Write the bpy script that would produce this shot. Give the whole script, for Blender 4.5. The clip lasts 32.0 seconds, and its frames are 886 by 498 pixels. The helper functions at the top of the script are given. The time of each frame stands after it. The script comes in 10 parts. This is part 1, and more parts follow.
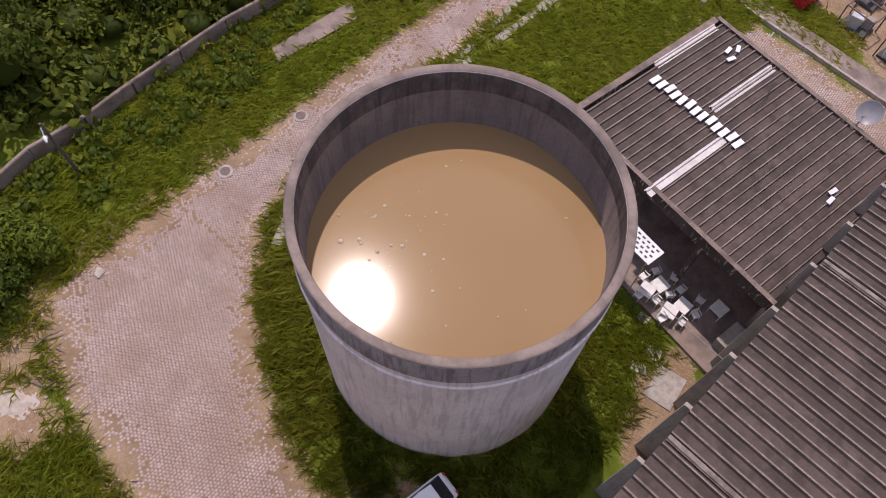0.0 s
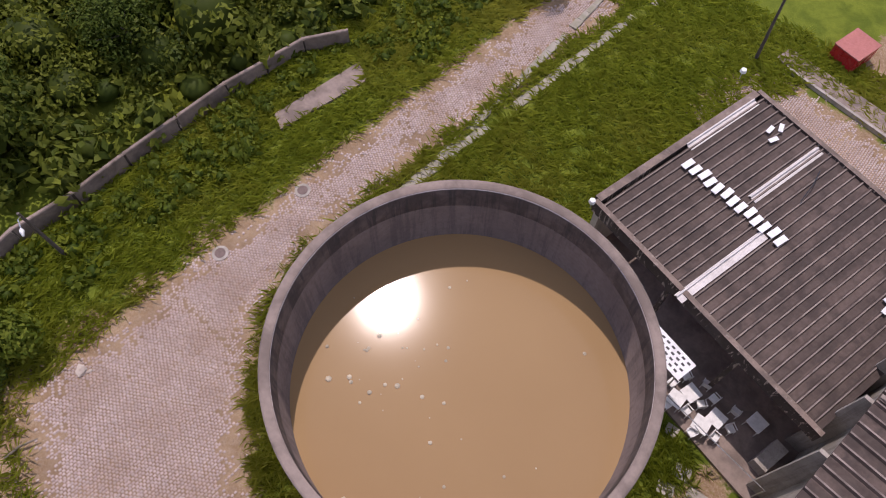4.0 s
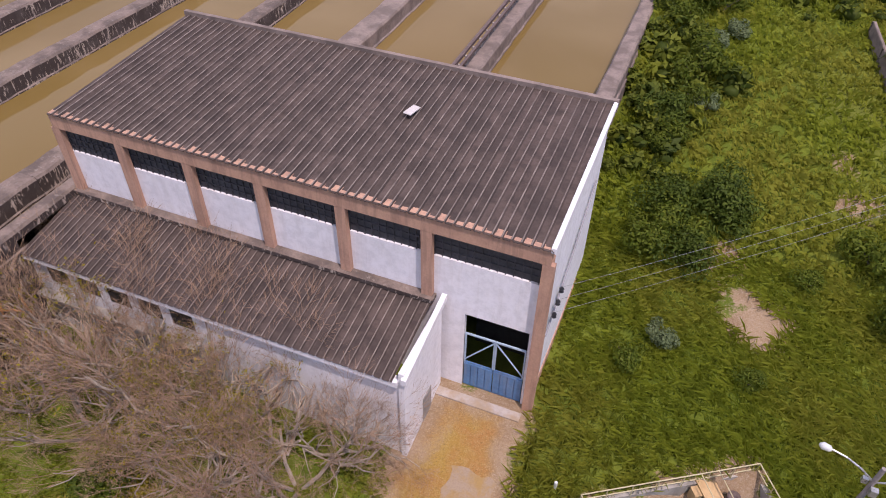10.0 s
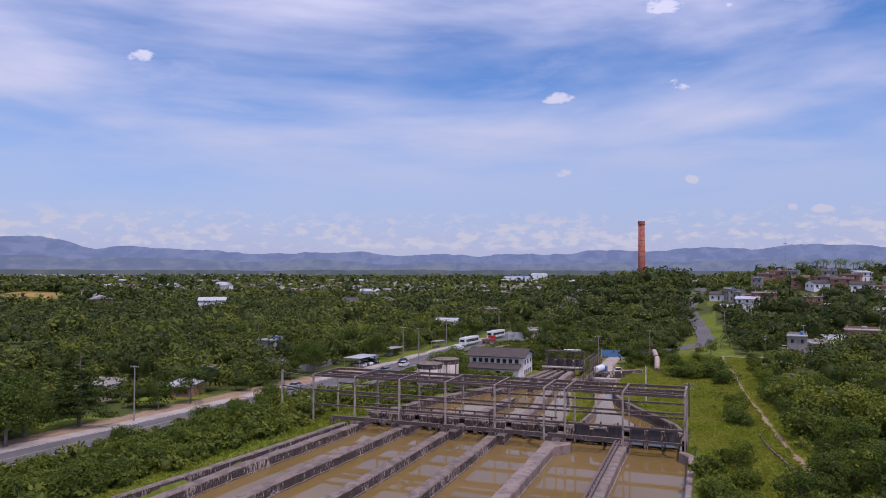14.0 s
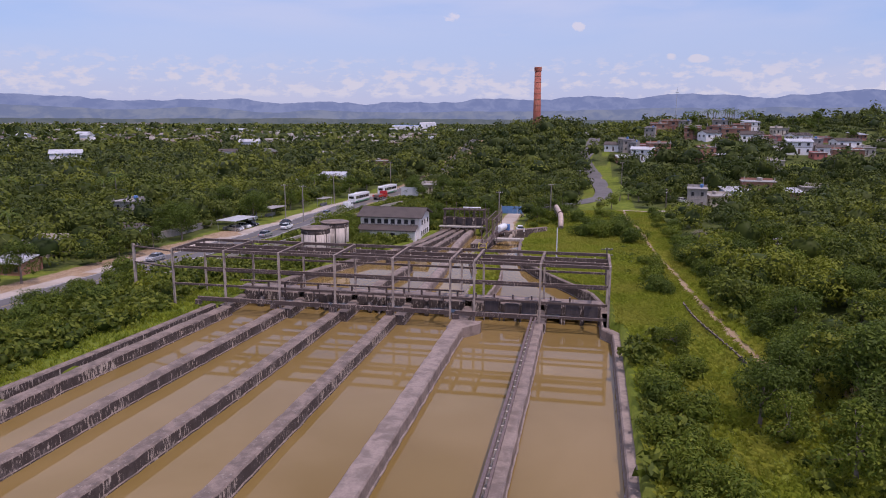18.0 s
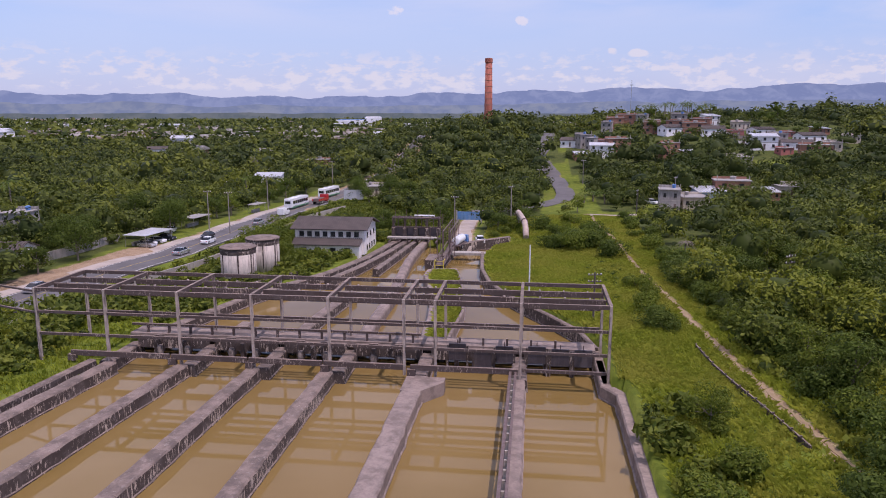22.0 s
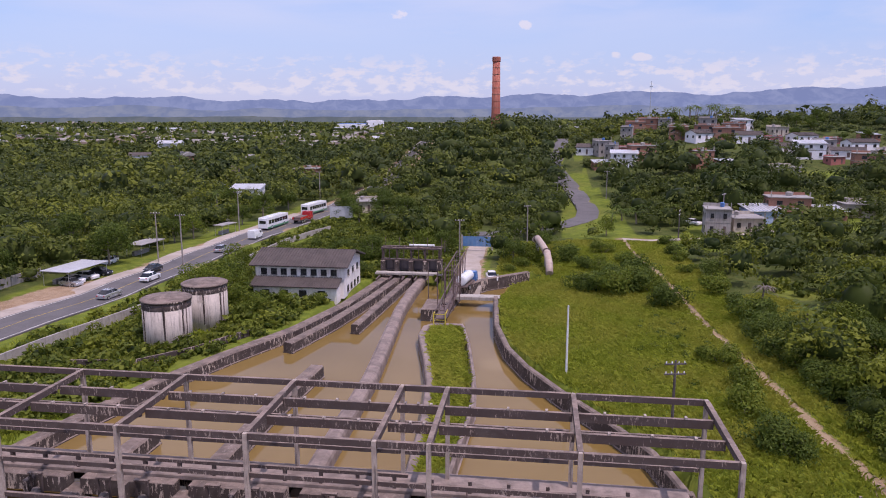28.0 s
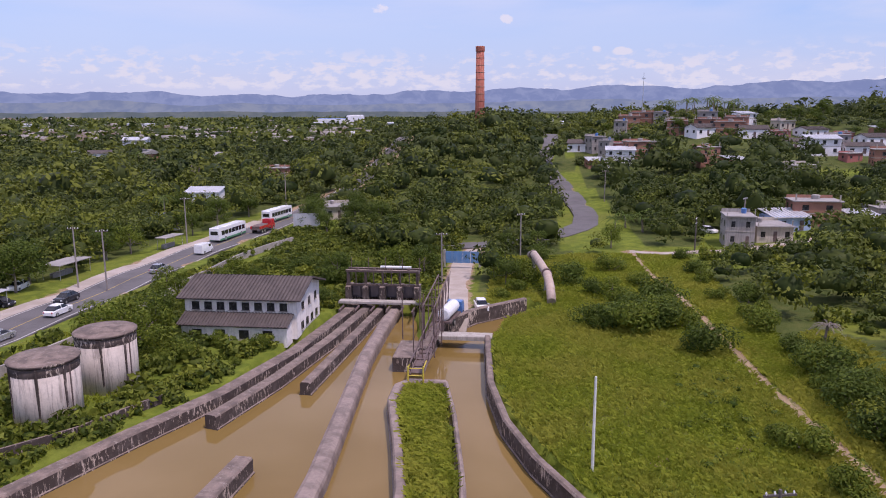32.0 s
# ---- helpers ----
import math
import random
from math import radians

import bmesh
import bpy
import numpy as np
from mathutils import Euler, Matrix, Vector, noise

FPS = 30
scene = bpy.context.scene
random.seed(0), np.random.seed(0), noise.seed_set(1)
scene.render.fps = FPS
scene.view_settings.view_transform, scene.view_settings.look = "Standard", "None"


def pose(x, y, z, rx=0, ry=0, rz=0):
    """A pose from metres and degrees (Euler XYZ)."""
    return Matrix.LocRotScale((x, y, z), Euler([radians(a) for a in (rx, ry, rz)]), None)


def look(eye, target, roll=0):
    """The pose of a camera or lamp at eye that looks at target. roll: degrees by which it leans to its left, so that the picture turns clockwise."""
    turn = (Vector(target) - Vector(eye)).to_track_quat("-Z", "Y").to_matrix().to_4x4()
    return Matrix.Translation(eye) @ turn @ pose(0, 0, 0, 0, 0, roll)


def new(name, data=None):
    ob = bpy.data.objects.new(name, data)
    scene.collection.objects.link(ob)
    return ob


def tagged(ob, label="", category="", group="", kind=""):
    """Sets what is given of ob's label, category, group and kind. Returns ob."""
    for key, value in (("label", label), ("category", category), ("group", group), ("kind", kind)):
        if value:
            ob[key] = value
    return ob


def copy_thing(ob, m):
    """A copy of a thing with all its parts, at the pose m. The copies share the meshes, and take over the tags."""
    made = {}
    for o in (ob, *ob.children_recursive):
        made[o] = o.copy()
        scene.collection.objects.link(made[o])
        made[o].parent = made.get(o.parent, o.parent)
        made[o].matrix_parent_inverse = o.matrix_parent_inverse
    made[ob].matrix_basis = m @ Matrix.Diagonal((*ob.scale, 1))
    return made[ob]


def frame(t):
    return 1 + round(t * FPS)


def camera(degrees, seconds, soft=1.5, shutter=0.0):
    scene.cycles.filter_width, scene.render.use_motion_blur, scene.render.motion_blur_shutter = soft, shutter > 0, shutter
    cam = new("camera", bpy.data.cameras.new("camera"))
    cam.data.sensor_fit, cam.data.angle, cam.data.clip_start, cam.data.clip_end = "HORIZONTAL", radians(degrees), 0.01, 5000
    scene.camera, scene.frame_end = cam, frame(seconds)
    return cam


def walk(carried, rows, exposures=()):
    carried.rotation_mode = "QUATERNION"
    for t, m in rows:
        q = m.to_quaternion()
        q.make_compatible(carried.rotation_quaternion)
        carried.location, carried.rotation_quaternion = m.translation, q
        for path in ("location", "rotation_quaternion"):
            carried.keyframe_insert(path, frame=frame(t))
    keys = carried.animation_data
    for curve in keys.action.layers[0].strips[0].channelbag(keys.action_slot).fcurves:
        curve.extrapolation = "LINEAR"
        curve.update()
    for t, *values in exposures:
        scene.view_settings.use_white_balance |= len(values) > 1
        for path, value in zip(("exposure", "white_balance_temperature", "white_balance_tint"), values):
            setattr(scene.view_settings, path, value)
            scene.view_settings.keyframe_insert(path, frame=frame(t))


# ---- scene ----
cam = camera(63.6, 32.0, soft=1.0)
# the clip's camera darkens as the bright sky fills its picture
EXPOSURE = [(0, -0.56, 6800, 28), (5, -0.54, 6650, 27), (6, -0.38, 6650, 27), (8, -0.48, 6650, 27), (10.5, -0.4, 6650, 30), (12.5, -0.58, 6120, 33), (13.5, -0.68, 6080, 33), (16, -0.95, 6150, 34), (18, -0.6, 6300, 35), (24, -0.44, 6320, 35), (32, -0.4, 6320, 35)]
PATH = [
    (0, 0.00, 0.00, 38.00, -139.71, -62.36, -1.70),
    (0.5, 0.64, -0.70, 37.91, -141.05, -62.29, -1.59),
    (1, 1.21, -1.30, 37.81, -142.61, -62.17, -1.53),
    (1.5, 1.78, -2.01, 37.67, -143.29, -62.21, -1.40),
    (2, 2.18, -2.48, 37.83, -143.31, -62.13, -1.34),
    (2.5, 2.65, -3.14, 37.75, -143.35, -62.15, -1.23),
    (4.5, 3.78, -6.45, 37.21, -133.10, -62.26, 0.14),
    (4.7, 3.91, -6.79, 37.20, -130.54, -62.25, 0.25),
    (5, 4.16, -7.42, 37.11, -124.13, -62.26, 0.49),
    (5.3, 4.63, -7.85, 37.10, -109.30, -62.15, 0.70),
    (5.5, 5.00, -8.00, 37.30, -98.70, -61.88, 0.80),
    (5.7, 5.30, -8.05, 36.90, -82.60, -61.55, 0.20),
    (6, 5.70, -7.78, 36.42, -57.02, -61.85, -1.48),
    (6.2, 6.40, -8.30, 36.05, -40.65, -61.45, -0.70),
    (6.5, 7.25, -9.35, 36.28, -15.71, -60.55, -0.15),
    (6.7, 7.55, -9.20, 36.27, -1.77, -61.12, -0.13),
    (7, 8.05, -9.12, 36.72, 1.52, -61.64, 0.21),
    (7.5, 8.26, -8.97, 36.75, 1.81, -61.42, 0.08),
    (8, 8.38, -8.97, 36.72, 1.86, -57.23, -0.13),
    (8.5, 8.59, -8.67, 36.66, 4.09, -53.80, -0.15),
    (9, 8.65, -8.20, 36.50, 17.29, -51.43, -0.48),
    (9.5, 8.59, -7.28, 36.54, 22.50, -49.38, -0.66),
    (10, 8.39, -6.32, 36.61, 22.27, -42.34, -0.71),
    (10.5, 8.21, -5.39, 36.48, 21.88, -32.28, -0.69),
    (11, 7.91, -4.39, 36.49, 21.56, -21.43, -0.68),
    (11.5, 7.61, -3.31, 36.48, 21.40, -10.79, -0.59),
    (12, 7.21, -2.28, 36.51, 21.29, -0.99, -0.44),
    (12.5, 6.74, -1.00, 36.38, 21.17, 5.95, -0.28),
    (13, 6.12, 0.79, 36.33, 21.11, 6.21, -0.23),
    (13.5, 5.35, 3.11, 36.42, 21.08, 4.08, -0.20),
    (15.5, 1.55, 12.85, 36.60, 17.56, -2.73, -0.18),
    (16, 0.68, 15.23, 36.62, 16.71, -4.65, -0.17),
    (16.5, -0.09, 17.55, 36.67, 15.19, -6.52, -0.17),
    (17, -0.93, 19.82, 36.70, 13.00, -8.08, -0.18),
    (17.5, -1.73, 22.16, 36.73, 12.30, -9.29, -0.17),
    (18, -2.47, 24.59, 36.77, 11.54, -10.28, -0.17),
    (18.5, -3.20, 27.04, 36.84, 10.29, -10.38, -0.14),
    (19, -4.04, 30.04, 36.89, 9.11, -10.46, -0.12),
    (19.5, -4.70, 32.67, 36.90, 8.35, -10.53, -0.10),
    (20, -5.29, 35.39, 36.94, 7.84, -10.58, -0.07),
    (20.5, -5.87, 38.32, 36.94, 7.45, -10.62, -0.09),
    (21, -6.37, 41.26, 36.97, 7.21, -10.69, -0.05),
    (21.5, -6.88, 44.30, 36.99, 7.24, -10.73, -0.03),
    (22, -7.37, 47.33, 37.02, 7.25, -10.74, 0.01),
    (22.5, -7.86, 50.34, 37.03, 7.27, -10.70, 0.04),
    (23, -8.30, 53.24, 37.07, 7.30, -10.64, 0.04),
    (23.5, -8.72, 56.07, 37.12, 7.32, -10.61, 0.05),
    (24, -9.12, 58.88, 37.18, 7.38, -10.60, 0.03),
    (24.5, -9.47, 61.64, 37.21, 7.39, -10.64, 0.06),
    (25, -9.80, 64.47, 37.22, 7.41, -10.62, 0.04),
    (25.5, -10.10, 67.27, 37.16, 7.41, -10.56, 0.04),
    (26, -10.34, 69.91, 37.21, 7.43, -10.52, -0.00),
    (26.5, -10.58, 72.40, 37.19, 7.46, -10.45, 0.00),
    (28.5, -11.46, 82.02, 37.04, 7.54, -10.45, -0.03),
    (29, -11.68, 84.57, 37.03, 7.50, -10.51, -0.01),
    (29.5, -11.92, 87.28, 37.05, 7.45, -10.56, 0.01),
    (30, -12.19, 90.04, 37.08, 7.43, -10.64, 0.02),
    (30.5, -12.49, 93.02, 37.00, 7.31, -10.70, 0.06),
    (31, -12.84, 96.05, 36.95, 7.32, -10.76, 0.10),
    (31.5, -13.22, 99.20, 36.94, 7.29, -10.81, 0.12),
    (32, -13.59, 102.41, 36.94, 6.10, -10.88, 0.16),
]
walk(cam, [(t, pose(x, y, z, 90 + pitch, roll, yaw)) for t, x, y, z, yaw, pitch, roll in PATH], EXPOSURE)

# ---- light ----
SUN_WAY = Vector((0.325, -0.249, 0.912))
SUN_EL, SUN_AZ = radians(65.8), radians(127.3)
sun_data = bpy.data.lights.new("sun", "SUN")
sun_data.energy, sun_data.angle, sun_data.color = 4.3, radians(0.6), (1.0, 0.95, 0.87)
sun = new("sun", sun_data)
sun.matrix_basis = look(SUN_WAY * 100, (0, 0, 0))

world = bpy.data.worlds.new("sky")
scene.world = world
world.use_nodes = True


def sky_nodes(nt):
    """Blue sky with long streaks of cirrus and a row of small cumulus over the far hills."""
    nt.nodes.clear()
    N, L = nt.nodes.new, nt.links.new

    def math_(op, a, b=None, c=None, clamp=False):
        n = N("ShaderNodeMath")
        n.operation, n.use_clamp = op, clamp
        for k, v in enumerate((a, b, c)):
            if v is None:
                continue
            if isinstance(v, (int, float)):
                n.inputs[k].default_value = v
            else:
                L(v, n.inputs[k])
        return n.outputs[0]

    def noise_(vec, scale, detail, rough, dist=0.0):
        n = N("ShaderNodeTexNoise")
        n.inputs["Scale"].default_value, n.inputs["Detail"].default_value = scale, detail
        n.inputs["Roughness"].default_value, n.inputs["Distortion"].default_value = rough, dist
        L(vec, n.inputs["Vector"])
        return n.outputs["Fac"]

    def ramp_(v, lo, hi):
        n = N("ShaderNodeMapRange")
        n.interpolation_type = "SMOOTHSTEP"
        n.inputs["From Min"].default_value, n.inputs["From Max"].default_value = lo, hi
        L(v, n.inputs["Value"])
        return n.outputs[0]

    coord = N("ShaderNodeTexCoord")
    sep = N("ShaderNodeSeparateXYZ")
    L(coord.outputs["Generated"], sep.inputs[0])
    x, y, z = sep.outputs
    sky = N("ShaderNodeTexSky")
    sky.sky_type, sky.sun_disc = "NISHITA", False
    sky.sun_elevation, sky.sun_rotation = SUN_EL, SUN_AZ
    sky.air_density, sky.dust_density, sky.ozone_density, sky.altitude = 1.0, 0.35, 4.0, 60
    turn = N("ShaderNodeMapping")
    turn.inputs["Scale"].default_value = (1.15, 1.15, 4.6)
    turn.inputs["Rotation"].default_value = (radians(7), radians(-9), 0)
    turn.inputs["Location"].default_value = (0.9, 0.3, 0.88)
    L(coord.outputs["Generated"], turn.inputs["Vector"])
    veil = math_("MULTIPLY", ramp_(noise_(turn.outputs[0], 1.15, 6, 0.5, 0.22), 0.35, 0.60), math_("MULTIPLY", ramp_(z, 0.05, 0.2), 0.95))
    wisps = math_("MULTIPLY", ramp_(noise_(turn.outputs[0], 3.2, 6, 0.55, 0.3), 0.44, 0.78), 0.5)
    tufts = N("ShaderNodeMapping")
    tufts.inputs["Scale"].default_value = (1, 1, 2.0)
    L(coord.outputs["Generated"], tufts.inputs["Vector"])
    puffs = noise_(tufts.outputs[0], 30.0, 5, 0.6, 0.2)
    ahead = math_("MAXIMUM", math_("ADD", math_("MULTIPLY", x, -0.36), math_("MULTIPLY", y, 0.933)), 0.05)
    u = math_("DIVIDE", math_("ADD", math_("MULTIPLY", x, 0.933), math_("MULTIPLY", y, 0.36)), ahead)
    v = math_("DIVIDE", z, ahead)
    tuft = None
    for u0, v0, su, sv in CLOUDLETS:
        du, dv = math_("DIVIDE", math_("SUBTRACT", u, u0), su), math_("DIVIDE", math_("SUBTRACT", v, v0), sv)
        near = math_("SUBTRACT", 1.0, math_("ADD", math_("MULTIPLY", du, du), math_("MULTIPLY", dv, dv)))
        tuft = near if tuft is None else math_("MAXIMUM", tuft, near)
    lows = N("ShaderNodeMapping")
    lows.inputs["Scale"].default_value = (1, 1, 2.2)
    L(coord.outputs["Generated"], lows.inputs["Vector"])
    row = noise_(lows.outputs[0], 44.0, 5, 0.56, 0.1)
    band = math_("MULTIPLY", ramp_(z, 0.024, 0.034), math_("SUBTRACT", 1.0, ramp_(z, 0.055, 0.095)))
    drift = noise_(lows.outputs[0], 7.0, 3, 0.5, 0.0)
    low = math_("MULTIPLY", ramp_(math_("ADD", row, math_("MULTIPLY", math_("SUBTRACT", drift, 0.5), 0.5)), 0.47, 0.64), band)
    high = math_("MULTIPLY", ramp_(math_("ADD", tuft, math_("MULTIPLY", math_("SUBTRACT", puffs, 0.5), 3.2)), 0.25, 0.95), 0.95)
    haze = math_("MULTIPLY", math_("SUBTRACT", 1.0, ramp_(z, 0.0, 0.22)), 0.85)
    cover = math_("MAXIMUM", math_("MAXIMUM", veil, wisps), math_("MAXIMUM", low, high))
    mix = N("ShaderNodeMix")
    mix.data_type = "RGBA"
    L(cover, mix.inputs["Factor"])
    rich = N("ShaderNodeHueSaturation")
    rich.inputs["Saturation"].default_value, rich.inputs["Value"].default_value = 1.25, 1.2
    L(sky.outputs[0], rich.inputs["Color"])
    air = N("ShaderNodeMix")
    air.data_type = "RGBA"
    L(haze, air.inputs["Factor"])
    L(rich.outputs[0], air.inputs["A"])
    air.inputs["B"].default_value = (CLOUD * 0.60, CLOUD * 0.72, CLOUD * 0.98, 1)
    L(air.outputs["Result"], mix.inputs["A"])
    tone = N("ShaderNodeMix")
    tone.data_type = "RGBA"
    tone.inputs["A"].default_value = (CLOUD * 0.90, CLOUD * 0.985, CLOUD * 1.03, 1)
    tone.inputs["B"].default_value = (CLOUD * 1.24, CLOUD * 1.33, CLOUD * 1.47, 1)
    L(ramp_(z, 0.04, 0.40), tone.inputs["Factor"])
    L(tone.outputs["Result"], mix.inputs["B"])
    back = N("ShaderNodeBackground")
    back.inputs["Strength"].default_value = SKY
    L(mix.outputs["Result"], back.inputs["Color"])
    out = N("ShaderNodeOutputWorld")
    L(back.outputs[0], out.inputs["Surface"])


CLOUD, SKY = 5.8, 0.168
# the loose cumulus: bearing and height over the horizon as tangents, half width, half height
CLOUDLETS = [(0.17, 0.425, 0.055, 0.024), (0.325, 0.372, 0.042, 0.018), (0.416, 0.376, 0.014, 0.014), (0.170, 0.241, 0.034, 0.014), (0.345, 0.262, 0.024, 0.012), (0.181, 0.138, 0.016, 0.010),
             (0.363, 0.130, 0.015, 0.010), (0.545, 0.088, 0.024, 0.007), (0.505, 0.090, 0.012, 0.007), (-0.42, 0.30, 0.03, 0.012), (0.75, 0.30, 0.05, 0.02)]
sky_nodes(world.node_tree)

# ---- materials ----
def node_kit(mat):
    nt = mat.node_tree
    nt.nodes.clear()
    N, L = nt.nodes.new, nt.links.new
    out, bsdf = N("ShaderNodeOutputMaterial"), N("ShaderNodeBsdfPrincipled")
    L(bsdf.outputs[0], out.inputs["Surface"])
    return nt, N, L, bsdf


def link_in(nt, value, socket):
    if isinstance(value, (int, float)):
        socket.default_value = value
    elif isinstance(value, tuple):
        socket.default_value = (*value, 1) if len(value) == 3 and len(socket.default_value) == 4 else value
    else:
        nt.links.new(value, socket)


def n_noise(nt, vec, scale, detail=5, rough=0.55, dist=0.0):
    n = nt.nodes.new("ShaderNodeTexNoise")
    n.inputs["Scale"].default_value, n.inputs["Detail"].default_value = scale, detail
    n.inputs["Roughness"].default_value, n.inputs["Distortion"].default_value = rough, dist
    nt.links.new(vec, n.inputs["Vector"])
    return n.outputs["Fac"]


def n_range(nt, v, lo, hi, a=0.0, b=1.0):
    n = nt.nodes.new("ShaderNodeMapRange")
    n.interpolation_type = "SMOOTHSTEP"
    for k, w in zip(("From Min", "From Max", "To Min", "To Max"), (lo, hi, a, b)):
        n.inputs[k].default_value = w
    nt.links.new(v, n.inputs["Value"])
    return n.outputs[0]


def n_math(nt, op, a, b=0.0):
    n = nt.nodes.new("ShaderNodeMath")
    n.operation = op
    link_in(nt, a, n.inputs[0])
    link_in(nt, b, n.inputs[1])
    return n.outputs[0]


def n_mix(nt, fac, a, b, how="MIX"):
    n = nt.nodes.new("ShaderNodeMix")
    n.data_type, n.blend_type = "RGBA", how
    link_in(nt, fac, n.inputs["Factor"])
    link_in(nt, a, n.inputs["A"])
    link_in(nt, b, n.inputs["B"])
    return n.outputs["Result"]


def n_map(nt, vec, scale, rot=(0, 0, 0)):
    n = nt.nodes.new("ShaderNodeMapping")
    n.inputs["Scale"].default_value, n.inputs["Rotation"].default_value = scale, rot
    nt.links.new(vec, n.inputs["Vector"])
    return n.outputs[0]


def n_bump(nt, height, strength, distance, bsdf):
    n = nt.nodes.new("ShaderNodeBump")
    n.inputs["Strength"].default_value, n.inputs["Distance"].default_value = strength, distance
    nt.links.new(height, n.inputs["Height"])
    nt.links.new(n.outputs[0], bsdf.inputs["Normal"])


def n_attr(nt, name):
    n = nt.nodes.new("ShaderNodeAttribute")
    n.attribute_name = name
    return n.outputs["Fac"]


def n_place(nt):
    return nt.nodes.new("ShaderNodeNewGeometry").outputs["Position"]


def n_random(nt):
    return nt.nodes.new("ShaderNodeObjectInfo").outputs["Random"]


def n_island(nt):
    return nt.nodes.new("ShaderNodeNewGeometry").outputs["Random Per Island"]


def surface(name, base, second=None, rough=0.7, metal=0.0, grain=12.0, patch=0.6, amount=0.6, bump=0.25, dist=0.01, vary=0.0, streak=None,
            streak_amount=0.7, spec=0.5, island=0.0):
    """A plain surface: grain, patches, runs of dirt down its sides, and a little change from piece to piece."""
    mat = bpy.data.materials.new(name)
    mat.use_nodes = True
    nt, N, L, bsdf = node_kit(mat)
    where = n_place(nt)
    second = second or tuple(c * 0.7 for c in base)
    big = n_noise(nt, where, patch, 6, 0.6, 0.3)
    fine = n_noise(nt, where, grain, 5, 0.65)
    col = n_mix(nt, n_math(nt, "MULTIPLY", n_range(nt, big, 0.38, 0.66), amount), base, second)
    col = n_mix(nt, n_range(nt, fine, 0.35, 0.75, 0.0, 0.35), col, tuple(c * 0.55 for c in base))
    if streak:
        runs = n_noise(nt, n_map(nt, where, (2.6, 2.6, 0.22)), 1.0, 6, 0.7, 0.2)
        runs = n_math(nt, "MULTIPLY", n_range(nt, runs, 0.47, 0.62), streak_amount)
        col = n_mix(nt, runs, col, streak)
    if vary:
        col = n_mix(nt, n_math(nt, "MULTIPLY", n_random(nt), vary), col, tuple(c * 0.45 for c in base))
    if island:
        col = n_mix(nt, n_math(nt, "MULTIPLY", n_island(nt), island), col, tuple(c * 0.5 for c in base))
    L(col, bsdf.inputs["Base Color"])
    L(n_range(nt, fine, 0.3, 0.8, max(rough - 0.12, 0.02), min(rough + 0.1, 1)), bsdf.inputs["Roughness"])
    bsdf.inputs["Metallic"].default_value = metal
    bsdf.inputs["Specular IOR Level"].default_value = spec
    if bump:
        n_bump(nt, fine, bump, dist, bsdf)
    return mat


def leaf_material(name, dark, light, rough=0.55, dry=None, vary=0.0, thin_share=0.38):
    """Leaves: each clump has its own green, each plant its own tint, and some light comes through."""
    mat = bpy.data.materials.new(name)
    mat.use_nodes = True
    nt, N, L, bsdf = node_kit(mat)
    col = n_mix(nt, n_island(nt), dark, light)
    if vary:
        col = n_mix(nt, n_math(nt, "MULTIPLY", n_random(nt), vary), col, tuple(c * 0.6 for c in dark))
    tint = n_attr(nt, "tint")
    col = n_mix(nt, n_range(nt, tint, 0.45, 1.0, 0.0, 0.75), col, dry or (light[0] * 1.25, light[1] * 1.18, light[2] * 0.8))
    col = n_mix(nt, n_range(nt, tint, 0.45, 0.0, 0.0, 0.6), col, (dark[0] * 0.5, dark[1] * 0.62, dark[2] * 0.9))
    L(col, bsdf.inputs["Base Color"])
    bsdf.inputs["Roughness"].default_value = rough
    bsdf.inputs["Specular IOR Level"].default_value = 0.12
    thin = N("ShaderNodeBsdfTranslucent")
    L(col, thin.inputs["Color"])
    mix = N("ShaderNodeMixShader")
    mix.inputs[0].default_value = thin_share
    L(bsdf.outputs[0], mix.inputs[1])
    L(thin.outputs[0], mix.inputs[2])
    out = [n for n in nt.nodes if n.type == "OUTPUT_MATERIAL"][0]
    L(mix.outputs[0], out.inputs["Surface"])
    return mat


def water_material(name, base, shallow, rough, ripple):
    mat = bpy.data.materials.new(name)
    mat.use_nodes = True
    nt, N, L, bsdf = node_kit(mat)
    where = n_place(nt)
    col = n_mix(nt, n_range(nt, n_noise(nt, where, 0.06, 4, 0.5, 0.4), 0.35, 0.68), base, shallow)
    L(col, bsdf.inputs["Base Color"])
    bsdf.inputs["Roughness"].default_value = rough
    bsdf.inputs["IOR"].default_value = 1.33
    n_bump(nt, n_noise(nt, where, 2.2, 3, 0.5), ripple, 0.02, bsdf)
    return mat


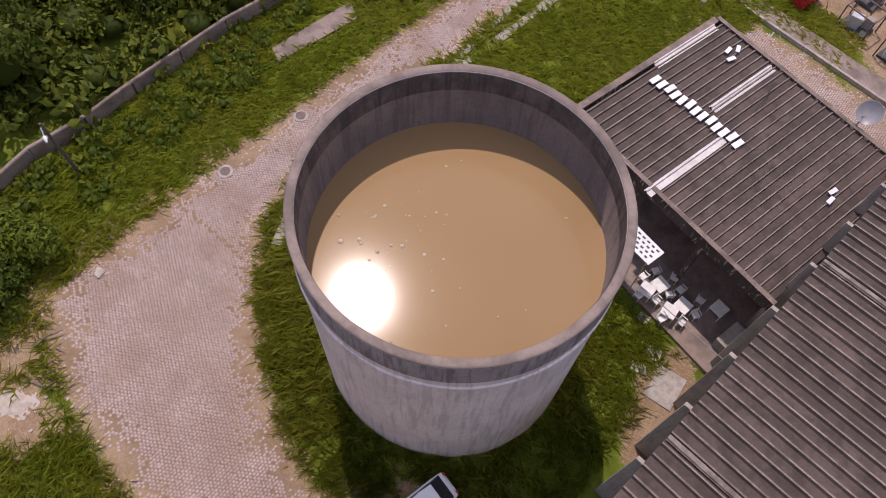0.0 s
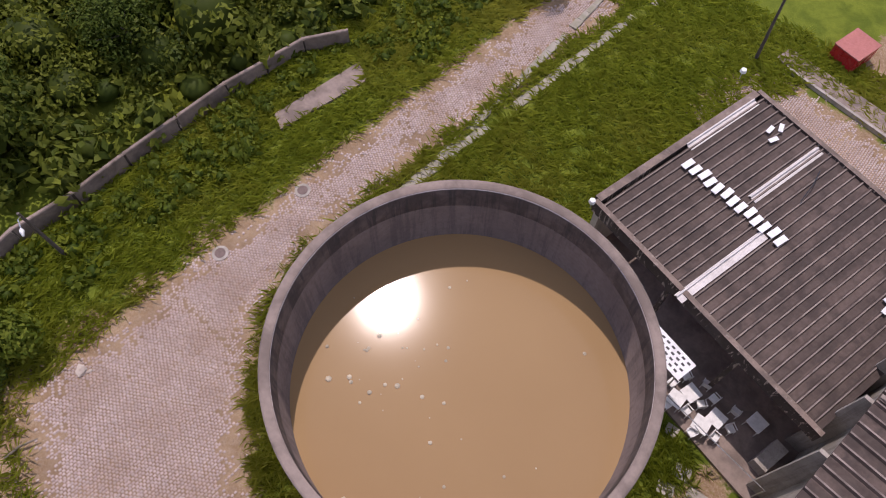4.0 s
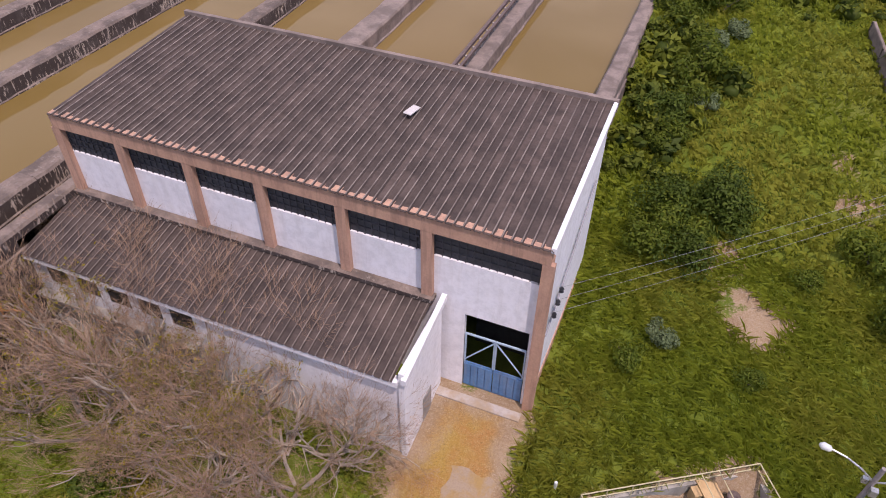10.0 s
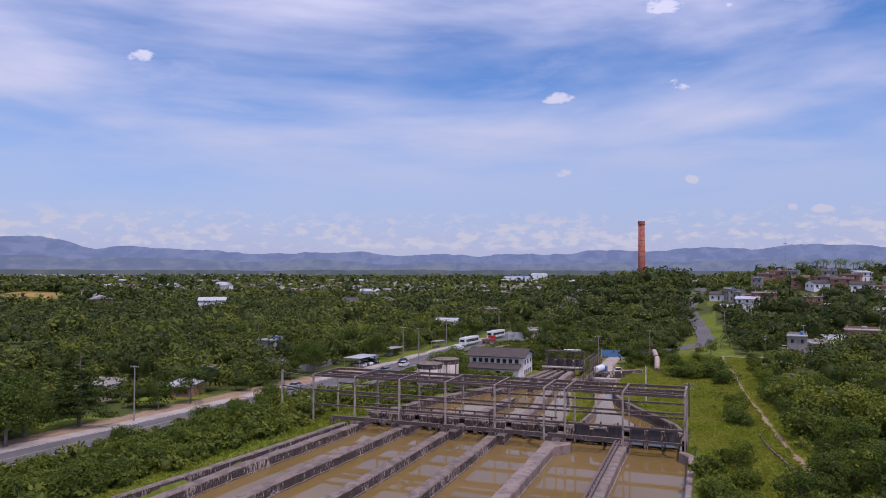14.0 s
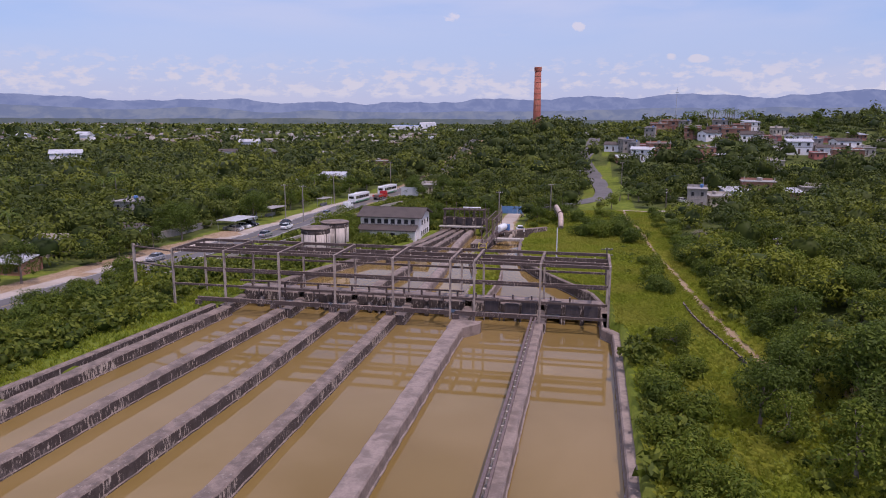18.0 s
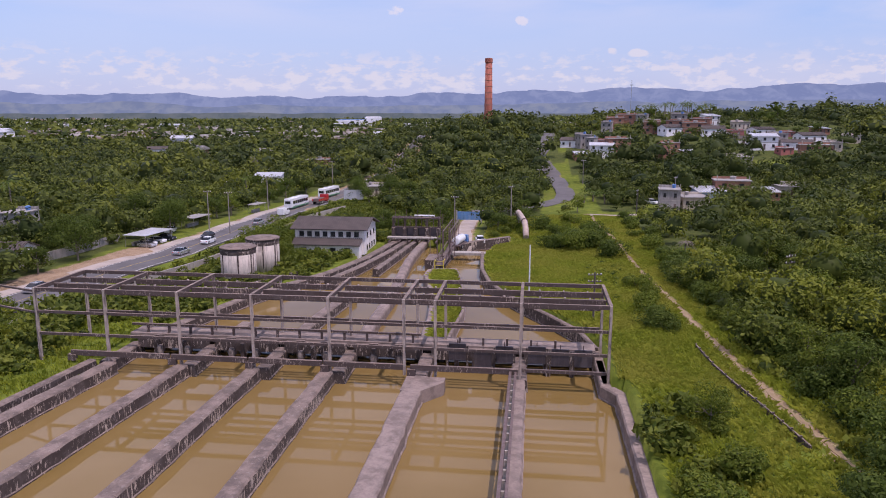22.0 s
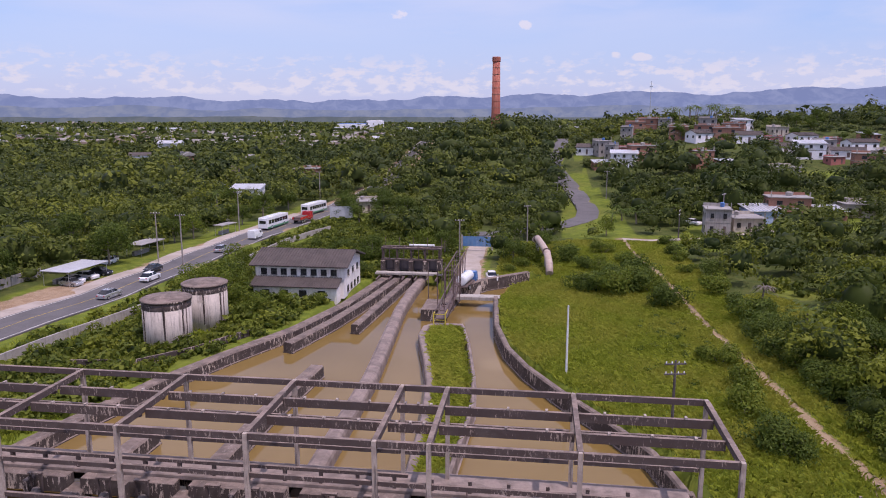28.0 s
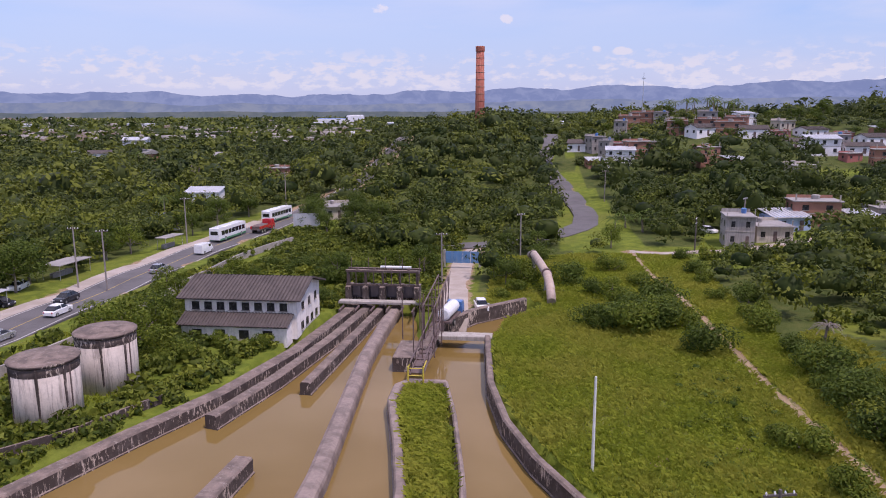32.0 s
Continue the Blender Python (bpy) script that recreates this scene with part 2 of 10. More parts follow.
def ground_material():
    """Rough grassland; bare, ochre and gravelly earth where the ways run; one sheet."""
    mat = bpy.data.materials.new("ground_earth_and_grass")
    mat.use_nodes = True
    nt, N, L, bsdf = node_kit(mat)
    where = n_place(nt)
    fine, mid, big = n_noise(nt, where, 5.0, 6, 0.7), n_noise(nt, where, 0.55, 6, 0.6, 0.4), n_noise(nt, where, 0.06, 5, 0.55, 0.3)
    grass = n_mix(nt, n_range(nt, mid, 0.35, 0.68), (0.088, 0.120, 0.013), (0.155, 0.188, 0.022))
    grass = n_mix(nt, n_range(nt, big, 0.45, 0.7, 0, 0.6), grass, (0.15, 0.155, 0.03))
    grass = n_mix(nt, n_range(nt, fine, 0.45, 0.75, 0, 0.3), grass, (0.06, 0.085, 0.01))
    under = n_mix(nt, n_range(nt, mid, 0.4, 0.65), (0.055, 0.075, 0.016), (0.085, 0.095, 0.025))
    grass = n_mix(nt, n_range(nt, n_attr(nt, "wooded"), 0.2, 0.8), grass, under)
    earth = n_mix(nt, n_range(nt, mid, 0.35, 0.65), (0.325, 0.225, 0.138), (0.235, 0.150, 0.084))
    earth = n_mix(nt, n_range(nt, fine, 0.4, 0.75, 0, 0.6), earth, (0.40, 0.315, 0.235))
    grit = n_noise(nt, where, 16.0, 4, 0.8)
    earth = n_mix(nt, n_range(nt, grit, 0.54, 0.66, 0, 0.7), earth, (0.12, 0.085, 0.05))
    earth = n_mix(nt, n_range(nt, grit, 0.45, 0.34, 0, 0.6), earth, (0.50, 0.42, 0.36))
    ochre = n_mix(nt, n_range(nt, mid, 0.3, 0.7), (0.34, 0.215, 0.045), (0.33, 0.158, 0.052))
    ochre = n_mix(nt, n_range(nt, fine, 0.4, 0.75, 0, 0.5), ochre, (0.43, 0.30, 0.13))
    ochre = n_mix(nt, n_range(nt, grit, 0.53, 0.64, 0, 0.75), ochre, (0.13, 0.085, 0.03))
    ochre = n_mix(nt, n_range(nt, grit, 0.45, 0.36, 0, 0.6), ochre, (0.50, 0.37, 0.19))
    ochre = n_mix(nt, n_range(nt, n_noise(nt, where, 0.22, 5, 0.6, 0.4), 0.52, 0.64, 0, 0.4), ochre, (0.35, 0.25, 0.155))
    wobble = n_math(nt, "ADD", n_math(nt, "MULTIPLY", n_math(nt, "SUBTRACT", mid, 0.5), 3.4), n_math(nt, "MULTIPLY", n_math(nt, "SUBTRACT", fine, 0.5), 2.2))
    bare = n_range(nt, n_math(nt, "ADD", n_attr(nt, "bare"), wobble), -0.25, 0.35)
    rust = n_range(nt, n_math(nt, "ADD", n_attr(nt, "ochre"), wobble), -0.8, 0.9)
    earth = n_mix(nt, n_range(nt, n_math(nt, "ADD", n_attr(nt, "jointed"), wobble), -0.6, 2.2, 0, 0.5), earth, (0.185, 0.130, 0.095))
    col = n_mix(nt, bare, grass, earth)
    col = n_mix(nt, rust, col, ochre)
    L(col, bsdf.inputs["Base Color"])
    bsdf.inputs["Roughness"].default_value = 0.95
    bsdf.inputs["Specular IOR Level"].default_value = 0.15
    n_bump(nt, n_math(nt, "ADD", fine, n_math(nt, "MULTIPLY", mid, 2.0)), 0.6, 0.08, bsdf)
    return mat


def stained_concrete(name, top, mould, pale, size=1.0, lo=0.51, hi=0.57, dull=0.75):
    """Old cast walls: flat grey on top, sides black with mould that has flaked off in pale upright patches."""
    mat = bpy.data.materials.new(name)
    mat.use_nodes = True
    nt, N, L, bsdf = node_kit(mat)
    geo = N("ShaderNodeNewGeometry")
    where = geo.outputs["Position"]
    fine, mid = n_noise(nt, where, 7.0, 6, 0.65), n_noise(nt, where, 0.8, 6, 0.6, 0.4)
    runs = n_noise(nt, n_map(nt, where, (3.4 * size, 3.4 * size, 0.85 * size)), 1.0, 7, 0.72, 0.3)
    wide = n_noise(nt, where, 0.33, 3, 0.5)
    runs = n_math(nt, "ADD", runs, n_math(nt, "MULTIPLY", n_math(nt, "SUBTRACT", wide, 0.5), 0.35))
    sides = n_mix(nt, n_range(nt, runs, lo, hi), mould, pale)
    sides = n_mix(nt, n_range(nt, mid, 0.45, 0.75, 0.0, dull), sides, (0.12, 0.095, 0.085))
    flat = n_mix(nt, n_range(nt, mid, 0.35, 0.65), top, tuple(c * 0.5 for c in top))
    flat = n_mix(nt, n_range(nt, n_noise(nt, where, 2.6, 6, 0.7), 0.56, 0.66, 0.0, 0.6), flat, (0.34, 0.29, 0.25))
    sep = N("ShaderNodeSeparateXYZ")
    L(geo.outputs["Normal"], sep.inputs[0])
    col = n_mix(nt, n_range(nt, sep.outputs[2], 0.35, 0.6), sides, flat)
    col = n_mix(nt, n_range(nt, fine, 0.35, 0.75, 0.0, 0.4), col, (0.07, 0.06, 0.06))
    L(col, bsdf.inputs["Base Color"])
    bsdf.inputs["Roughness"].default_value = 0.9
    n_bump(nt, fine, 0.4, 0.015, bsdf)
    return mat


MOULD = (0.045, 0.038, 0.040)
concrete_wall = stained_concrete("weathered_wall_concrete", (0.245, 0.182, 0.150), (0.054, 0.037, 0.031), (0.55, 0.45, 0.37), 1.25, 0.545, 0.61)
concrete_beam = stained_concrete("flaking_beam_concrete", (0.27, 0.20, 0.165), (0.072, 0.048, 0.042), (0.46, 0.365, 0.30), 2.2, 0.57, 0.68, 0.6)
concrete_top = surface("grey_top_concrete", (0.275, 0.212, 0.182), (0.140, 0.106, 0.09), 0.88, grain=3.5, patch=0.7, amount=0.9, bump=0.4)
concrete_frame = surface("mouldy_frame_concrete", (0.27, 0.22, 0.19), (0.075, 0.060, 0.054), 0.88, grain=4, patch=1.6, amount=1.0, streak=MOULD, streak_amount=0.85, bump=0.35)
concrete_column = surface("pale_column_concrete", (0.45, 0.37, 0.315), (0.25, 0.195, 0.165), 0.85, grain=8, patch=1.3, streak=MOULD, streak_amount=0.75)
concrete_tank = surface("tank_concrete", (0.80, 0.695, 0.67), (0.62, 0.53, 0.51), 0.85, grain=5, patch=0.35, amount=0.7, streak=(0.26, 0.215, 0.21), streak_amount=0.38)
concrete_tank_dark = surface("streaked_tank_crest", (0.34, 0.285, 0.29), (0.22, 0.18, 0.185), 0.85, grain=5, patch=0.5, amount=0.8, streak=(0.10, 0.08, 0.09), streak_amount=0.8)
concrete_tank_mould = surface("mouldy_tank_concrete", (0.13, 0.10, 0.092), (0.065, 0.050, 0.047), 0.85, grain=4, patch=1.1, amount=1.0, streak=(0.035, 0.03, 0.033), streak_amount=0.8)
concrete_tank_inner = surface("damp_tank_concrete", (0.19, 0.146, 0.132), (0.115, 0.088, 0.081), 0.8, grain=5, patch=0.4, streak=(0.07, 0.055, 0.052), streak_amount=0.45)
concrete_pale = surface("pale_concrete", (0.42, 0.38, 0.34), (0.27, 0.24, 0.21), 0.9, grain=8, patch=0.8, streak=(0.14, 0.12, 0.10), streak_amount=0.35)
kerb_stone = surface("mossy_kerb_stone", (0.34, 0.31, 0.26), (0.18, 0.17, 0.10), 0.92, grain=9, patch=1.2)
white_wall = surface("white_washed_wall", (0.86, 0.84, 0.87), (0.76, 0.73, 0.75), 0.8, grain=2.5, patch=0.4, amount=0.45, streak=(0.55, 0.50, 0.48), streak_amount=0.16, bump=0.08)
salmon_paint = surface("faded_salmon_paint", (0.56, 0.33, 0.23), (0.44, 0.25, 0.18), 0.75, grain=10, patch=0.8, streak=(0.22, 0.13, 0.10), streak_amount=0.4, bump=0.12)
vent_block = surface("dark_vent_blocks", (0.085, 0.08, 0.085), (0.045, 0.042, 0.045), 0.9, grain=9, patch=1.5)
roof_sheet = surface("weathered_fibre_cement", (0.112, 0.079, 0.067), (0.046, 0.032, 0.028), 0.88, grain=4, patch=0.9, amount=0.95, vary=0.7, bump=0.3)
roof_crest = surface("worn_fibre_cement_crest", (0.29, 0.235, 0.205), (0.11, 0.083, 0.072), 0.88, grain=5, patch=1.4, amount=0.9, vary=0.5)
roof_pale = surface("new_fibre_cement", (0.66, 0.62, 0.60), (0.46, 0.42, 0.40), 0.85, grain=6, patch=0.8)
roof_clear = surface("white_translucent_tile", (0.80, 0.80, 0.82), (0.66, 0.65, 0.66), 0.5, grain=6, patch=1.0)
roof_clay = surface("dark_clay_tiles", (0.105, 0.083, 0.075), (0.055, 0.043, 0.04), 0.9, grain=3, patch=0.6, vary=0.4)
office_wash = surface("grimy_white_wash", (0.90, 0.85, 0.80), (0.72, 0.66, 0.60), 0.85, grain=3, patch=0.6, amount=0.5, streak=(0.40, 0.34, 0.29), streak_amount=0.3, bump=0.1)
shade_black = surface("dark_interior", (0.03, 0.027, 0.027), None, 0.95, grain=3, patch=1.0, bump=0)
blue_gate = surface("blue_gate_paint", (0.10, 0.24, 0.46), (0.07, 0.17, 0.34), 0.5, grain=6, patch=1.2, streak=(0.22, 0.25, 0.30), streak_amount=0.3)
blue_pale = surface("pale_blue_steel", (0.42, 0.55, 0.68), (0.30, 0.40, 0.52), 0.5, grain=6, patch=1.2)
turquoise = surface("turquoise_pipe_paint", (0.235, 0.47, 0.435), (0.17, 0.37, 0.35), 0.5, grain=7, patch=1.1, streak=(0.30, 0.40, 0.36), streak_amount=0.5, bump=0.08)
pipe_blue = surface("blue_grey_coupling", (0.30, 0.40, 0.58), (0.20, 0.26, 0.42), 0.45, grain=7, patch=2.0)
black_rubber = surface("black_sheath", (0.022, 0.022, 0.026), None, 0.55, grain=6, patch=2.0)
steel_grey = surface("grey_painted_steel", (0.30, 0.29, 0.31), (0.24, 0.23, 0.25), 0.45, grain=3, patch=0.5, bump=0.05)
steel_rust = surface("rusty_steel", (0.17, 0.12, 0.11), (0.10, 0.065, 0.055), 0.75, 0.2, grain=8, patch=2.0)
steel_rail = surface("pale_yellow_rail", (0.58, 0.50, 0.30), (0.42, 0.34, 0.20), 0.55, grain=8, patch=2.0)
yellow_rail = surface("yellow_rail_paint", (0.62, 0.50, 0.06), (0.48, 0.36, 0.04), 0.5, grain=8, patch=2.0)
deck_ochre = surface("ochre_deck_plate", (0.58, 0.38, 0.19), (0.46, 0.28, 0.13), 0.7, grain=7, patch=1.4)
galvanised = surface("galvanised_steel", (0.56, 0.56, 0.57), (0.42, 0.42, 0.43), 0.35, 0.7, grain=6, patch=2.0, bump=0.03)
white_plastic = surface("white_plastic", (0.80, 0.79, 0.78), (0.70, 0.69, 0.67), 0.4, grain=4, patch=2.0, bump=0)
pole_concrete = surface("concrete_post", (0.30, 0.26, 0.24), (0.20, 0.17, 0.16), 0.9, grain=6, patch=1.5)
pole_wood = surface("weathered_timber_pole", (0.115, 0.095, 0.085), (0.07, 0.055, 0.05), 0.9, grain=6, patch=1.5)
bark = surface("grey_bark", (0.20, 0.165, 0.135), (0.11, 0.09, 0.075), 0.95, grain=8, patch=2.0)
pale_limb = surface("pale_grey_limbs", (0.40, 0.335, 0.27), (0.24, 0.19, 0.15), 0.95, grain=8, patch=2.0, bump=0)
dry_twig = surface("dry_twigs", (0.40, 0.255, 0.165), (0.22, 0.142, 0.09), 0.95, grain=5, patch=2.2, amount=0.9, bump=0)
asphalt = surface("worn_asphalt", (0.125, 0.115, 0.115), (0.085, 0.078, 0.078), 0.9, grain=9, patch=0.25, amount=0.7)
road_paint = surface("worn_road_paint", (0.62, 0.60, 0.56), (0.34, 0.32, 0.30), 0.8, grain=9, patch=1.2)
yellow_paint = surface("worn_yellow_road_paint", (0.55, 0.40, 0.08), (0.30, 0.24, 0.10), 0.8, grain=9, patch=1.2)
verge_dirt = surface("pale_roadside_earth", (0.42, 0.355, 0.31), (0.27, 0.225, 0.175), 0.95, grain=6, patch=0.3)
track_dirt = surface("pale_track_earth", (0.30, 0.215, 0.125), (0.20, 0.140, 0.068), 0.95, grain=6, patch=0.5)
slab_dusty = surface("dusty_pinkish_slab", (0.34, 0.25, 0.175), (0.345, 0.215, 0.075), 0.92, grain=14, patch=1.1, amount=1.0, bump=0.25)
cobble = surface("pinkish_granite_setts", (0.55, 0.445, 0.42), (0.42, 0.31, 0.265), 0.9, grain=14, patch=0.4, amount=0.9, bump=0.3, island=0.5)
cobble_patch = surface("worn_patch_concrete", (0.46, 0.40, 0.365), (0.38, 0.27, 0.17), 0.9, grain=6, patch=0.9, amount=0.9)
rubble_pale = surface("pale_rubble", (0.56, 0.48, 0.42), (0.36, 0.30, 0.25), 0.9, grain=6, patch=2.0, vary=0.3)
sand_pale = surface("pale_heaped_gravel", (0.47, 0.40, 0.385), (0.34, 0.28, 0.26), 0.95, grain=10, patch=0.9, bump=0.6, dist=0.05)
brick_red = surface("red_chimney_brick", (0.40, 0.115, 0.075), (0.28, 0.075, 0.055), 0.9, grain=3, patch=0.25, amount=0.8, streak=(0.48, 0.22, 0.15), streak_amount=0.5)
brick_bare = surface("bare_block_brick", (0.36, 0.17, 0.115), (0.26, 0.13, 0.095), 0.9, grain=5, patch=0.5)
plaster_grey = surface("grey_render", (0.36, 0.33, 0.31), (0.25, 0.225, 0.21), 0.9, grain=5, patch=0.4, streak=(0.15, 0.135, 0.13), streak_amount=0.4)
plaster_cream = surface("cream_render", (0.56, 0.49, 0.41), (0.42, 0.36, 0.30), 0.88, grain=5, patch=0.4, streak=(0.26, 0.22, 0.19), streak_amount=0.35)
plaster_blue = surface("blue_washed_render", (0.36, 0.46, 0.66), (0.28, 0.36, 0.54), 0.85, grain=5, patch=0.4)
plaster_red = surface("red_washed_render", (0.44, 0.16, 0.14), (0.32, 0.11, 0.10), 0.85, grain=5, patch=0.4)
slab_roof = surface("grey_slab_roof", (0.31, 0.29, 0.275), (0.20, 0.185, 0.175), 0.9, grain=5, patch=0.3)
zinc_roof = surface("pale_metal_roof", (0.58, 0.58, 0.60), (0.44, 0.44, 0.46), 0.5, 0.3, grain=4, patch=0.4)
car_white = surface("white_car_paint", (0.78, 0.78, 0.79), (0.72, 0.72, 0.73), 0.25, grain=2, patch=1.0, bump=0)
car_silver = surface("silver_car_paint", (0.46, 0.46, 0.48), (0.42, 0.42, 0.44), 0.28, 0.5, grain=2, patch=1.0, bump=0)
car_dark = surface("dark_car_paint", (0.03, 0.032, 0.038), None, 0.25, grain=2, patch=1.0, bump=0)
car_red = surface("red_truck_paint", (0.52, 0.03, 0.035), (0.42, 0.025, 0.03), 0.3, grain=2, patch=1.0, bump=0)
bus_green = surface("green_bus_trim", (0.07, 0.26, 0.13), None, 0.35, grain=2, patch=1.0, bump=0)
bus_blue = surface("blue_truck_trim", (0.08, 0.20, 0.46), None, 0.35, grain=2, patch=1.0, bump=0)
glass_dark = surface("dark_vehicle_glass", (0.02, 0.022, 0.026), None, 0.08, grain=2, patch=1.0, bump=0)
tyre_rubber = surface("tyre_rubber", (0.025, 0.024, 0.024), None, 0.85, grain=9, patch=2.0, bump=0)
window_dark = surface("dark_window_opening", (0.035, 0.033, 0.035), None, 0.3, grain=2, patch=1.0, bump=0)
lamp_white = surface("white_lamp_shell", (0.78, 0.78, 0.76), None, 0.4, grain=2, patch=1.0, bump=0)
silo_concrete = surface("stained_silo_concrete", (0.66, 0.57, 0.50), (0.50, 0.42, 0.36), 0.88, grain=5, patch=0.6, streak=(0.11, 0.085, 0.075), streak_amount=0.55)
orange_rust = surface("orange_rusty_bars", (0.55, 0.23, 0.05), (0.42, 0.17, 0.04), 0.7, grain=6, patch=1.0)
foam = surface("floating_foam_and_litter", (0.62, 0.54, 0.42), (0.16, 0.12, 0.08), 0.8, grain=6, patch=3.0, vary=0.6)
leaf_tree = leaf_material("tree_leaves", (0.048, 0.080, 0.012), (0.135, 0.180, 0.028), vary=0.4)
leaf_far = leaf_material("woodland_leaves", (0.036, 0.054, 0.012), (0.128, 0.150, 0.031), thin_share=0.26)
leaf_mid = leaf_material("woodland_sprays", (0.038, 0.057, 0.010), (0.138, 0.162, 0.029), thin_share=0.3)
leaf_shrub = leaf_material("shrub_sprays", (0.054, 0.082, 0.011), (0.180, 0.205, 0.030), thin_share=0.34)
leaf_close = leaf_material("woodland_edge_leaves", (0.043, 0.067, 0.010), (0.158, 0.184, 0.027), thin_share=0.34)
leaf_bush = leaf_material("shrub_leaves", (0.075, 0.115, 0.012), (0.20, 0.235, 0.03), vary=0.4)
leaf_palm = leaf_material("palm_fronds", (0.05, 0.09, 0.014), (0.15, 0.20, 0.04))
leaf_pale = leaf_material("silvery_leaves", (0.11, 0.15, 0.07), (0.22, 0.27, 0.13))
leaf_yellow = leaf_material("yellowing_leaves", (0.17, 0.15, 0.010), (0.34, 0.28, 0.022))
grass_blade = leaf_material("grass_blades", (0.20, 0.245, 0.022), (0.36, 0.40, 0.044), dry=(0.38, 0.36, 0.06), thin_share=0.5)
tank_water = water_material("muddy_tank_water", (0.298, 0.188, 0.092), (0.328, 0.212, 0.107), 0.095, 0.02)
basin_water = water_material("muddy_basin_water", (0.185, 0.120, 0.036), (0.215, 0.142, 0.052), 0.035, 0.012)
ground_mat = ground_material()

# ---- building kit ----
class Form:
    """Collects the faces of one mesh, in metres."""

    def __init__(self):
        self.v, self.f = [], []

    def add(self, verts, faces):
        k = len(self.v)
        self.v += [tuple(p) for p in verts]
        self.f += [tuple(i + k for i in q) for q in faces]
        return self

    def box(self, x, y, z, sx, sy, sz, turn=0.0, cut=0.0):
        """A box on its base at z, turned by degrees; cut: its upper edges are bevelled by so much."""
        c, s = math.cos(radians(turn)), math.sin(radians(turn))
        a, b = sx / 2, sy / 2
        rings = [(a, b, z)] + ([(a, b, z + sz - cut), (a - cut, b - cut, z + sz)] if cut else [(a, b, z + sz)])
        verts = [(x + c * u - s * w, y + s * u + c * w, h) for p, q, h in rings for u, w in ((-p, -q), (p, -q), (p, q), (-p, q))]
        faces = [(3, 2, 1, 0)]
        for r in range(len(rings) - 1):
            faces += [(4 * r + k, 4 * r + (k + 1) % 4, 4 * r + 4 + (k + 1) % 4, 4 * r + 4 + k) for k in range(4)]
        m = 4 * (len(rings) - 1)
        return self.add(verts, faces + [(m, m + 1, m + 2, m + 3)])

    def slab(self, x0, x1, y0, y1, z0, z1, cut=0.0):
        return self.box((x0 + x1) / 2, (y0 + y1) / 2, z0, abs(x1 - x0), abs(y1 - y0), z1 - z0, 0, cut)

    def rod(self, a, b, r, r2=None, n=8, caps=True):
        a, b = Vector(a), Vector(b)
        d = (b - a).normalized()
        u = d.orthogonal().normalized()
        w = d.cross(u)
        r2 = r if r2 is None else r2
        ring = [(math.cos(2 * math.pi * k / n), math.sin(2 * math.pi * k / n)) for k in range(n)]
        verts = [a + (u * p + w * q) * r for p, q in ring] + [b + (u * p + w * q) * r2 for p, q in ring]
        faces = [(k, (k + 1) % n, n + (k + 1) % n, n + k) for k in range(n)]
        if caps:
            faces += [tuple(range(n - 1, -1, -1)), tuple(range(n, 2 * n))]
        return self.add(verts, faces)

    def pipe(self, points, r, n=10, radii=None):
        """A round tube through points, with mitred bends."""
        pts = [Vector(p) for p in points]
        verts, up = [], None
        for k, p in enumerate(pts):
            d = (pts[min(k + 1, len(pts) - 1)] - pts[max(k - 1, 0)]).normalized()
            u = (d.orthogonal() if up is None else up - d * up.dot(d)).normalized()
            up, w = u, d.cross(u)
            q = radii[k] if radii else r
            verts += [p + (u * math.cos(2 * math.pi * j / n) + w * math.sin(2 * math.pi * j / n)) * q for j in range(n)]
        faces = [(n * k + j, n * k + (j + 1) % n, n * k + n + (j + 1) % n, n * k + n + j) for k in range(len(pts) - 1) for j in range(n)]
        m = n * (len(pts) - 1)
        return self.add(verts, faces + [tuple(range(n - 1, -1, -1)), tuple(range(m, m + n))])

    def lathe(self, x, y, profile, n=24, closed=True):
        """A turned body round the upright at x, y from (radius, height) pairs, closed at both ends."""
        verts = [(x + r * math.cos(2 * math.pi * k / n), y + r * math.sin(2 * math.pi * k / n), z) for r, z in profile for k in range(n)]
        faces = [(n * i + k, n * i + (k + 1) % n, n * i + n + (k + 1) % n, n * i + n + k) for i in range(len(profile) - 1) for k in range(n)]
        m = n * (len(profile) - 1)
        return self.add(verts, faces + ([tuple(range(n - 1, -1, -1)), tuple(range(m, m + n))] if closed else []))

    def run(self, line, section):
        """Sweeps a section, (offset to the right, height) pairs, along a flat line of (x, y) or (x, y, lift) points; closed at its ends."""
        pts = [Vector((p[0], p[1])) for p in line]
        lift = [p[2] if len(p) > 2 else 0.0 for p in line]
        verts, n = [], len(section)
        for k, p in enumerate(pts):
            a = (p - pts[k - 1]).normalized() if k else (pts[1] - p).normalized()
            b = (pts[k + 1] - p).normalized() if k < len(pts) - 1 else a
            d = (a + b).normalized()
            wide = 1 / max(d.dot(a), 0.4)
            verts += [(p.x + d.y * o * wide, p.y - d.x * o * wide, h + lift[k]) for o, h in section]
        faces = [(n * k + j, n * k + (j + 1) % n, n * k + n + (j + 1) % n, n * k + n + j) for k in range(len(pts) - 1) for j in range(n)]
        m = n * (len(pts) - 1)
        return self.add(verts, faces + [tuple(range(n - 1, -1, -1)), tuple(range(m, m + n))])

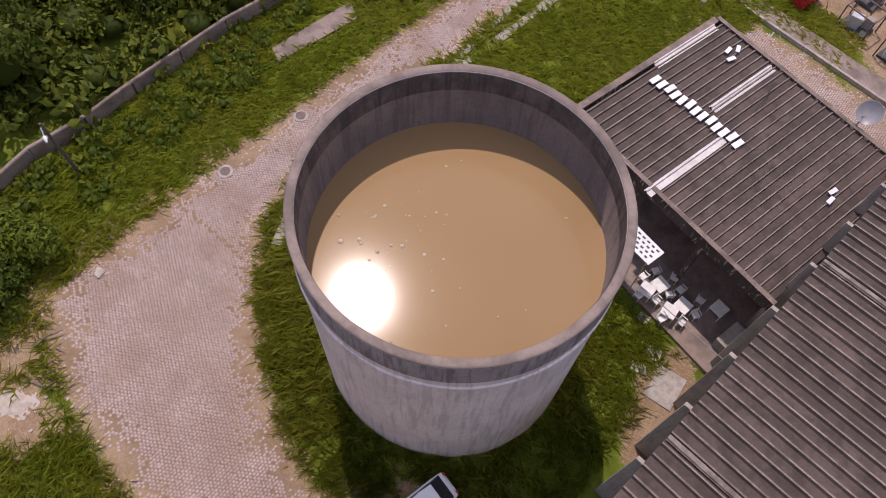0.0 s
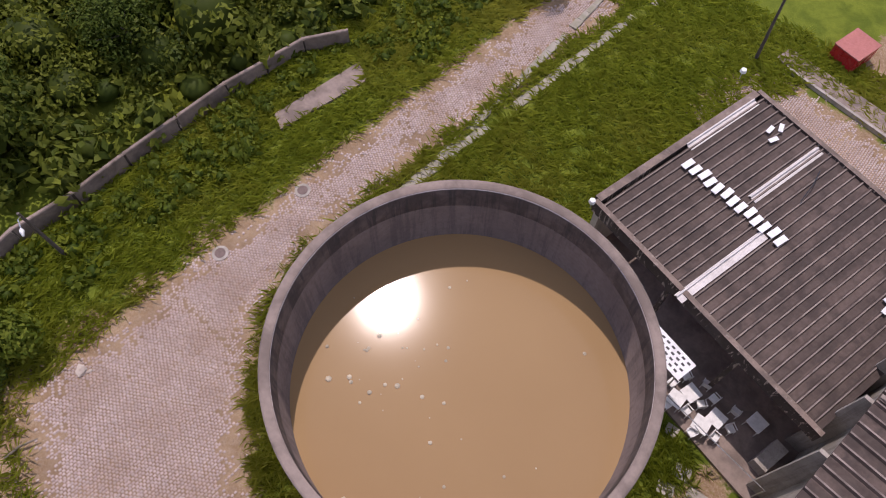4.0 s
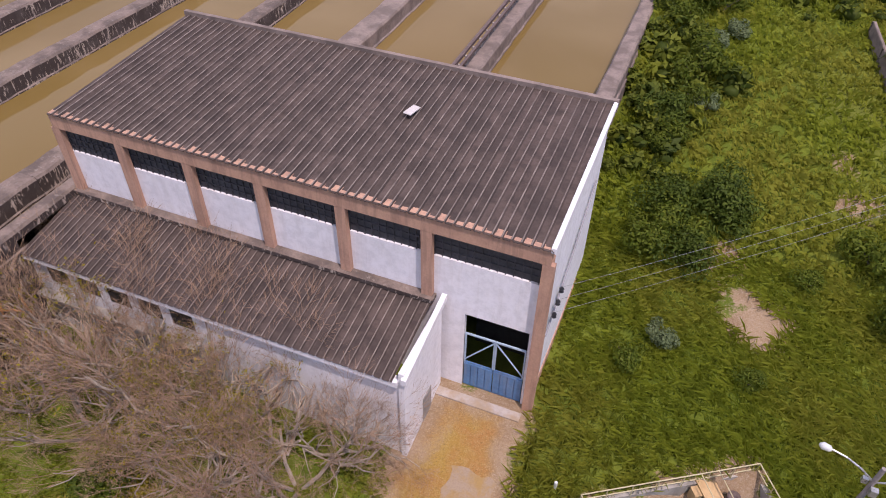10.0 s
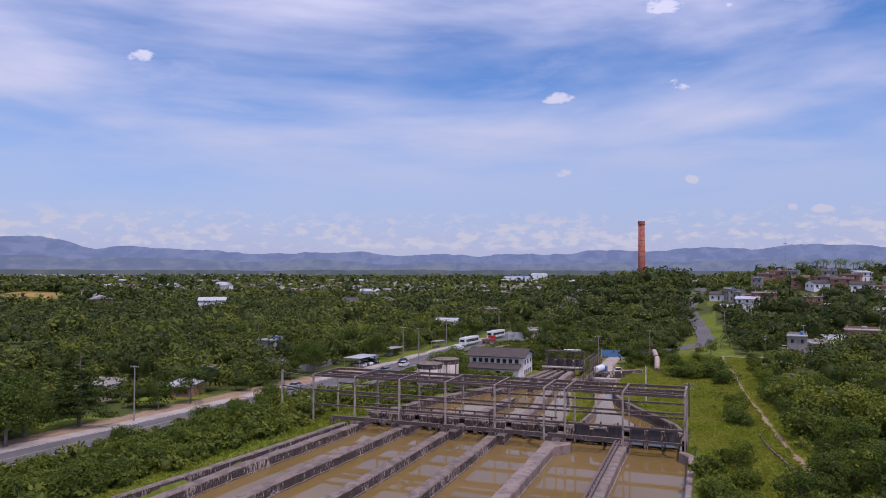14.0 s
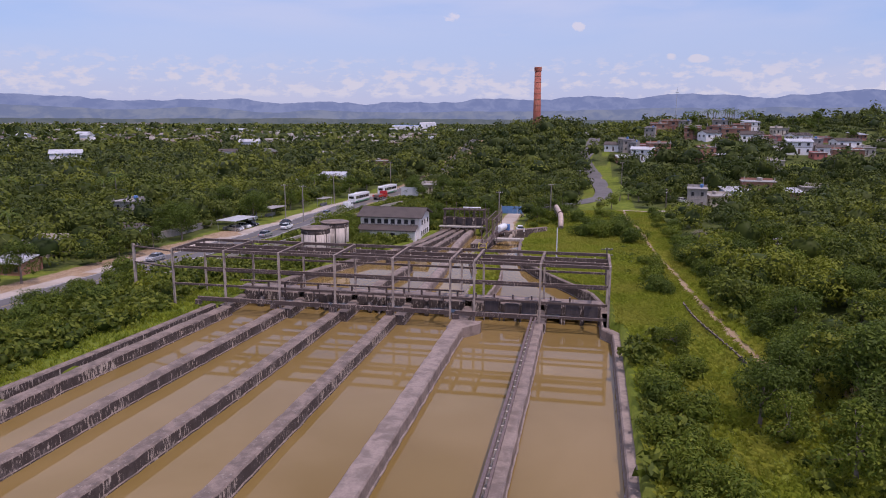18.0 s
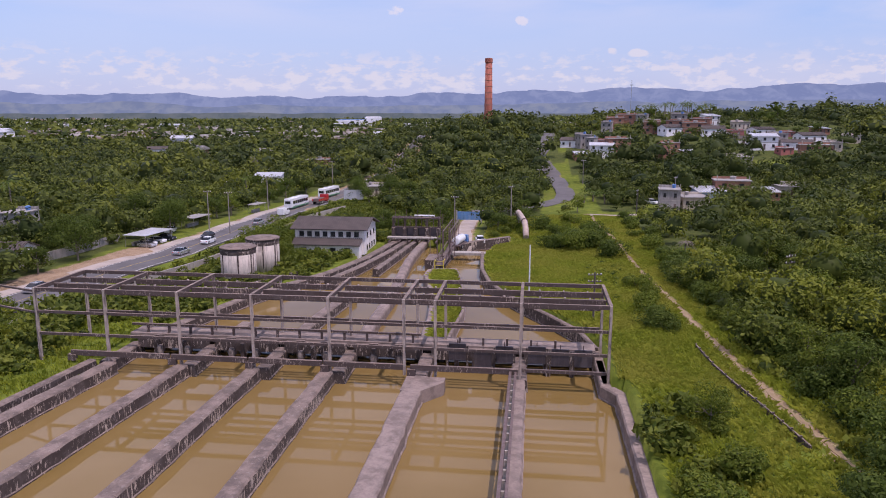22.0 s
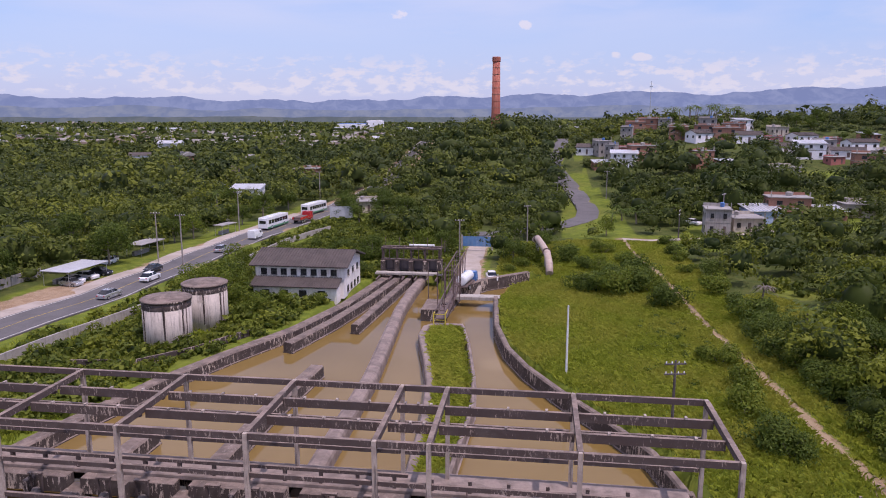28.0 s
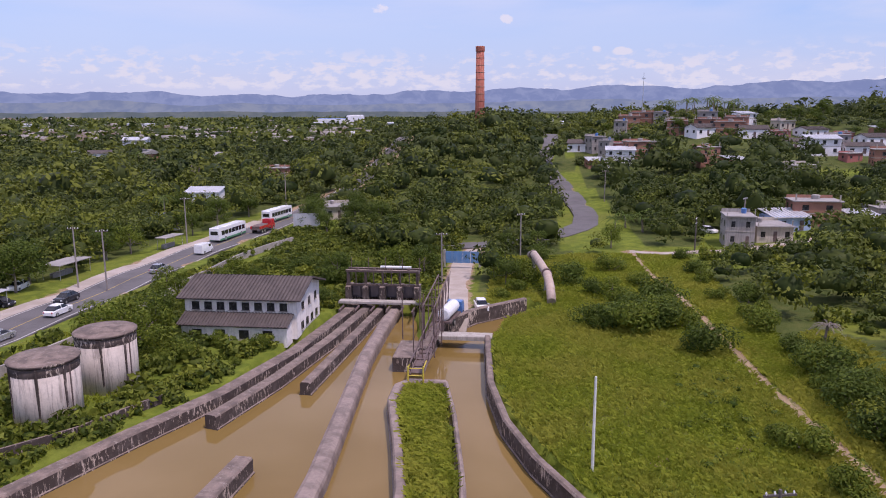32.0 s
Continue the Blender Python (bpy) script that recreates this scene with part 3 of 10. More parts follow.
    def prism(self, outline, z0, z1):
        n = len(outline)
        verts = [(x, y, z0) for x, y in outline] + [(x, y, z1) for x, y in outline]
        return self.add(verts, [tuple(range(n - 1, -1, -1)), tuple(range(n, 2 * n))] + [(k, (k + 1) % n, n + (k + 1) % n, n + k) for k in range(n)])

    def mesh(self, name, smooth=False):
        me = bpy.data.meshes.new(name)
        me.from_pydata(self.v, [], self.f)
        bm = bmesh.new()
        bm.from_mesh(me)
        bmesh.ops.recalc_face_normals(bm, faces=bm.faces)
        bm.to_mesh(me)
        bm.free()
        if smooth:
            me.polygons.foreach_set("use_smooth", [len(p.vertices) == 4 for p in me.polygons])
        return me


def part(name, form, material, parent=None, label="", smooth=False):
    """One mesh object, of a Form or a ready mesh, in the world's metres, under a thing or a part."""
    me = form.mesh(name, smooth) if isinstance(form, Form) else form
    if not me.materials:
        me.materials.append(material)
    ob = new(name, me)
    if parent:
        ob.parent = parent
        if parent.type == "EMPTY":
            ob.matrix_parent_inverse = parent.matrix_basis.inverted()
    return tagged(ob, label) if label else ob


def thing(name, label, category, x=0.0, y=0.0, z=0.0, group="", kind=""):
    ob = new(name)
    ob.empty_display_size = 0.3
    ob.matrix_basis = Matrix.Translation((x, y, z))
    return tagged(ob, label, category, group, kind)


def single(name, form, material, label, category, group="", kind="", smooth=False):
    return tagged(part(name, form, material, None, "", smooth), label, category, group, kind)


def spots(first, poses):
    """Puts the first thing at the first pose and copies of it at the others."""
    first.matrix_basis = poses[0]
    return [first] + [copy_thing(first, m) for m in poses[1:]]


def at_ground(x, y, turn=0.0, size=1.0, dz=0.0):
    return pose(x, y, float(ground(x, y)) + dz, 0, 0, turn) @ Matrix.Scale(size, 4)


def bulk(name, verts, faces, material, smooth=False, tint=None):
    """A large mesh straight from arrays; faces all have as many corners."""
    me = bpy.data.meshes.new(name)
    n, k = faces.shape
    me.vertices.add(len(verts))
    me.vertices.foreach_set("co", np.asarray(verts, np.float32).ravel())
    me.loops.add(n * k)
    me.loops.foreach_set("vertex_index", faces.astype(np.int32).ravel())
    me.polygons.add(n)
    me.polygons.foreach_set("loop_start", np.arange(0, n * k, k, dtype=np.int32))
    me.polygons.foreach_set("loop_total", np.full(n, k, np.int32))
    if smooth:
        me.polygons.foreach_set("use_smooth", np.ones(n, bool))
    me.update(calc_edges=True)
    if tint is not None:
        me.attributes.new("tint", "FLOAT", "POINT").data.foreach_set("value", np.asarray(tint, np.float32))
    me.materials.append(material)
    return me


# ---- the lie of the land ----
def ease(t):
    t = np.clip(t, 0, 1)
    return t * t * (3 - 2 * t)


def line_distance(x, y, line):
    """Distance from points to a line of (x, y) points."""
    best = np.full(np.shape(x), 1e9)
    for (ax, ay), (bx, by) in zip(line[:-1], line[1:]):
        dx, dy = bx - ax, by - ay
        t = np.clip(((x - ax) * dx + (y - ay) * dy) / (dx * dx + dy * dy), 0, 1)
        best = np.minimum(best, np.hypot(x - ax - t * dx, y - ay - t * dy))
    return best


def inside(x, y, outline):
    """Signed distance to an outline, positive within it."""
    x, y = np.asarray(x, float), np.asarray(y, float)
    hit = np.zeros(x.shape, bool)
    for (ax, ay), (bx, by) in zip(outline, outline[1:] + outline[:1]):
        cross = (ay > y) != (by > y)
        hit ^= cross & (x < (bx - ax) * (y - ay) / (by - ay + 1e-12) + ax)
    d = line_distance(x, y, outline + outline[:1])
    return np.where(hit, d, -d)


BASINS = [(-61.6, 2.0), (-26.6, 2.0), (-26.6, 31.0), (2.0, 31.0), (2.0, 117.0), (1.0, 118.0), (1.0, 130.0), (-1.2, 136.5), (-8.4, 149.3), (-14.2, 162.8),
          (-16.2, 172.0), (-17.2, 187.0), (-15.5, 195.0), (-10.5, 201.0), (-12.5, 204.0), (-19.0, 199.0), (-23.6, 191.0), (-24.5, 180.0),
          (-28.0, 200.0), (-38.5, 203.0), (-43.5, 168.0), (-51.3, 148.0), (-54.0, 136.0), (-56.0, 119.0), (-61.6, 60.0)]
ISLAND = [(-20.6, 128.0), (-17.9, 128.0), (-17.0, 145.0), (-17.6, 153.0), (-19.2, 164.0), (-20.6, 171.6), (-25.2, 171.6), (-25.6, 167.0), (-23.6, 158.0), (-22.0, 150.0), (-21.0, 140.0)]
COBBLES = [(6.5, 8.0), (10.0, 5.8), (14.5, 4.6), (19.0, 4.2), (24.0, 2.8), (26.8, 1.0), (27.4, -4.0), (27.6, -11.0), (27.0, -18.5), (26.6, -27.0), (25.7, -36.0),
           (24.3, -52.0), (23.6, -60.0), (19.9, -60.0), (21.1, -46.0), (22.3, -34.0), (23.2, -25.0), (23.6, -19.0), (23.5, -14.0), (22.5, -10.4), (19.8, -7.0), (16.1, -4.0), (11.5, -1.4), (7.2, -0.5), (4.6, 2.0), (4.8, 6.0)]
BACK_SETTS = [(11.88, -40.39), (-15.0, -34.62), (-17.04, -44.11), (10.31, -47.72)]
DRIVE = [(-1.4, 18.0), (3.9, 18.0), (4.4, 12.0), (6.4, 8.2), (9.0, 3.0), (7.0, -1.2), (4.4, -4.5), (2.2, -1.5), (1.0, 1.0), (-6.0, 2.0), (-11.5, 1.0), (-11.0, 3.5), (-5.5, 5.5), (-1.6, 8.6)]
HIGHWAY = [(-99, -60), (-97, 20), (-92.0, 70), (-87.8, 100), (-84.8, 130), (-82.4, 158), (-80.4, 171), (-79.2, 182), (-78.6, 195), (-78.3, 210), (-78.2, 226), (-77.3, 240), (-75.6, 256), (-73.2, 275), (-70.4, 295), (-66, 330), (-63, 380), (-66, 560)]
HILL_ROAD = [(-30, 246), (-12, 252.5), (-5.5, 257.5), (-1.0, 263.0), (1.8, 270.0), (2.9, 280.0), (2.6, 292.5), (0.2, 322), (-3.3, 346), (-5.5, 363), (-2, 385), (0, 430)]
TRACK = [(7.9, 240.0), (7.9, 222.0), (9.6, 205.0), (10.3, 196.0), (10.5, 186.0), (10.7, 178.0), (11.4, 168.0), (11.9, 160.0), (12.3, 154.5), (13.0, 147.5), (13.3, 141.0), (14.7, 124), (16, 113), (17.5, 100)]
SIDE_LANE = [(47, 249.5), (41.3, 246), (30.4, 241.6), (24.1, 239.0), (15.6, 238.4), (7.6, 239.8)]
LANE = [(-22.0, 244.0), (-23.8, 230.0), (-23.2, 210.0), (-22.0, 195.0), (-23.5, 186.0)]


def hills(x, y):
    """Swells of the land beyond the works."""
    h = 20.5 * np.exp(-(((x + 34) / 62) ** 2 + ((y - 430) / 85) ** 2))
    h = h + 17.0 * ease((y - 235) / 190) * ease((x + 10) / 70) * (1 - 0.6 * ease((y - 620) / 300))
    h = h + 5.0 * np.exp(-(((x - 120) / 70) ** 2 + ((y - 420) / 90) ** 2))
    h = h + 13.0 * np.exp(-(((x + 425) / 75) ** 2 + ((y - 365) / 60) ** 2))
    return h


def ground(x, y):
    """Height of the land: a low yard in the south, a bank up to the basins' level, then plain and hills."""
    x, y = np.asarray(x, float), np.asarray(y, float)
    yard = -1.8 + 4.1 * np.clip((y + 8) / 26, 0, 1)
    right = yard + (10.5 - 2.3) * ease((y - 19) / 52)
    left = 1.6 + 7.6 * ease((y - 10) / 40) + 0 * x
    side = ease((x + 62) / 50)
    z = left * (1 - side) + right * side
    z = np.where(y > 75, 9.2 + 1.3 * ease((x + 30) / 40), z)
    z = z + hills(x, y) + 1.6 * ease((x - 14) / 40) * ease((y - 60) / 40)
    z = z + 0.22 * np.sin(x * 0.31 + 1.3) * np.sin(y * 0.27) * ease((np.hypot(x, y - 60) - 20) / 200)
    dig = ease((inside(x, y, BASINS) + 0.2) / 0.7)
    dig = dig * (1 - ease((inside(x, y, ISLAND) + 0.3) / 0.6))
    z = z * (1 - dig) + 5.0 * dig
    z = np.where(inside(x, y, ISLAND) > -0.3, np.maximum(z, 9.3 * ease((inside(x, y, ISLAND) + 0.3) / 0.6)), z)
    pit = ease((inside(x, y, PIT) + 0.05) / 0.5)
    return z - 2.2 * pit


PIT = [(8.3, 13.65), (16.6, 19.05), (18.85, 15.55), (10.55, 10.15)]

# ---- ground ----
def axis(lo, a, b, hi, step, grow):
    """Even steps between a and b, and longer and longer ones beyond."""
    mid = list(np.arange(a, b + 0.01, step))
    out, s, p = [], step, a
    while p > lo:
        s *= grow
        p -= s
        out.append(max(p, lo))
    up, s, p = [], step, b
    while p < hi:
        s *= grow
        p += s
        up.append(min(p, hi))
    return np.array(out[::-1] + mid + up)


def build_ground():
    xs, ys = axis(-4300, -66, 44, 4300, 1.2, 1.09), axis(-900, -64, 200, 4800, 1.2, 1.06)
    gx, gy = np.meshgrid(xs, ys)
    gz = ground(gx, gy)
    verts = np.stack([gx, gy, gz], -1).reshape(-1, 3)
    nx, ny = len(xs), len(ys)
    k = (np.arange(ny - 1)[:, None] * nx + np.arange(nx - 1)).ravel()
    me = bulk("ground", verts, np.stack([k, k + 1, k + nx + 1, k + nx], 1), ground_mat, True)
    x, y = gx.ravel(), gy.ravel()
    bare = np.maximum(np.maximum(inside(x, y, COBBLES) + 0.75, inside(x, y, BACK_SETTS) + 0.2), inside(x, y, DRIVE) + 0.7)
    for cx, cy, r in ((20.9, 11.4, 2.6), (21.8, 6.6, 2.2), (25.0, 4.4, 1.8), (12.6, 33.5, 1.6), (16.0, 29.0, 2.2), (14.0, 30.5, 1.2), (21.0, 41.0, 1.5), (19.6, 45.0, 1.0),
                      (28.4, -11.5, 1.5), (28.3, -7.2, 1.3), (28.1, -3.2, 1.7), (27.2, 1.4, 1.6), (24.2, 4.6, 2.0), (-2.5, 155.0, 1.0), (4.5, 158.0, 1.2), (-2.9, -18.0, 1.8), (-4.0, -15.0, 2.0), (-3.0, -21.5, 1.3), (1, -54, 4), (-4, -52, 4), (12.5, 121.0, 1.5)):
        bare = np.maximum(bare, r - np.hypot(x - cx, y - cy))
    bare = np.maximum(bare, inside(x, y, PIT) + 0.5)
    bare = np.maximum(bare, 0.7 - line_distance(x, y, TRACK))
    bare = np.maximum(bare, 1.6 - line_distance(x, y, SIDE_LANE))
    bare = np.maximum(bare, 2.4 - line_distance(x, y, LANE))
    bare = np.maximum(bare, 2.2 - line_distance(x, y, HILL_ROAD))
    bare = np.maximum(bare, 5.6 - line_distance(x + 1.6, y, HIGHWAY))
    bare = np.maximum(bare, 6.8 - line_distance(x + 5.5, y, HIGHWAY) - 5 * ease((y - 185) / 10) - 6 * ease((85 - y) / 15))
    ochre = np.maximum(inside(x, y, DRIVE) - 0.4 - 0.9 * ease((y - 11) / 5), 4.2 - np.hypot((x + 8) / 2.6, y - 2.0))
    ochre = np.maximum(ochre, 2.2 - np.hypot((x + 415) / 1.6, y - 350) / 7)
    for name, values in (("bare", bare), ("ochre", ochre), ("jointed", inside(x, y, COBBLES))):
        me.attributes.new(name, "FLOAT", "POINT").data.foreach_set("value", np.clip(values, -20, 20).astype(np.float32))
    tagged(new("ground", me), "rough green grassland with bare pinkish earth ways", "ground", kind="structure")


build_ground()


def strip(line, half, lift, step=4.0, offset=0.0, worn=0.0):
    """A ribbon laid on the land along a line; with a real thickness below."""
    pts, out = [], Form()
    for (ax, ay), (bx, by) in zip(line[:-1], line[1:]):
        n = max(1, int(math.hypot(bx - ax, by - ay) / step))
        pts += [(ax + (bx - ax) * k / n, ay + (by - ay) * k / n) for k in range(n)]
    pts.append(line[-1])
    verts = []
    for k, p in enumerate(pts):
        a, b = pts[max(k - 1, 0)], pts[min(k + 1, len(pts) - 1)]
        d = Vector((b[0] - a[0], b[1] - a[1])).normalized()
        wide = half * (1 + worn * math.sin(k * 1.9 + 1.3 * math.sin(k * 0.7)))
        for s in (-1, 1):
            x, y = p[0] + d.y * (offset + s * wide), p[1] - d.x * (offset + s * wide)
            verts.append((x, y, float(ground(p[0], p[1])) + lift))
    for k in range(len(pts)):
        verts += [(v[0], v[1], v[2] - 0.35) for v in verts[2 * k:2 * k + 2]]
    m = 2 * len(pts)
    faces = [(2 * k, 2 * k + 1, 2 * k + 3, 2 * k + 2) for k in range(len(pts) - 1)]
    faces += [(m + 2 * k + s, 2 * k + s, 2 * k + 2 + s, m + 2 * k + 2 + s) for k in range(len(pts) - 1) for s in (0, 1)]
    return out.add(verts, faces)


def structure(name, form, material, label, category, smooth=False):
    return single(name, form, material, label, category, kind="structure", smooth=smooth)


road = structure("road_highway", strip(HIGHWAY, 4.2, 0.14), asphalt, "worn grey asphalt highway with two lanes", "road")
part("lane_line", strip(HIGHWAY, 0.04, 0.165), yellow_paint, road)
part("edge_line", strip(HIGHWAY, 0.06, 0.165, offset=3.8), road_paint, road)
part("edge_line", strip(HIGHWAY, 0.06, 0.165, offset=-3.8), road_paint, road)
structure("roadside_shoulder", strip(HIGHWAY[1:-4], 1.6, 0.10, offset=-5.85), verge_dirt, "pale dusty earth shoulder along the highway", "roadside")
hill_road = structure("road_hill", strip(HILL_ROAD, 3.0, 0.25), asphalt, "grey asphalt side road winding uphill", "road")
structure("lane", strip(LANE, 1.9, 0.10), verge_dirt, "pale dirt lane to the blue gate", "lane")
SETT_KERB = [(20.6, -10.0), (21.6, -12.2), (22.1, -14.6), (22.1, -19.6), (21.7, -24.6), (21.2, -30.0), (20.2, -39.0), (19.6, -45.0), (18.2, -57.0)]
# worn concrete kerb on the inner side of the setts, broken into lengths
for line in ([(20.6, -10.0), (21.6, -12.2), (22.1, -14.6), (22.2, -17.0)], [(22.1, -19.6), (21.7, -24.6), (21.2, -30.0)], [(20.9, -32.4), (20.2, -39.0), (19.6, -45.0)], [(19.2, -47.0), (18.2, -57.0)]):
    structure("sett_kerb", strip(line, 0.34, 0.09, 1.2, 0.0, 0.2), kerb_stone, "worn broken concrete kerb beside the setts", "kerb")
structure("footpath", strip(TRACK, 0.24, 0.04, 0.9, 0.0, 0.5), track_dirt, "brown trodden footpath through the grass", "path")
structure("side_lane", strip(SIDE_LANE, 1.1, 0.08, 1.5, 0.0, 0.25), verge_dirt, "pale dirt lane from the houses to the footpath", "lane")


SETT_TURN = 92.0


def build_cobbles():
    """Granite setts laid in rows across the yard, each a small block with its own tilt."""
    rng = np.random.default_rng(4)
    ca, sa = math.cos(radians(SETT_TURN)), math.sin(radians(SETT_TURN))
    us, ws = np.arange(-70, 70, 0.205), np.arange(-70, 70, 0.168)
    u, w = np.meshgrid(us, ws)
    u = u + (np.arange(len(ws)) % 2)[:, None] * 0.102 + rng.normal(0, 0.012, u.shape)
    w = w + rng.normal(0, 0.008, w.shape)
    x, y = (ca * u - sa * w).ravel(), (sa * u + ca * w).ravel()
    keep = (x > -12) & (x < 32) & (y > -54) & (y < 12)
    x, y = x[keep], y[keep]
    d = np.maximum(inside(x, y, COBBLES), inside(x, y, BACK_SETTS))
    worn = np.sin(x * 0.9 + 2) * np.sin(y * 0.7 + x * 0.3) + 0.6 * np.sin(x * 2.3 - y * 1.9) + rng.normal(0, 0.5, len(x))
    dust = np.sin(x * 0.43 + 1.7 * np.sin(y * 0.21)) * np.sin(y * 0.36 + 1.2 * np.sin(x * 0.3)) + 0.5 * rng.normal(0, 1, len(x))
    keep = (d + 0.55 * worn + 0.4 * rng.normal(0, 1, len(x)) > 0.5) & (dust < 1.6)
    x, y = x[keep], y[keep]
    n = len(x)
    z = ground(x, y)
    a = rng.normal(radians(SETT_TURN), 0.05, n)
    lx, ly = rng.uniform(0.082, 0.097, n), rng.uniform(0.064, 0.077, n)
    top = rng.uniform(0.025, 0.065, n)
    verts = np.zeros((n, 8, 3), np.float32)
    for k, (sx, sy) in enumerate(((-1, -1), (1, -1), (1, 1), (-1, 1))):
        for j, (shrink, h) in enumerate(((1.0, -0.05), (0.80, 1.0))):
            px, py = sx * lx * shrink, sy * ly * shrink
            verts[:, 4 * j + k, 0] = x + np.cos(a) * px - np.sin(a) * py
            verts[:, 4 * j + k, 1] = y + np.sin(a) * px + np.cos(a) * py
            verts[:, 4 * j + k, 2] = z + (top if j else -0.06) + (rng.normal(0, 0.004, n) if j else 0)
    one = np.array([(4, 5, 6, 7), (0, 1, 5, 4), (1, 2, 6, 5), (2, 3, 7, 6), (3, 0, 4, 7)])
    faces = (np.arange(n)[:, None, None] * 8 + one).reshape(-1, 4)
    ob = new("cobblestones", bulk("cobblestones", verts.reshape(-1, 3), faces, cobble))
    tagged(ob, "worn pinkish grey granite sett paving round the tank", "paving", kind="stuff")


build_cobbles()


def drive_slab(x, y, w, d, turn, seed):
    """A worn cast slab lying almost flush with the earth, its edge broken."""
    rg = random.Random(seed)
    ca, sa = math.cos(radians(turn)), math.sin(radians(turn))
    rim = []
    for ax, ay, bx, by in ((-1, -1, 1, -1), (1, -1, 1, 1), (1, 1, -1, 1), (-1, 1, -1, -1)):
        for k in range(6):
            u = (ax + (bx - ax) * k / 6) * w / 2 * rg.uniform(0.84, 1.04)
            v = (ay + (by - ay) * k / 6) * d / 2 * rg.uniform(0.84, 1.04)
            px, py = x + ca * u - sa * v, y + sa * u + ca * v
            rim.append((px, py, float(ground(px, py)) + 0.022))
    n = len(rim)
    verts = rim + [(p[0], p[1], p[2] - 0.2) for p in rim]
    faces = [tuple(range(n))] + [(k + n, (k + 1) % n + n, (k + 1) % n, k) for k in range(n)]
    single("concrete_slab", Form().add(verts, faces), slab_dusty, "worn dusty concrete slab sunk in the drive", "slab", "slabs in the drive")


for k, (x, y, w, d, turn) in enumerate(((4.0, 7.0, 2.2, 2.2, -4), (4.2, 4.9, 2.4, 1.9, 3), (4.1, 0.9, 2.6, 2.0, -5), (3.4, 9.6, 2.3, 2.9, 6), (2.6, 12.3, 2.7, 2.4, -3), (4.2, 3.1, 2.0, 1.5, 4))):
    drive_slab(x, y, w, d, turn, 300 + k)


# ---- far hills ----
def build_mountains():
    """Ridges far off, lower foothills in front of them, and the rim of the plain; all glow, with blue haze put into
    their colour.
    """
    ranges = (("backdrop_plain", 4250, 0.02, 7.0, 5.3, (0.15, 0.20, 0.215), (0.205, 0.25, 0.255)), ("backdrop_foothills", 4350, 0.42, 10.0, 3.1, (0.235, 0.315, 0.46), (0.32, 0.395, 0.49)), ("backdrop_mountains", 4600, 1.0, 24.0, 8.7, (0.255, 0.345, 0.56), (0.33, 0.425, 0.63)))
    bearing = [-1.4, -0.92, -0.86, -0.81, -0.68, -0.59, -0.44, -0.28, -0.12, 0.02, 0.19, 0.43, 1.4]
    skyline = [170, 218, 232, 172, 172, 148, 140, 138, 152, 172, 186, 200, 160]
    for name, far, share, rough, seed, shade, lit in ranges:
        mat = bpy.data.materials.new(name)
        mat.use_nodes = True
        nt, N, L, bsdf = node_kit(mat)
        where = n_place(nt)
        # emission colour holds the distance haze and the lit and shaded folds
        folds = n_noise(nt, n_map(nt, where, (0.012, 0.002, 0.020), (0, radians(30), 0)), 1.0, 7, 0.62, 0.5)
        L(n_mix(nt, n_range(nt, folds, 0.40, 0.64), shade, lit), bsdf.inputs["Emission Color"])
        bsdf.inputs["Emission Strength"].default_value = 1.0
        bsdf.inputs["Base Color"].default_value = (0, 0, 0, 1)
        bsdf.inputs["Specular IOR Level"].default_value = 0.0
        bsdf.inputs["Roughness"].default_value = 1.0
        a = np.linspace(-1.35, 1.35, 1400)
        ridge = np.array([noise.fractal((seed + 13.0 * t, seed, 0), 0.85, 2.1, 8) for t in a])
        h = 36 + (np.interp(a, bearing, skyline) - 36) * share + rough * ridge
        if share > 0.1 and share < 1:
            h = h + 26 * np.array([max(0.0, noise.noise((9.0 * t, 4.4, seed))) for t in a])
        n = len(a)
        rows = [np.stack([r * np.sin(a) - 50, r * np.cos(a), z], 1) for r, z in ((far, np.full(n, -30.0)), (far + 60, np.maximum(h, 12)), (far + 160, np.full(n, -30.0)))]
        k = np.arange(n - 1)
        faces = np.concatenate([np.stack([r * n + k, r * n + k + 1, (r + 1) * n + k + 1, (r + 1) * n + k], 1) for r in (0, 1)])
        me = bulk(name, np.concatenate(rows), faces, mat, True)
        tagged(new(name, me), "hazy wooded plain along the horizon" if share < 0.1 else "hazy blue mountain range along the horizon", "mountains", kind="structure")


build_mountains()

# ---- the settling basins ----
WATER, TOP = 8.1, 9.5


def coping(w, z0=4.6, z1=TOP, lip=0.0):
    """The section of a heavy concrete wall with worn upper edges."""
    return [(-w - 0.12, z0), (w + 0.12, z0), (w + 0.12, WATER + 0.1), (w, WATER + 0.16), (w, z1 - 0.16), (w - 0.14, z1), (-w + 0.14, z1), (-w, z1 - 0.16), (-w, WATER + 0.16), (-w - 0.12, WATER + 0.1)]


def rounded(w, z0=4.6, z1=TOP):
    return [(-w, z0), (w, z0), (w, z1 - 0.5), (w * 0.86, z1 - 0.2), (w * 0.45, z1), (-w * 0.45, z1), (-w * 0.86, z1 - 0.2), (-w, z1 - 0.5)]


def steps(line, length):
    """The line cut into runs of about that length, for walls cast bay by bay."""
    out = []
    for (ax, ay), (bx, by) in zip(line[:-1], line[1:]):
        n = max(1, round(math.hypot(bx - ax, by - ay) / length))
        out += [((ax + (bx - ax) * k / n, ay + (by - ay) * k / n), (ax + (bx - ax) * (k + 1) / n, ay + (by - ay) * (k + 1) / n)) for k in range(n)]
    return out


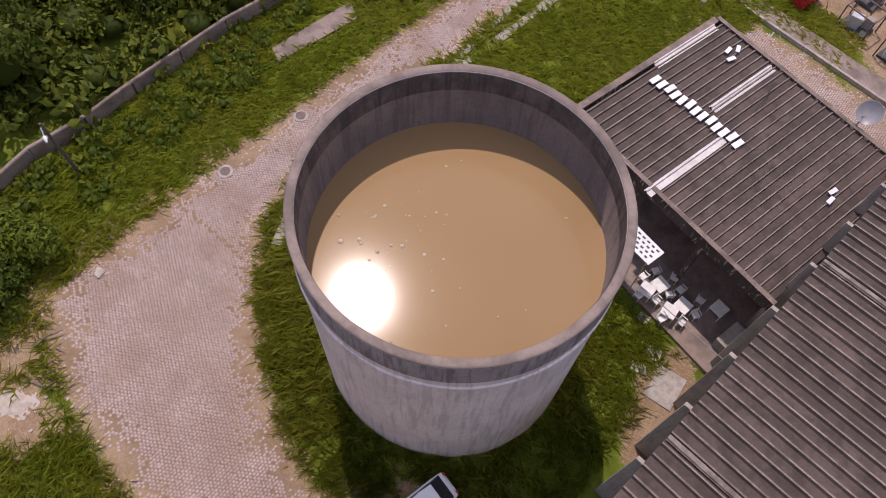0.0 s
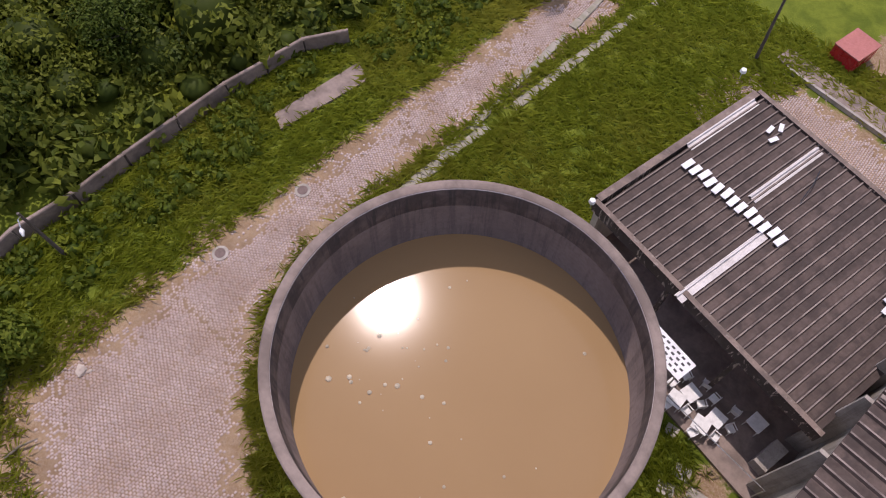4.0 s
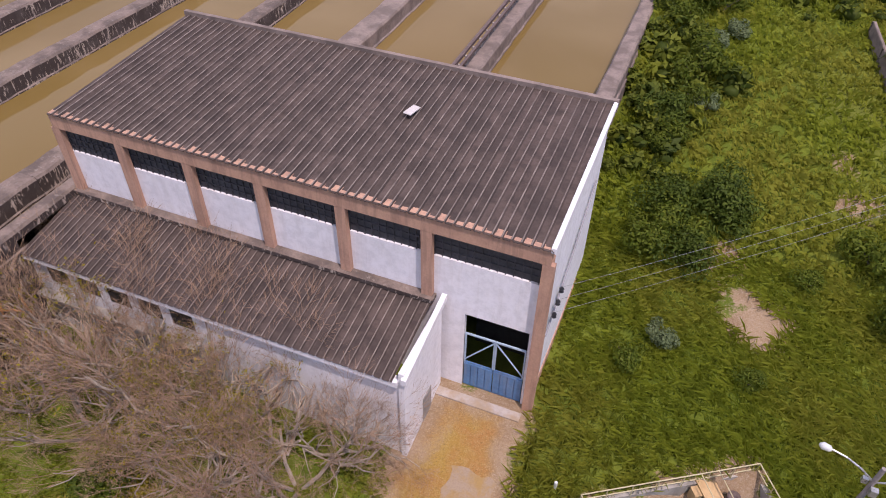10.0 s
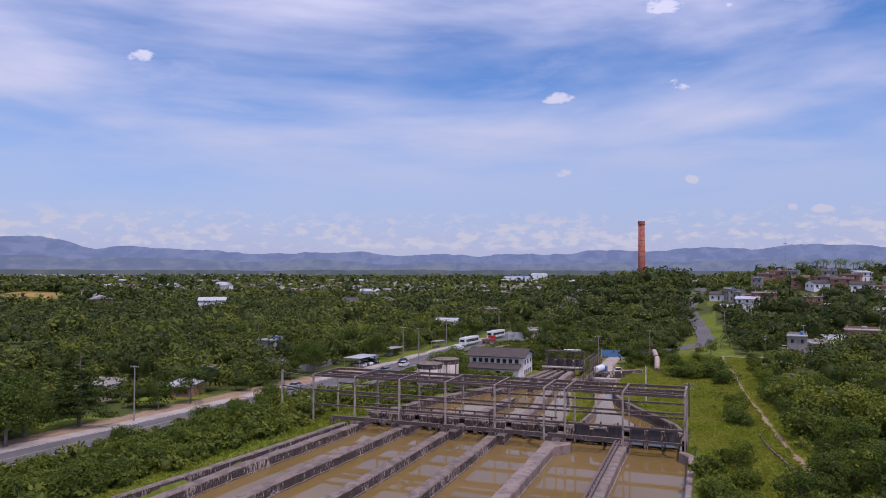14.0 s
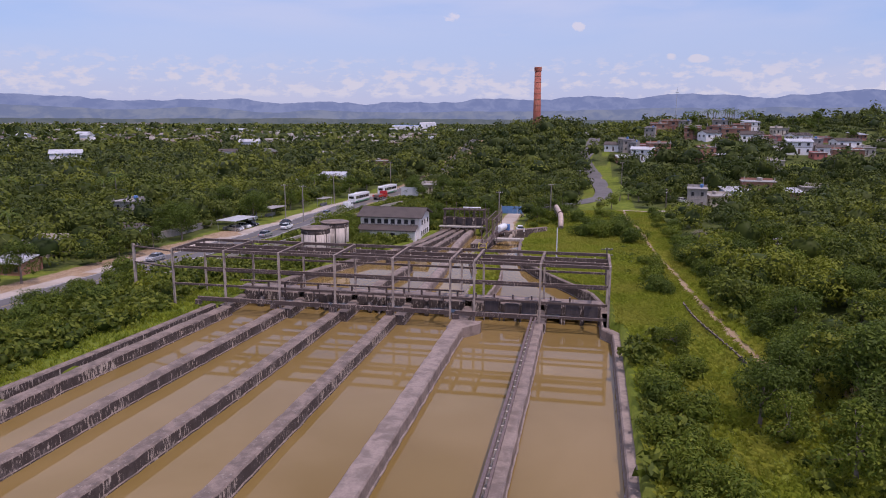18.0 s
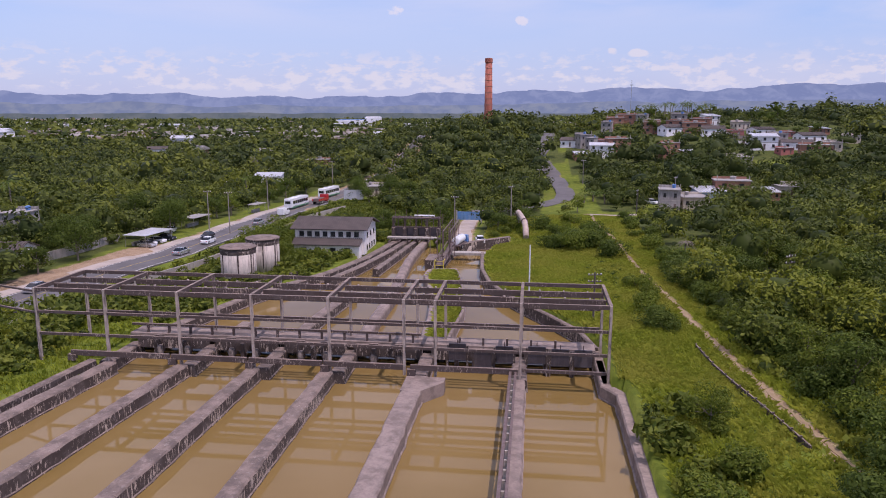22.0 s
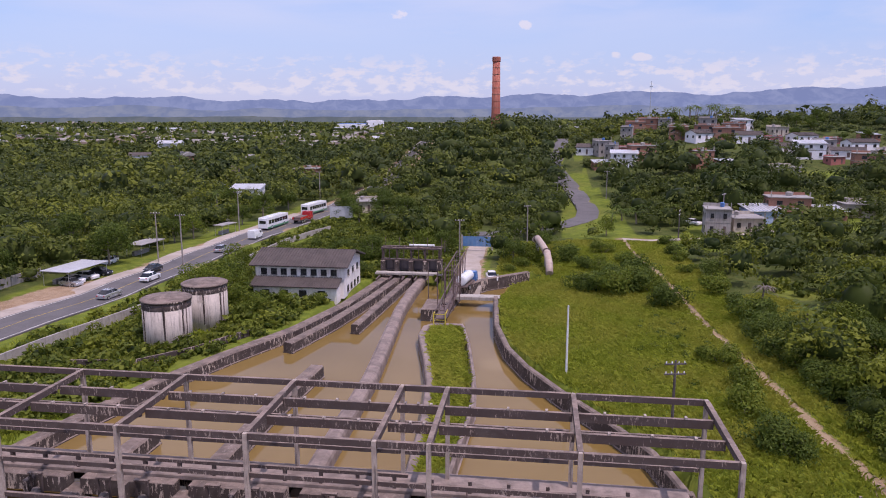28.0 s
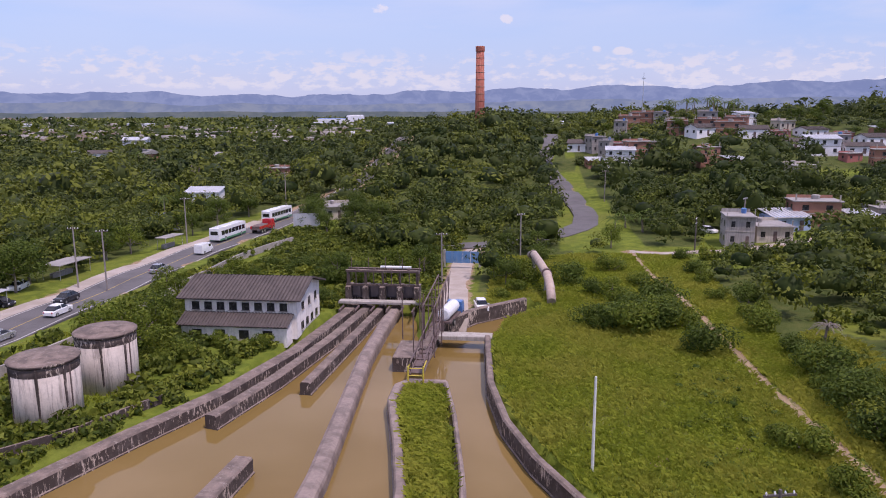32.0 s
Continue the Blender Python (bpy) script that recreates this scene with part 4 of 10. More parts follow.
def basin_wall(name, line, section, label, material=None):
    wall = thing(name, label, "wall", line[0][0], line[0][1], 4.6, "walls of the settling basins", kind="structure")
    rough = random.Random(round(line[0][0] * 10))
    for (ax, ay), (bx, by) in steps(line, 14.0):
        along = [(ax + (bx - ax) * k / 12 + (rough.gauss(0, 0.03) if 0 < k < 12 else 0), ay + (by - ay) * k / 12, rough.gauss(0, 0.03) if 0 < k < 12 else 0.0) for k in range(13)]
        part("wall_bay", Form().run(along, section), material or concrete_wall, wall)
    return wall


def smooth_wall(name, line, section, label, material=None):
    return structure(name, Form().run(line, section), material or concrete_wall, label, "wall")


structure("water_basins", Form().prism([(p[0], p[1]) for p in BASINS], 5.6, WATER), basin_water, "still muddy brown water in the settling basins", "water")
basin_wall("divider_wall", [(-58.2, 3.0), (-58.0, 62.0), (-57.0, 88.0), (-54.4, 119.0)], coping(0.8), "mould-streaked concrete basin wall above brown water")
basin_wall("divider_wall", [(-50.6, 3.0), (-49.3, 47.0), (-48.2, 84.0), (-45.9, 119.0)], coping(0.8), "mould-streaked concrete basin wall above brown water")
basin_wall("divider_wall", [(-41.5, 3.0), (-40.1, 38.0), (-38.0, 92.0), (-37.6, 119.0)], coping(0.8), "mould-streaked concrete basin wall above brown water")
basin_wall("divider_wall", [(-29.3, 3.0), (-29.3, 119.0)], coping(0.82), "mould-streaked concrete basin wall above brown water")
basin_wall("divider_wall", [(-19.3, 30.6), (-19.3, 113.0), (-19.0, 119.0)], coping(1.05), "broad flat-topped pale concrete basin wall", concrete_top)
structure("divider_head", Form().prism([(-20.34, 114.6), (-18.3, 114.6), (-16.2, 117.2), (-16.2, 118.6), (-20.34, 118.6)], 4.6, TOP + 0.02), concrete_top, "splayed concrete head of the broad basin wall", "wall")
rail_wall = basin_wall("divider_wall", [(-8.6, 30.6), (-8.6, 119.0)], coping(0.8), "concrete basin wall carrying a fallen rail", concrete_top)
basin_wall("basin_wall_east", [(2.0, 30.6), (2.0, 116.6)], coping(0.68), "pale concrete outer basin wall beside the bushes", concrete_top)
smooth_wall("basin_wall_east_step", [(1.9, 116.4), (1.4, 117.2), (0.5, 118.6), (0.4, 131.0)], coping(0.6), "stepped concrete wall beside the frame", concrete_top)
basin_wall("basin_wall_west", [(-61.2, 3.0), (-61.0, 62.0)], coping(0.55), "dark mouldy outer wall of the basins")
smooth_wall("basin_wall_west_kink", [(-66.5, 70.5), (-64.6, 69.0), (-62.4, 68.6), (-60.2, 84.0), (-58.4, 100.0), (-56.6, 119.0)], coping(0.5, z1=9.7), "mouldy retaining wall beside the grass bank")
smooth_wall("basin_wall_west_corner", [(-66.5, 70.5), (-64.2, 66.0), (-61.0, 62.4)], coping(0.5, z1=9.7), "mouldy corner of the retaining wall")
structure("basin_wall_south", Form().run([(-62.0, 2.6), (-26.0, 2.6)], coping(0.5, 0.5)), concrete_wall, "tall stained concrete end wall of the basins", "wall")
structure("basin_wall_return", Form().run([(-26.2, 2.6), (-26.2, 31.0)], coping(0.5, 0.5)), concrete_wall, "stained concrete basin wall beside the pump house", "wall")
structure("basin_wall_back", Form().run([(-26.2, 31.0), (2.6, 31.0)], coping(0.45, 0.8)), concrete_wall, "stained concrete basin wall behind the pump house", "wall")

# the long fallen handrail and pipe on the wall
rail = thing("wall_rail", "long dark steel rail on short pale posts", "rail", -9.0, 32, TOP)
part("rail_beam", Form().slab(-9.5, -9.22, 31.5, 118.8, TOP + 0.72, TOP + 0.98), steel_rust, rail)
part("rail_beam", Form().slab(-8.92, -8.7, 31.5, 118.8, TOP + 0.72, TOP + 0.94), steel_rust, rail)
for k in range(54):
    y = 32.4 + k * 1.6
    part("rail_post", Form().slab(-9.2, -8.96, y, y + 0.24, TOP - 0.02, TOP + 0.72), concrete_pale, rail)
    part("cross_tie", Form().slab(-9.48, -8.72, y + 0.05, y + 0.19, TOP + 0.62, TOP + 0.718), steel_rust, rail)

# ---- channels beyond the frame ----
smooth_wall("channel_wall_west", [(-55.4, 127.5), (-53.6, 137.0), (-51.0, 147.6), (-47.5, 157.0), (-43.0, 167.6), (-39.6, 181.0), (-37.2, 201.0)], coping(0.75), "mouldy concrete channel wall along the west bank")
smooth_wall("channel_wall_nose", [(-41.6, 161.6), (-39.0, 172.0), (-36.6, 186.0), (-35.0, 201.0)], coping(0.62), "mouldy concrete guide wall with a square nose")
smooth_wall("channel_wall_nose_east", [(-35.3, 170.4), (-34.4, 182.0), (-33.0, 201.0)], coping(0.55), "mouldy concrete guide wall with a square nose")
smooth_wall("channel_wall_stub", [(-36.8, 127.5), (-36.6, 141.0), (-35.5, 154.2)], coping(0.8), "mouldy concrete stub wall with weeds at its nose")
smooth_wall("channel_wall_stub_west", [(-45.4, 127.5), (-45.2, 136.0)], coping(0.8), "mouldy concrete stub wall below the frame")
smooth_wall("channel_wall_round", [(-28.4, 127.5), (-28.7, 140.0), (-28.9, 152.0), (-29.8, 164.0), (-31.0, 180.0), (-31.2, 192.0), (-31.0, 201.0)], rounded(0.85), "long rounded concrete divider wall in the water", concrete_top)
smooth_wall("island_wall_west", [(-20.5, 127.5), (-21.0, 140.0), (-22.0, 150.5), (-23.6, 158.5), (-25.6, 167.0), (-25.6, 170.6), (-24.6, 172.0), (-20.8, 172.0)], coping(0.42, z1=9.62), "curved pale concrete wall of the grass island", concrete_top)
smooth_wall("island_wall_east", [(-20.8, 172.0), (-19.2, 164.0), (-17.6, 153.0), (-17.0, 145.0), (-17.8, 127.5)], coping(0.22, z1=9.6), "thin concrete edge of the grass island", concrete_top)
smooth_wall("channel_wall_east", [(0.4, 129.5), (-1.2, 136.4), (-4.8, 143.2), (-8.5, 149.4), (-11.9, 156.0), (-14.4, 162.8), (-16.2, 172.0), (-17.2, 187.0)], coping(0.36, z1=9.9), "dark curved concrete channel wall beside the meadow")
smooth_wall("channel_wall_inlet", [(-24.4, 180.0), (-23.6, 190.5), (-19.6, 197.5), (-12.5, 204.0)], coping(0.4, z1=10.3), "stained concrete wall beside the lane")
structure("channel_bridge", Form().slab(-24.3, -16.6, 186.6, 188.4, 9.2, 9.75, 0.08), concrete_pale, "pale concrete slab bridge over the channel", "bridge")
structure("channel_pier", Form().slab(-27.5, -24.0, 178.0, 184.0, 4.8, 9.9, 0.1), concrete_wall, "stained concrete pier at the gate house", "pier")

# ---- the roofless concrete frame over the gates ----
COLS = [0.75, -8.35, -17.35, -20.7, -28.9, -37.5, -46.0, -54.6, -63.0]
NEAR, FAR, ROOF = 119.2, 128.4, 17.8
frame_ruin = thing("concrete_beam", "roofless mouldy concrete frame of columns and beams", "frame", -25, 124, 9)
for x in COLS:
    base = TOP - 0.1 if x > -60 else 8.6
    part("column", Form().box(x, NEAR, base, 0.29, 0.29, ROOF - base, 0, 0.03), concrete_column, frame_ruin)
    part("column", Form().box(x, FAR, base, 0.29, 0.29, ROOF - base, 0, 0.03), concrete_column, frame_ruin)
    part("cross_beam", Form().slab(x - 0.17, x + 0.17, NEAR + 0.18, FAR - 0.18, ROOF - 0.45, ROOF - 0.004), concrete_beam, frame_ruin)
for a, b in zip(COLS[:-1], COLS[1:]):
    l, r = b + 0.19, a - 0.19
    for y, w, z0, z1 in ((NEAR, 0.14, ROOF - 0.42, ROOF), (FAR, 0.14, ROOF - 0.42, ROOF), (NEAR, 0.11, 14.85, 15.15), (NEAR, 0.11, 12.3, 12.6), (FAR, 0.11, 14.7, 15.0), (FAR, 0.11, 12.4, 12.7)):
        part("tie_beam", Form().slab(l, r, y - w, y + w, z0, z1), concrete_beam, frame_ruin)
    for y in (NEAR + 3.2, NEAR + 6.3):
        part("roof_beam", Form().slab(l, r, y - 0.13, y + 0.13, ROOF - 0.85, ROOF - 0.25), concrete_beam, frame_ruin)
        for k in range(3):
            xm = l + (r - l) * (0.2 + 0.3 * k)
            part("roof_lug", Form().box(xm, y, ROOF - 0.25, 0.16, 0.3, 0.14), concrete_column, frame_ruin)
for x in (-71.5,):
    part("column", Form().box(x, NEAR + 3, 8.4, 0.34, 0.34, 9.3), concrete_column, frame_ruin)
    for z in (17.3, 14.8):
        part("tie_beam", Form().rod((x, NEAR + 3, z), (-63.2, NEAR + 0.2, z), 0.15, n=4), concrete_beam, frame_ruin)
for a, b in ((-8.6, -20.0), (-20.8, -29.5), (-29.7, -38.0), (-38.2, -47.0), (-47.2, -59.0)):
    part("edge_beam", Form().slab(b, a, NEAR - 0.42, NEAR - 0.2, 10.1, 10.75, 0.06), concrete_beam, frame_ruin)
    part("corbel", Form().box(b + 0.1, NEAR - 0.3, TOP, 0.9, 0.5, 0.72), concrete_beam, frame_ruin)
part("edge_beam", Form().slab(-8.2, 0.5, NEAR + 0.2, NEAR + 0.45, 10.2, 10.55), concrete_beam, frame_ruin)

# ---- gate wall, walkway and sluice gates ----
gate_wall = thing("gate_wall", "mouldy concrete gate wall with a walkway on top", "gate wall", -25, 126, 5, kind="structure")
part("walkway", Form().slab(-56.2, 0.0, 126.3, 129.2, 10.25, 10.6, 0.05), concrete_top, gate_wall)
part("back_wall", Form().slab(-56.2, 0.0, 128.2, 129.0, 8.6, 10.246), concrete_wall, gate_wall)
EDGES = [-55.2, -45.4, -36.8, -28.3, -19.2, -8.6, 0.4]
for a in EDGES:
    part("gate_pier", Form().run([(a + 0.2, 119.02), (a + 0.1, 122.6), (a, 126.2)], coping(0.78 if a < 0 else 0.5)), concrete_wall, gate_wall)
for a, b in zip(EDGES[:-1], EDGES[1:]):
    n = 3 if b - a > 8.9 else 2
    part("breast_wall", Form().slab(a + 0.56, b - 0.56, 125.3, 126.2, 9.1, 10.4, 0.05), concrete_wall, gate_wall)
    for k in range(1, n):
        xm = a + (b - a) * k / n
        part("gate_pier", Form().slab(xm - 0.22, xm + 0.22, 124.4, 125.28, 5.0, 10.4, 0.05), concrete_wall, gate_wall)
for k in range(19):
    part("upstand", Form().box(-54 + k * 2.75, 126.6, 10.6, 0.25, 0.25, 0.9), concrete_beam, gate_wall)
part("parapet_beam", Form().slab(-56, -20, 126.45, 126.7, 11.5, 11.75), concrete_beam, gate_wall)


def sluice_gate():
    g = thing("sluice_gate", "dark square steel sluice gate raised in its slot", "sluice gate", group="sluice gates below the frame")
    part("gate_leaf", Form().box(0, 0, 0, 1.95, 0.22, 2.0, 0, 0.03), dark_steel, g)
    part("rib", Form().box(0, -0.13, 0.06, 1.9, 0.06, 0.1), dark_steel, g)
    for s in (-1, 1):
        part("guide_post", Form().box(1.13 * s, 0, -1.6, 0.2, 0.34, 3.4), concrete_wall, g)
    part("stem", Form().rod((0, 0, 1.95), (0, 0, 2.5), 0.05, n=6), steel_rust, g)
    return g


dark_steel = surface("dark_gate_steel", (0.065, 0.054, 0.062), (0.042, 0.035, 0.040), 0.6, grain=5, patch=1.2, streak=(0.12, 0.10, 0.095), streak_amount=0.4)
slots = [(-15.5, 9.5), (-12.6, 8.8), (-10.2, 9.4), (-6.6, 9.5), (-4.0, 9.3), (-1.5, 9.3)]
spots(sluice_gate(), [pose(x, 124.2, z) for x, z in slots])


def gate_hoist():
    g = thing("gate_hoist", "squat mouldy concrete gate hoist with two guide posts", "gate hoist", group="hoists on the gate wall")
    part("body", Form().lathe(0, 0, [(0.12, -1.15), (0.33, -1.0), (0.38, -0.7), (0.38, 0.3), (0.26, 0.5)], 14), concrete_frame, g, smooth=True)
    for s in (-1, 1):
        part("guide_post", Form().box(0.45 * s, 0.1, -0.3, 0.12, 0.2, 1.9), concrete_beam, g)
    part("cap", Form().box(0, 0.1, 1.6, 1.1, 0.3, 0.14), concrete_beam, g)
    return g


spots(gate_hoist(), [pose(x, 124.6, 9.2) for x in (-22.3, -25.3, -31.0, -34.0, -39.5, -42.5, -48.0, -51.5)])

# ---- the round tank ----
TX, TY, RIM = 8.6, -12.4, 13.7
tank = thing("water_tank", "tall round weathered concrete tank full of muddy water", "tank", TX, TY, -1.9)
part("shell", Form().lathe(TX, TY, [(7.02, -2.4), (7.02, 11.85), (7.05, 11.9), (7.05, RIM - 0.08), (6.97, RIM), (6.72, RIM), (6.66, RIM - 0.06), (6.66, 9.0)], 128, False), concrete_tank, tank, smooth=True)
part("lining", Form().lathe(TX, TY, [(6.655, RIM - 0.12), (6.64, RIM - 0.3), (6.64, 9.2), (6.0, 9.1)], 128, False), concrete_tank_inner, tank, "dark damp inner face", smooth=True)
part("rim", Form().lathe(TX, TY, [(7.055, RIM - 0.10), (7.05, RIM - 0.02), (6.96, RIM + 0.012), (6.73, RIM + 0.012), (6.655, RIM - 0.05)], 128, False), concrete_top, tank, "worn darker rim", smooth=True)
# darker streaked band round the shell, from 11.9 m up to the rim
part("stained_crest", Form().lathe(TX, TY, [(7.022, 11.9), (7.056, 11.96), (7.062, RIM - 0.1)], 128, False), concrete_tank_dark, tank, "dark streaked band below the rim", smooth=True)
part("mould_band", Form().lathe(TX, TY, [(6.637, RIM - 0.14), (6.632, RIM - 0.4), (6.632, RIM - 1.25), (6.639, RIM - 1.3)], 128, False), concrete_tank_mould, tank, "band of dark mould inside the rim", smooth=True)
part("rim_band", Form().lathe(TX, TY, [(7.02, 11.2), (7.10, 11.24), (7.10, 11.36), (7.02, 11.4)], 128, False), concrete_tank, tank)
structure("water_tank_surface", Form().lathe(TX, TY, [(6.642, 9.3), (6.642, 10.0)], 96), tank_water, "muddy tan water standing in the round tank", "water")
rng = np.random.default_rng(12)
for k in range(44):
    a, r = rng.uniform(0, 6.28), 6.2 * math.sqrt(rng.uniform(0.0, 1))
    if k < 26:
        x, y = TX + 2.4 + rng.normal(0, 1.3), TY + 1.6 + rng.normal(0, 1.6)
    else:
        x, y = TX + r * math.cos(a), TY + r * math.sin(a)
    if math.hypot(x - TX, y - TY) > 6.3:
        continue
    s = abs(rng.normal(0.045, 0.035)) + 0.02
    f = Form().lathe(x, y, [(s, 9.99), (s * 0.8, 10.0 + s * 0.3), (s * 0.3, 10.0 + s * 0.45)], 6)
    single("floating_scum", f, foam, "small clot of scum and litter floating on muddy water", "scum", "scum on the tank")

# ---- corrugated roofs ----
def channel_sheet(length, pitch, high, lap=0.02, slope=0.0):
    """One long trough-shaped roofing sheet, along +y from 0, from x = 0 to pitch; slope: its rise from end to end."""
    prof = [(0.0, 0.0), (0.62, 0.0), (0.71, high), (0.84, high), (0.94, 0.0), (1.0 + lap, 0.0)]
    top = [(u * pitch, w) for u, w in prof]
    f = Form()
    n = len(top)
    verts = [(x, y, z + t + slope * y / length) for t in (0.0, -0.03) for y in (0.0, length) for x, z in top]
    faces = [(k, k + 1, n + k + 1, n + k) for k in range(n - 1)] + [(2 * n + k + 1, 2 * n + k, 3 * n + k, 3 * n + k + 1) for k in range(n - 1)]
    faces += [(k + 1, k, 2 * n + k, 2 * n + k + 1) for k in range(n - 1)] + [(n + k, n + k + 1, 3 * n + k + 1, 3 * n + k) for k in range(n - 1)]
    return f.add(verts, faces)


def sheet_mesh(length, pitch, high, slope=0.0, material=None):
    """The sheet as a mesh, with its crests paler."""
    me = channel_sheet(length, pitch, high, slope=slope).mesh("roof_sheet")
    me.materials.append(material or roof_sheet)
    if not material:
        me.materials.append(roof_crest)
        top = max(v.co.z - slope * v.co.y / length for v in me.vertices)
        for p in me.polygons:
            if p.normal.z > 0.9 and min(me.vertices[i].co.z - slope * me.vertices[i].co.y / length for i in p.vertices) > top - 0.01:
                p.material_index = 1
    return me


def sheet_roof(parent, x0, y0, z, turn, width, length, pitch, high, slope=0.0, material=None, skip=()):
    """Lays sheets side by side on a pose; returns the pose."""
    base = pose(x0, y0, z, 0, 0, turn)
    me = sheet_mesh(length, pitch, high, slope, material)
    for k in range(int(round(width / pitch))):
        if k in skip:
            continue
        ob = part("roof_sheet", me, roof_sheet, parent)
        ob.matrix_basis = base @ pose(k * pitch, 0, 0.004 * (k % 2) + 0.006 * math.sin(k * 2.1))
    return base


# ---- the pump house ----
X0, X1, Y0, Y1, G, EAVE = -25.4, 4.1, 18.2, 30.4, 2.2, 14.6
house = thing("pump_house", "tall white pump house with salmon pillars and dark roof", "pump house", -10, 24, G)
WIN0, WIN1 = 12.0, 13.75
BAYS = [X0 + 0.0, -20.9, -16.3, -11.75, -6.9, -2.1, X1]
part("wall", Form().slab(X0, BAYS[-2] + 0.0, Y0, Y0 + 0.3, G - 1, WIN0), white_wall, house)
part("wall", Form().slab(BAYS[-2] + 0.004, 0.0, Y0, Y0 + 0.3, G - 1, WIN0), white_wall, house)
part("wall", Form().slab(0.0, 3.6, Y0, Y0 + 0.3, 8.35, WIN0), white_wall, house)
part("wall", Form().slab(3.6, X1 - 0.3, Y0, Y0 + 0.3, G - 1, WIN0), white_wall, house)
part("side_wall", Form().slab(X1 - 0.3, X1, Y0 + 0.004, Y1, G + 1.0, EAVE), white_wall, house)
part("side_plinth", Form().slab(X1 - 0.3, X1 + 0.06, Y0 + 0.2, Y1, G - 1.0, G + 1.0), salmon_paint, house, "salmon painted plinth")
part("side_wall", Form().slab(X0, X0 + 0.3, Y0 + 0.3, Y1, G - 1, EAVE), white_wall, house)
part("back_wall", Form().slab(X0 + 0.3, X1 - 0.3, Y1 - 0.3, Y1, G - 1, EAVE), white_wall, house)
part("fascia", Form().slab(X0 - 0.15, X1 + 0.1, Y0 - 0.35, Y0 + 0.3, WIN1, EAVE + 0.12, 0.04), salmon_paint, house, "faded salmon fascia beam")
for a, b in zip(BAYS[:-1], BAYS[1:]):
    grille = part("vent_grille", Form().slab(a + 0.1, b - 0.1, Y0 + 0.14, Y0 + 0.26, WIN0, WIN1), vent_block, house, "band of dark hollow vent blocks")
    n = int((b - a) / 0.42)
    me = Form().box(0, 0, 0, 0.05, 0.08, WIN1 - WIN0).mesh("vent_rib")
    for k in range(n):
        ob = part("vent_rib", me, vent_block, grille)
        ob.matrix_basis = pose(a + 0.3 + k * 0.42, Y0 + 0.1, WIN0)
    for z in (12.42, 12.86, 13.3):
        part("vent_course", Form().slab(a + 0.2, b - 0.2, Y0 + 0.05, Y0 + 0.139, z, z + 0.06), vent_block, grille)
for a in BAYS:
    lo = G - 0.5 if a > 0 else 8.6
    part("pillar", Form().slab(a - 0.3, a + 0.3, Y0 - 0.34, Y0 - 0.004, lo, WIN1 - 0.004, 0.02), salmon_paint, house, "salmon painted pillar")
part("corner_pillar", Form().slab(X1 - 0.04, X1 + 0.12, Y0 - 0.3, Y0 + 0.5, G - 0.5, WIN1), salmon_paint, house)
part("roof_beam", Form().slab(X0 + 0.3, X1 - 0.3, Y0 + 0.35, Y0 + 0.75, EAVE - 0.5, EAVE - 0.06), concrete_frame, house)
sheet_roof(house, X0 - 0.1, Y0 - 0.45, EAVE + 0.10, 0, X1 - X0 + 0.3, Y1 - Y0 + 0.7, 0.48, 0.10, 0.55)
part("verge_cap", Form().add([(X1 + 0.02, Y0 - 0.4, EAVE + 0.0), (X1 + 0.26, Y0 - 0.4, EAVE + 0.0), (X1 + 0.26, Y1 + 0.2, EAVE + 0.6), (X1 + 0.02, Y1 + 0.2, EAVE + 0.6),
     (X1 + 0.02, Y0 - 0.4, EAVE + 0.3), (X1 + 0.26, Y0 - 0.4, EAVE + 0.3), (X1 + 0.26, Y1 + 0.2, EAVE + 0.88), (X1 + 0.02, Y1 + 0.2, EAVE + 0.88)],
     [(0, 1, 2, 3), (4, 5, 6, 7), (0, 1, 5, 4), (1, 2, 6, 5), (2, 3, 7, 6), (3, 0, 4, 7)]), white_wall, house)
part("roof_verge", Form().slab(X0 - 0.2, X1 + 0.26, Y1 + 0.2, Y1 + 0.5, EAVE + 0.3, EAVE + 0.95), concrete_top, house)
part("roof_patch", Form().box(-6.2, 25.4, EAVE + 0.72, 0.5, 1.0, 0.05, -12), roof_pale, house, "pale broken roof patch")
part("side_pipe", Form().pipe([(X1 + 0.12, 19.4, 7.2), (X1 + 0.12, 24.5, 9.3), (X1 + 0.12, 28.5, 11.4)], 0.06), steel_grey, house)
for k in range(3):
    y = 20.1 + 0.55 * k
    part("insulator", Form().lathe(X1 + 0.3, y, [(0.05, 8.0 + 0.45 * k), (0.14, 8.1 + 0.45 * k), (0.07, 8.2 + 0.45 * k), (0.14, 8.3 + 0.45 * k), (0.05, 8.45 + 0.45 * k)], 10), black_rubber, house)
# near-black panel stands in for the unlit room behind the gate
part("shaft_back", Form().slab(-0.4, 4.0 - 0.3, 21.6, 21.8, G - 0.5, 8.6), shade_black, house, "near-black panel painted as shade behind the gate")
part("threshold", Form().slab(-1.4, 3.9, Y0 - 1.2, Y0 - 0.36, G - 0.5, G + 0.03), cobble_patch, house)

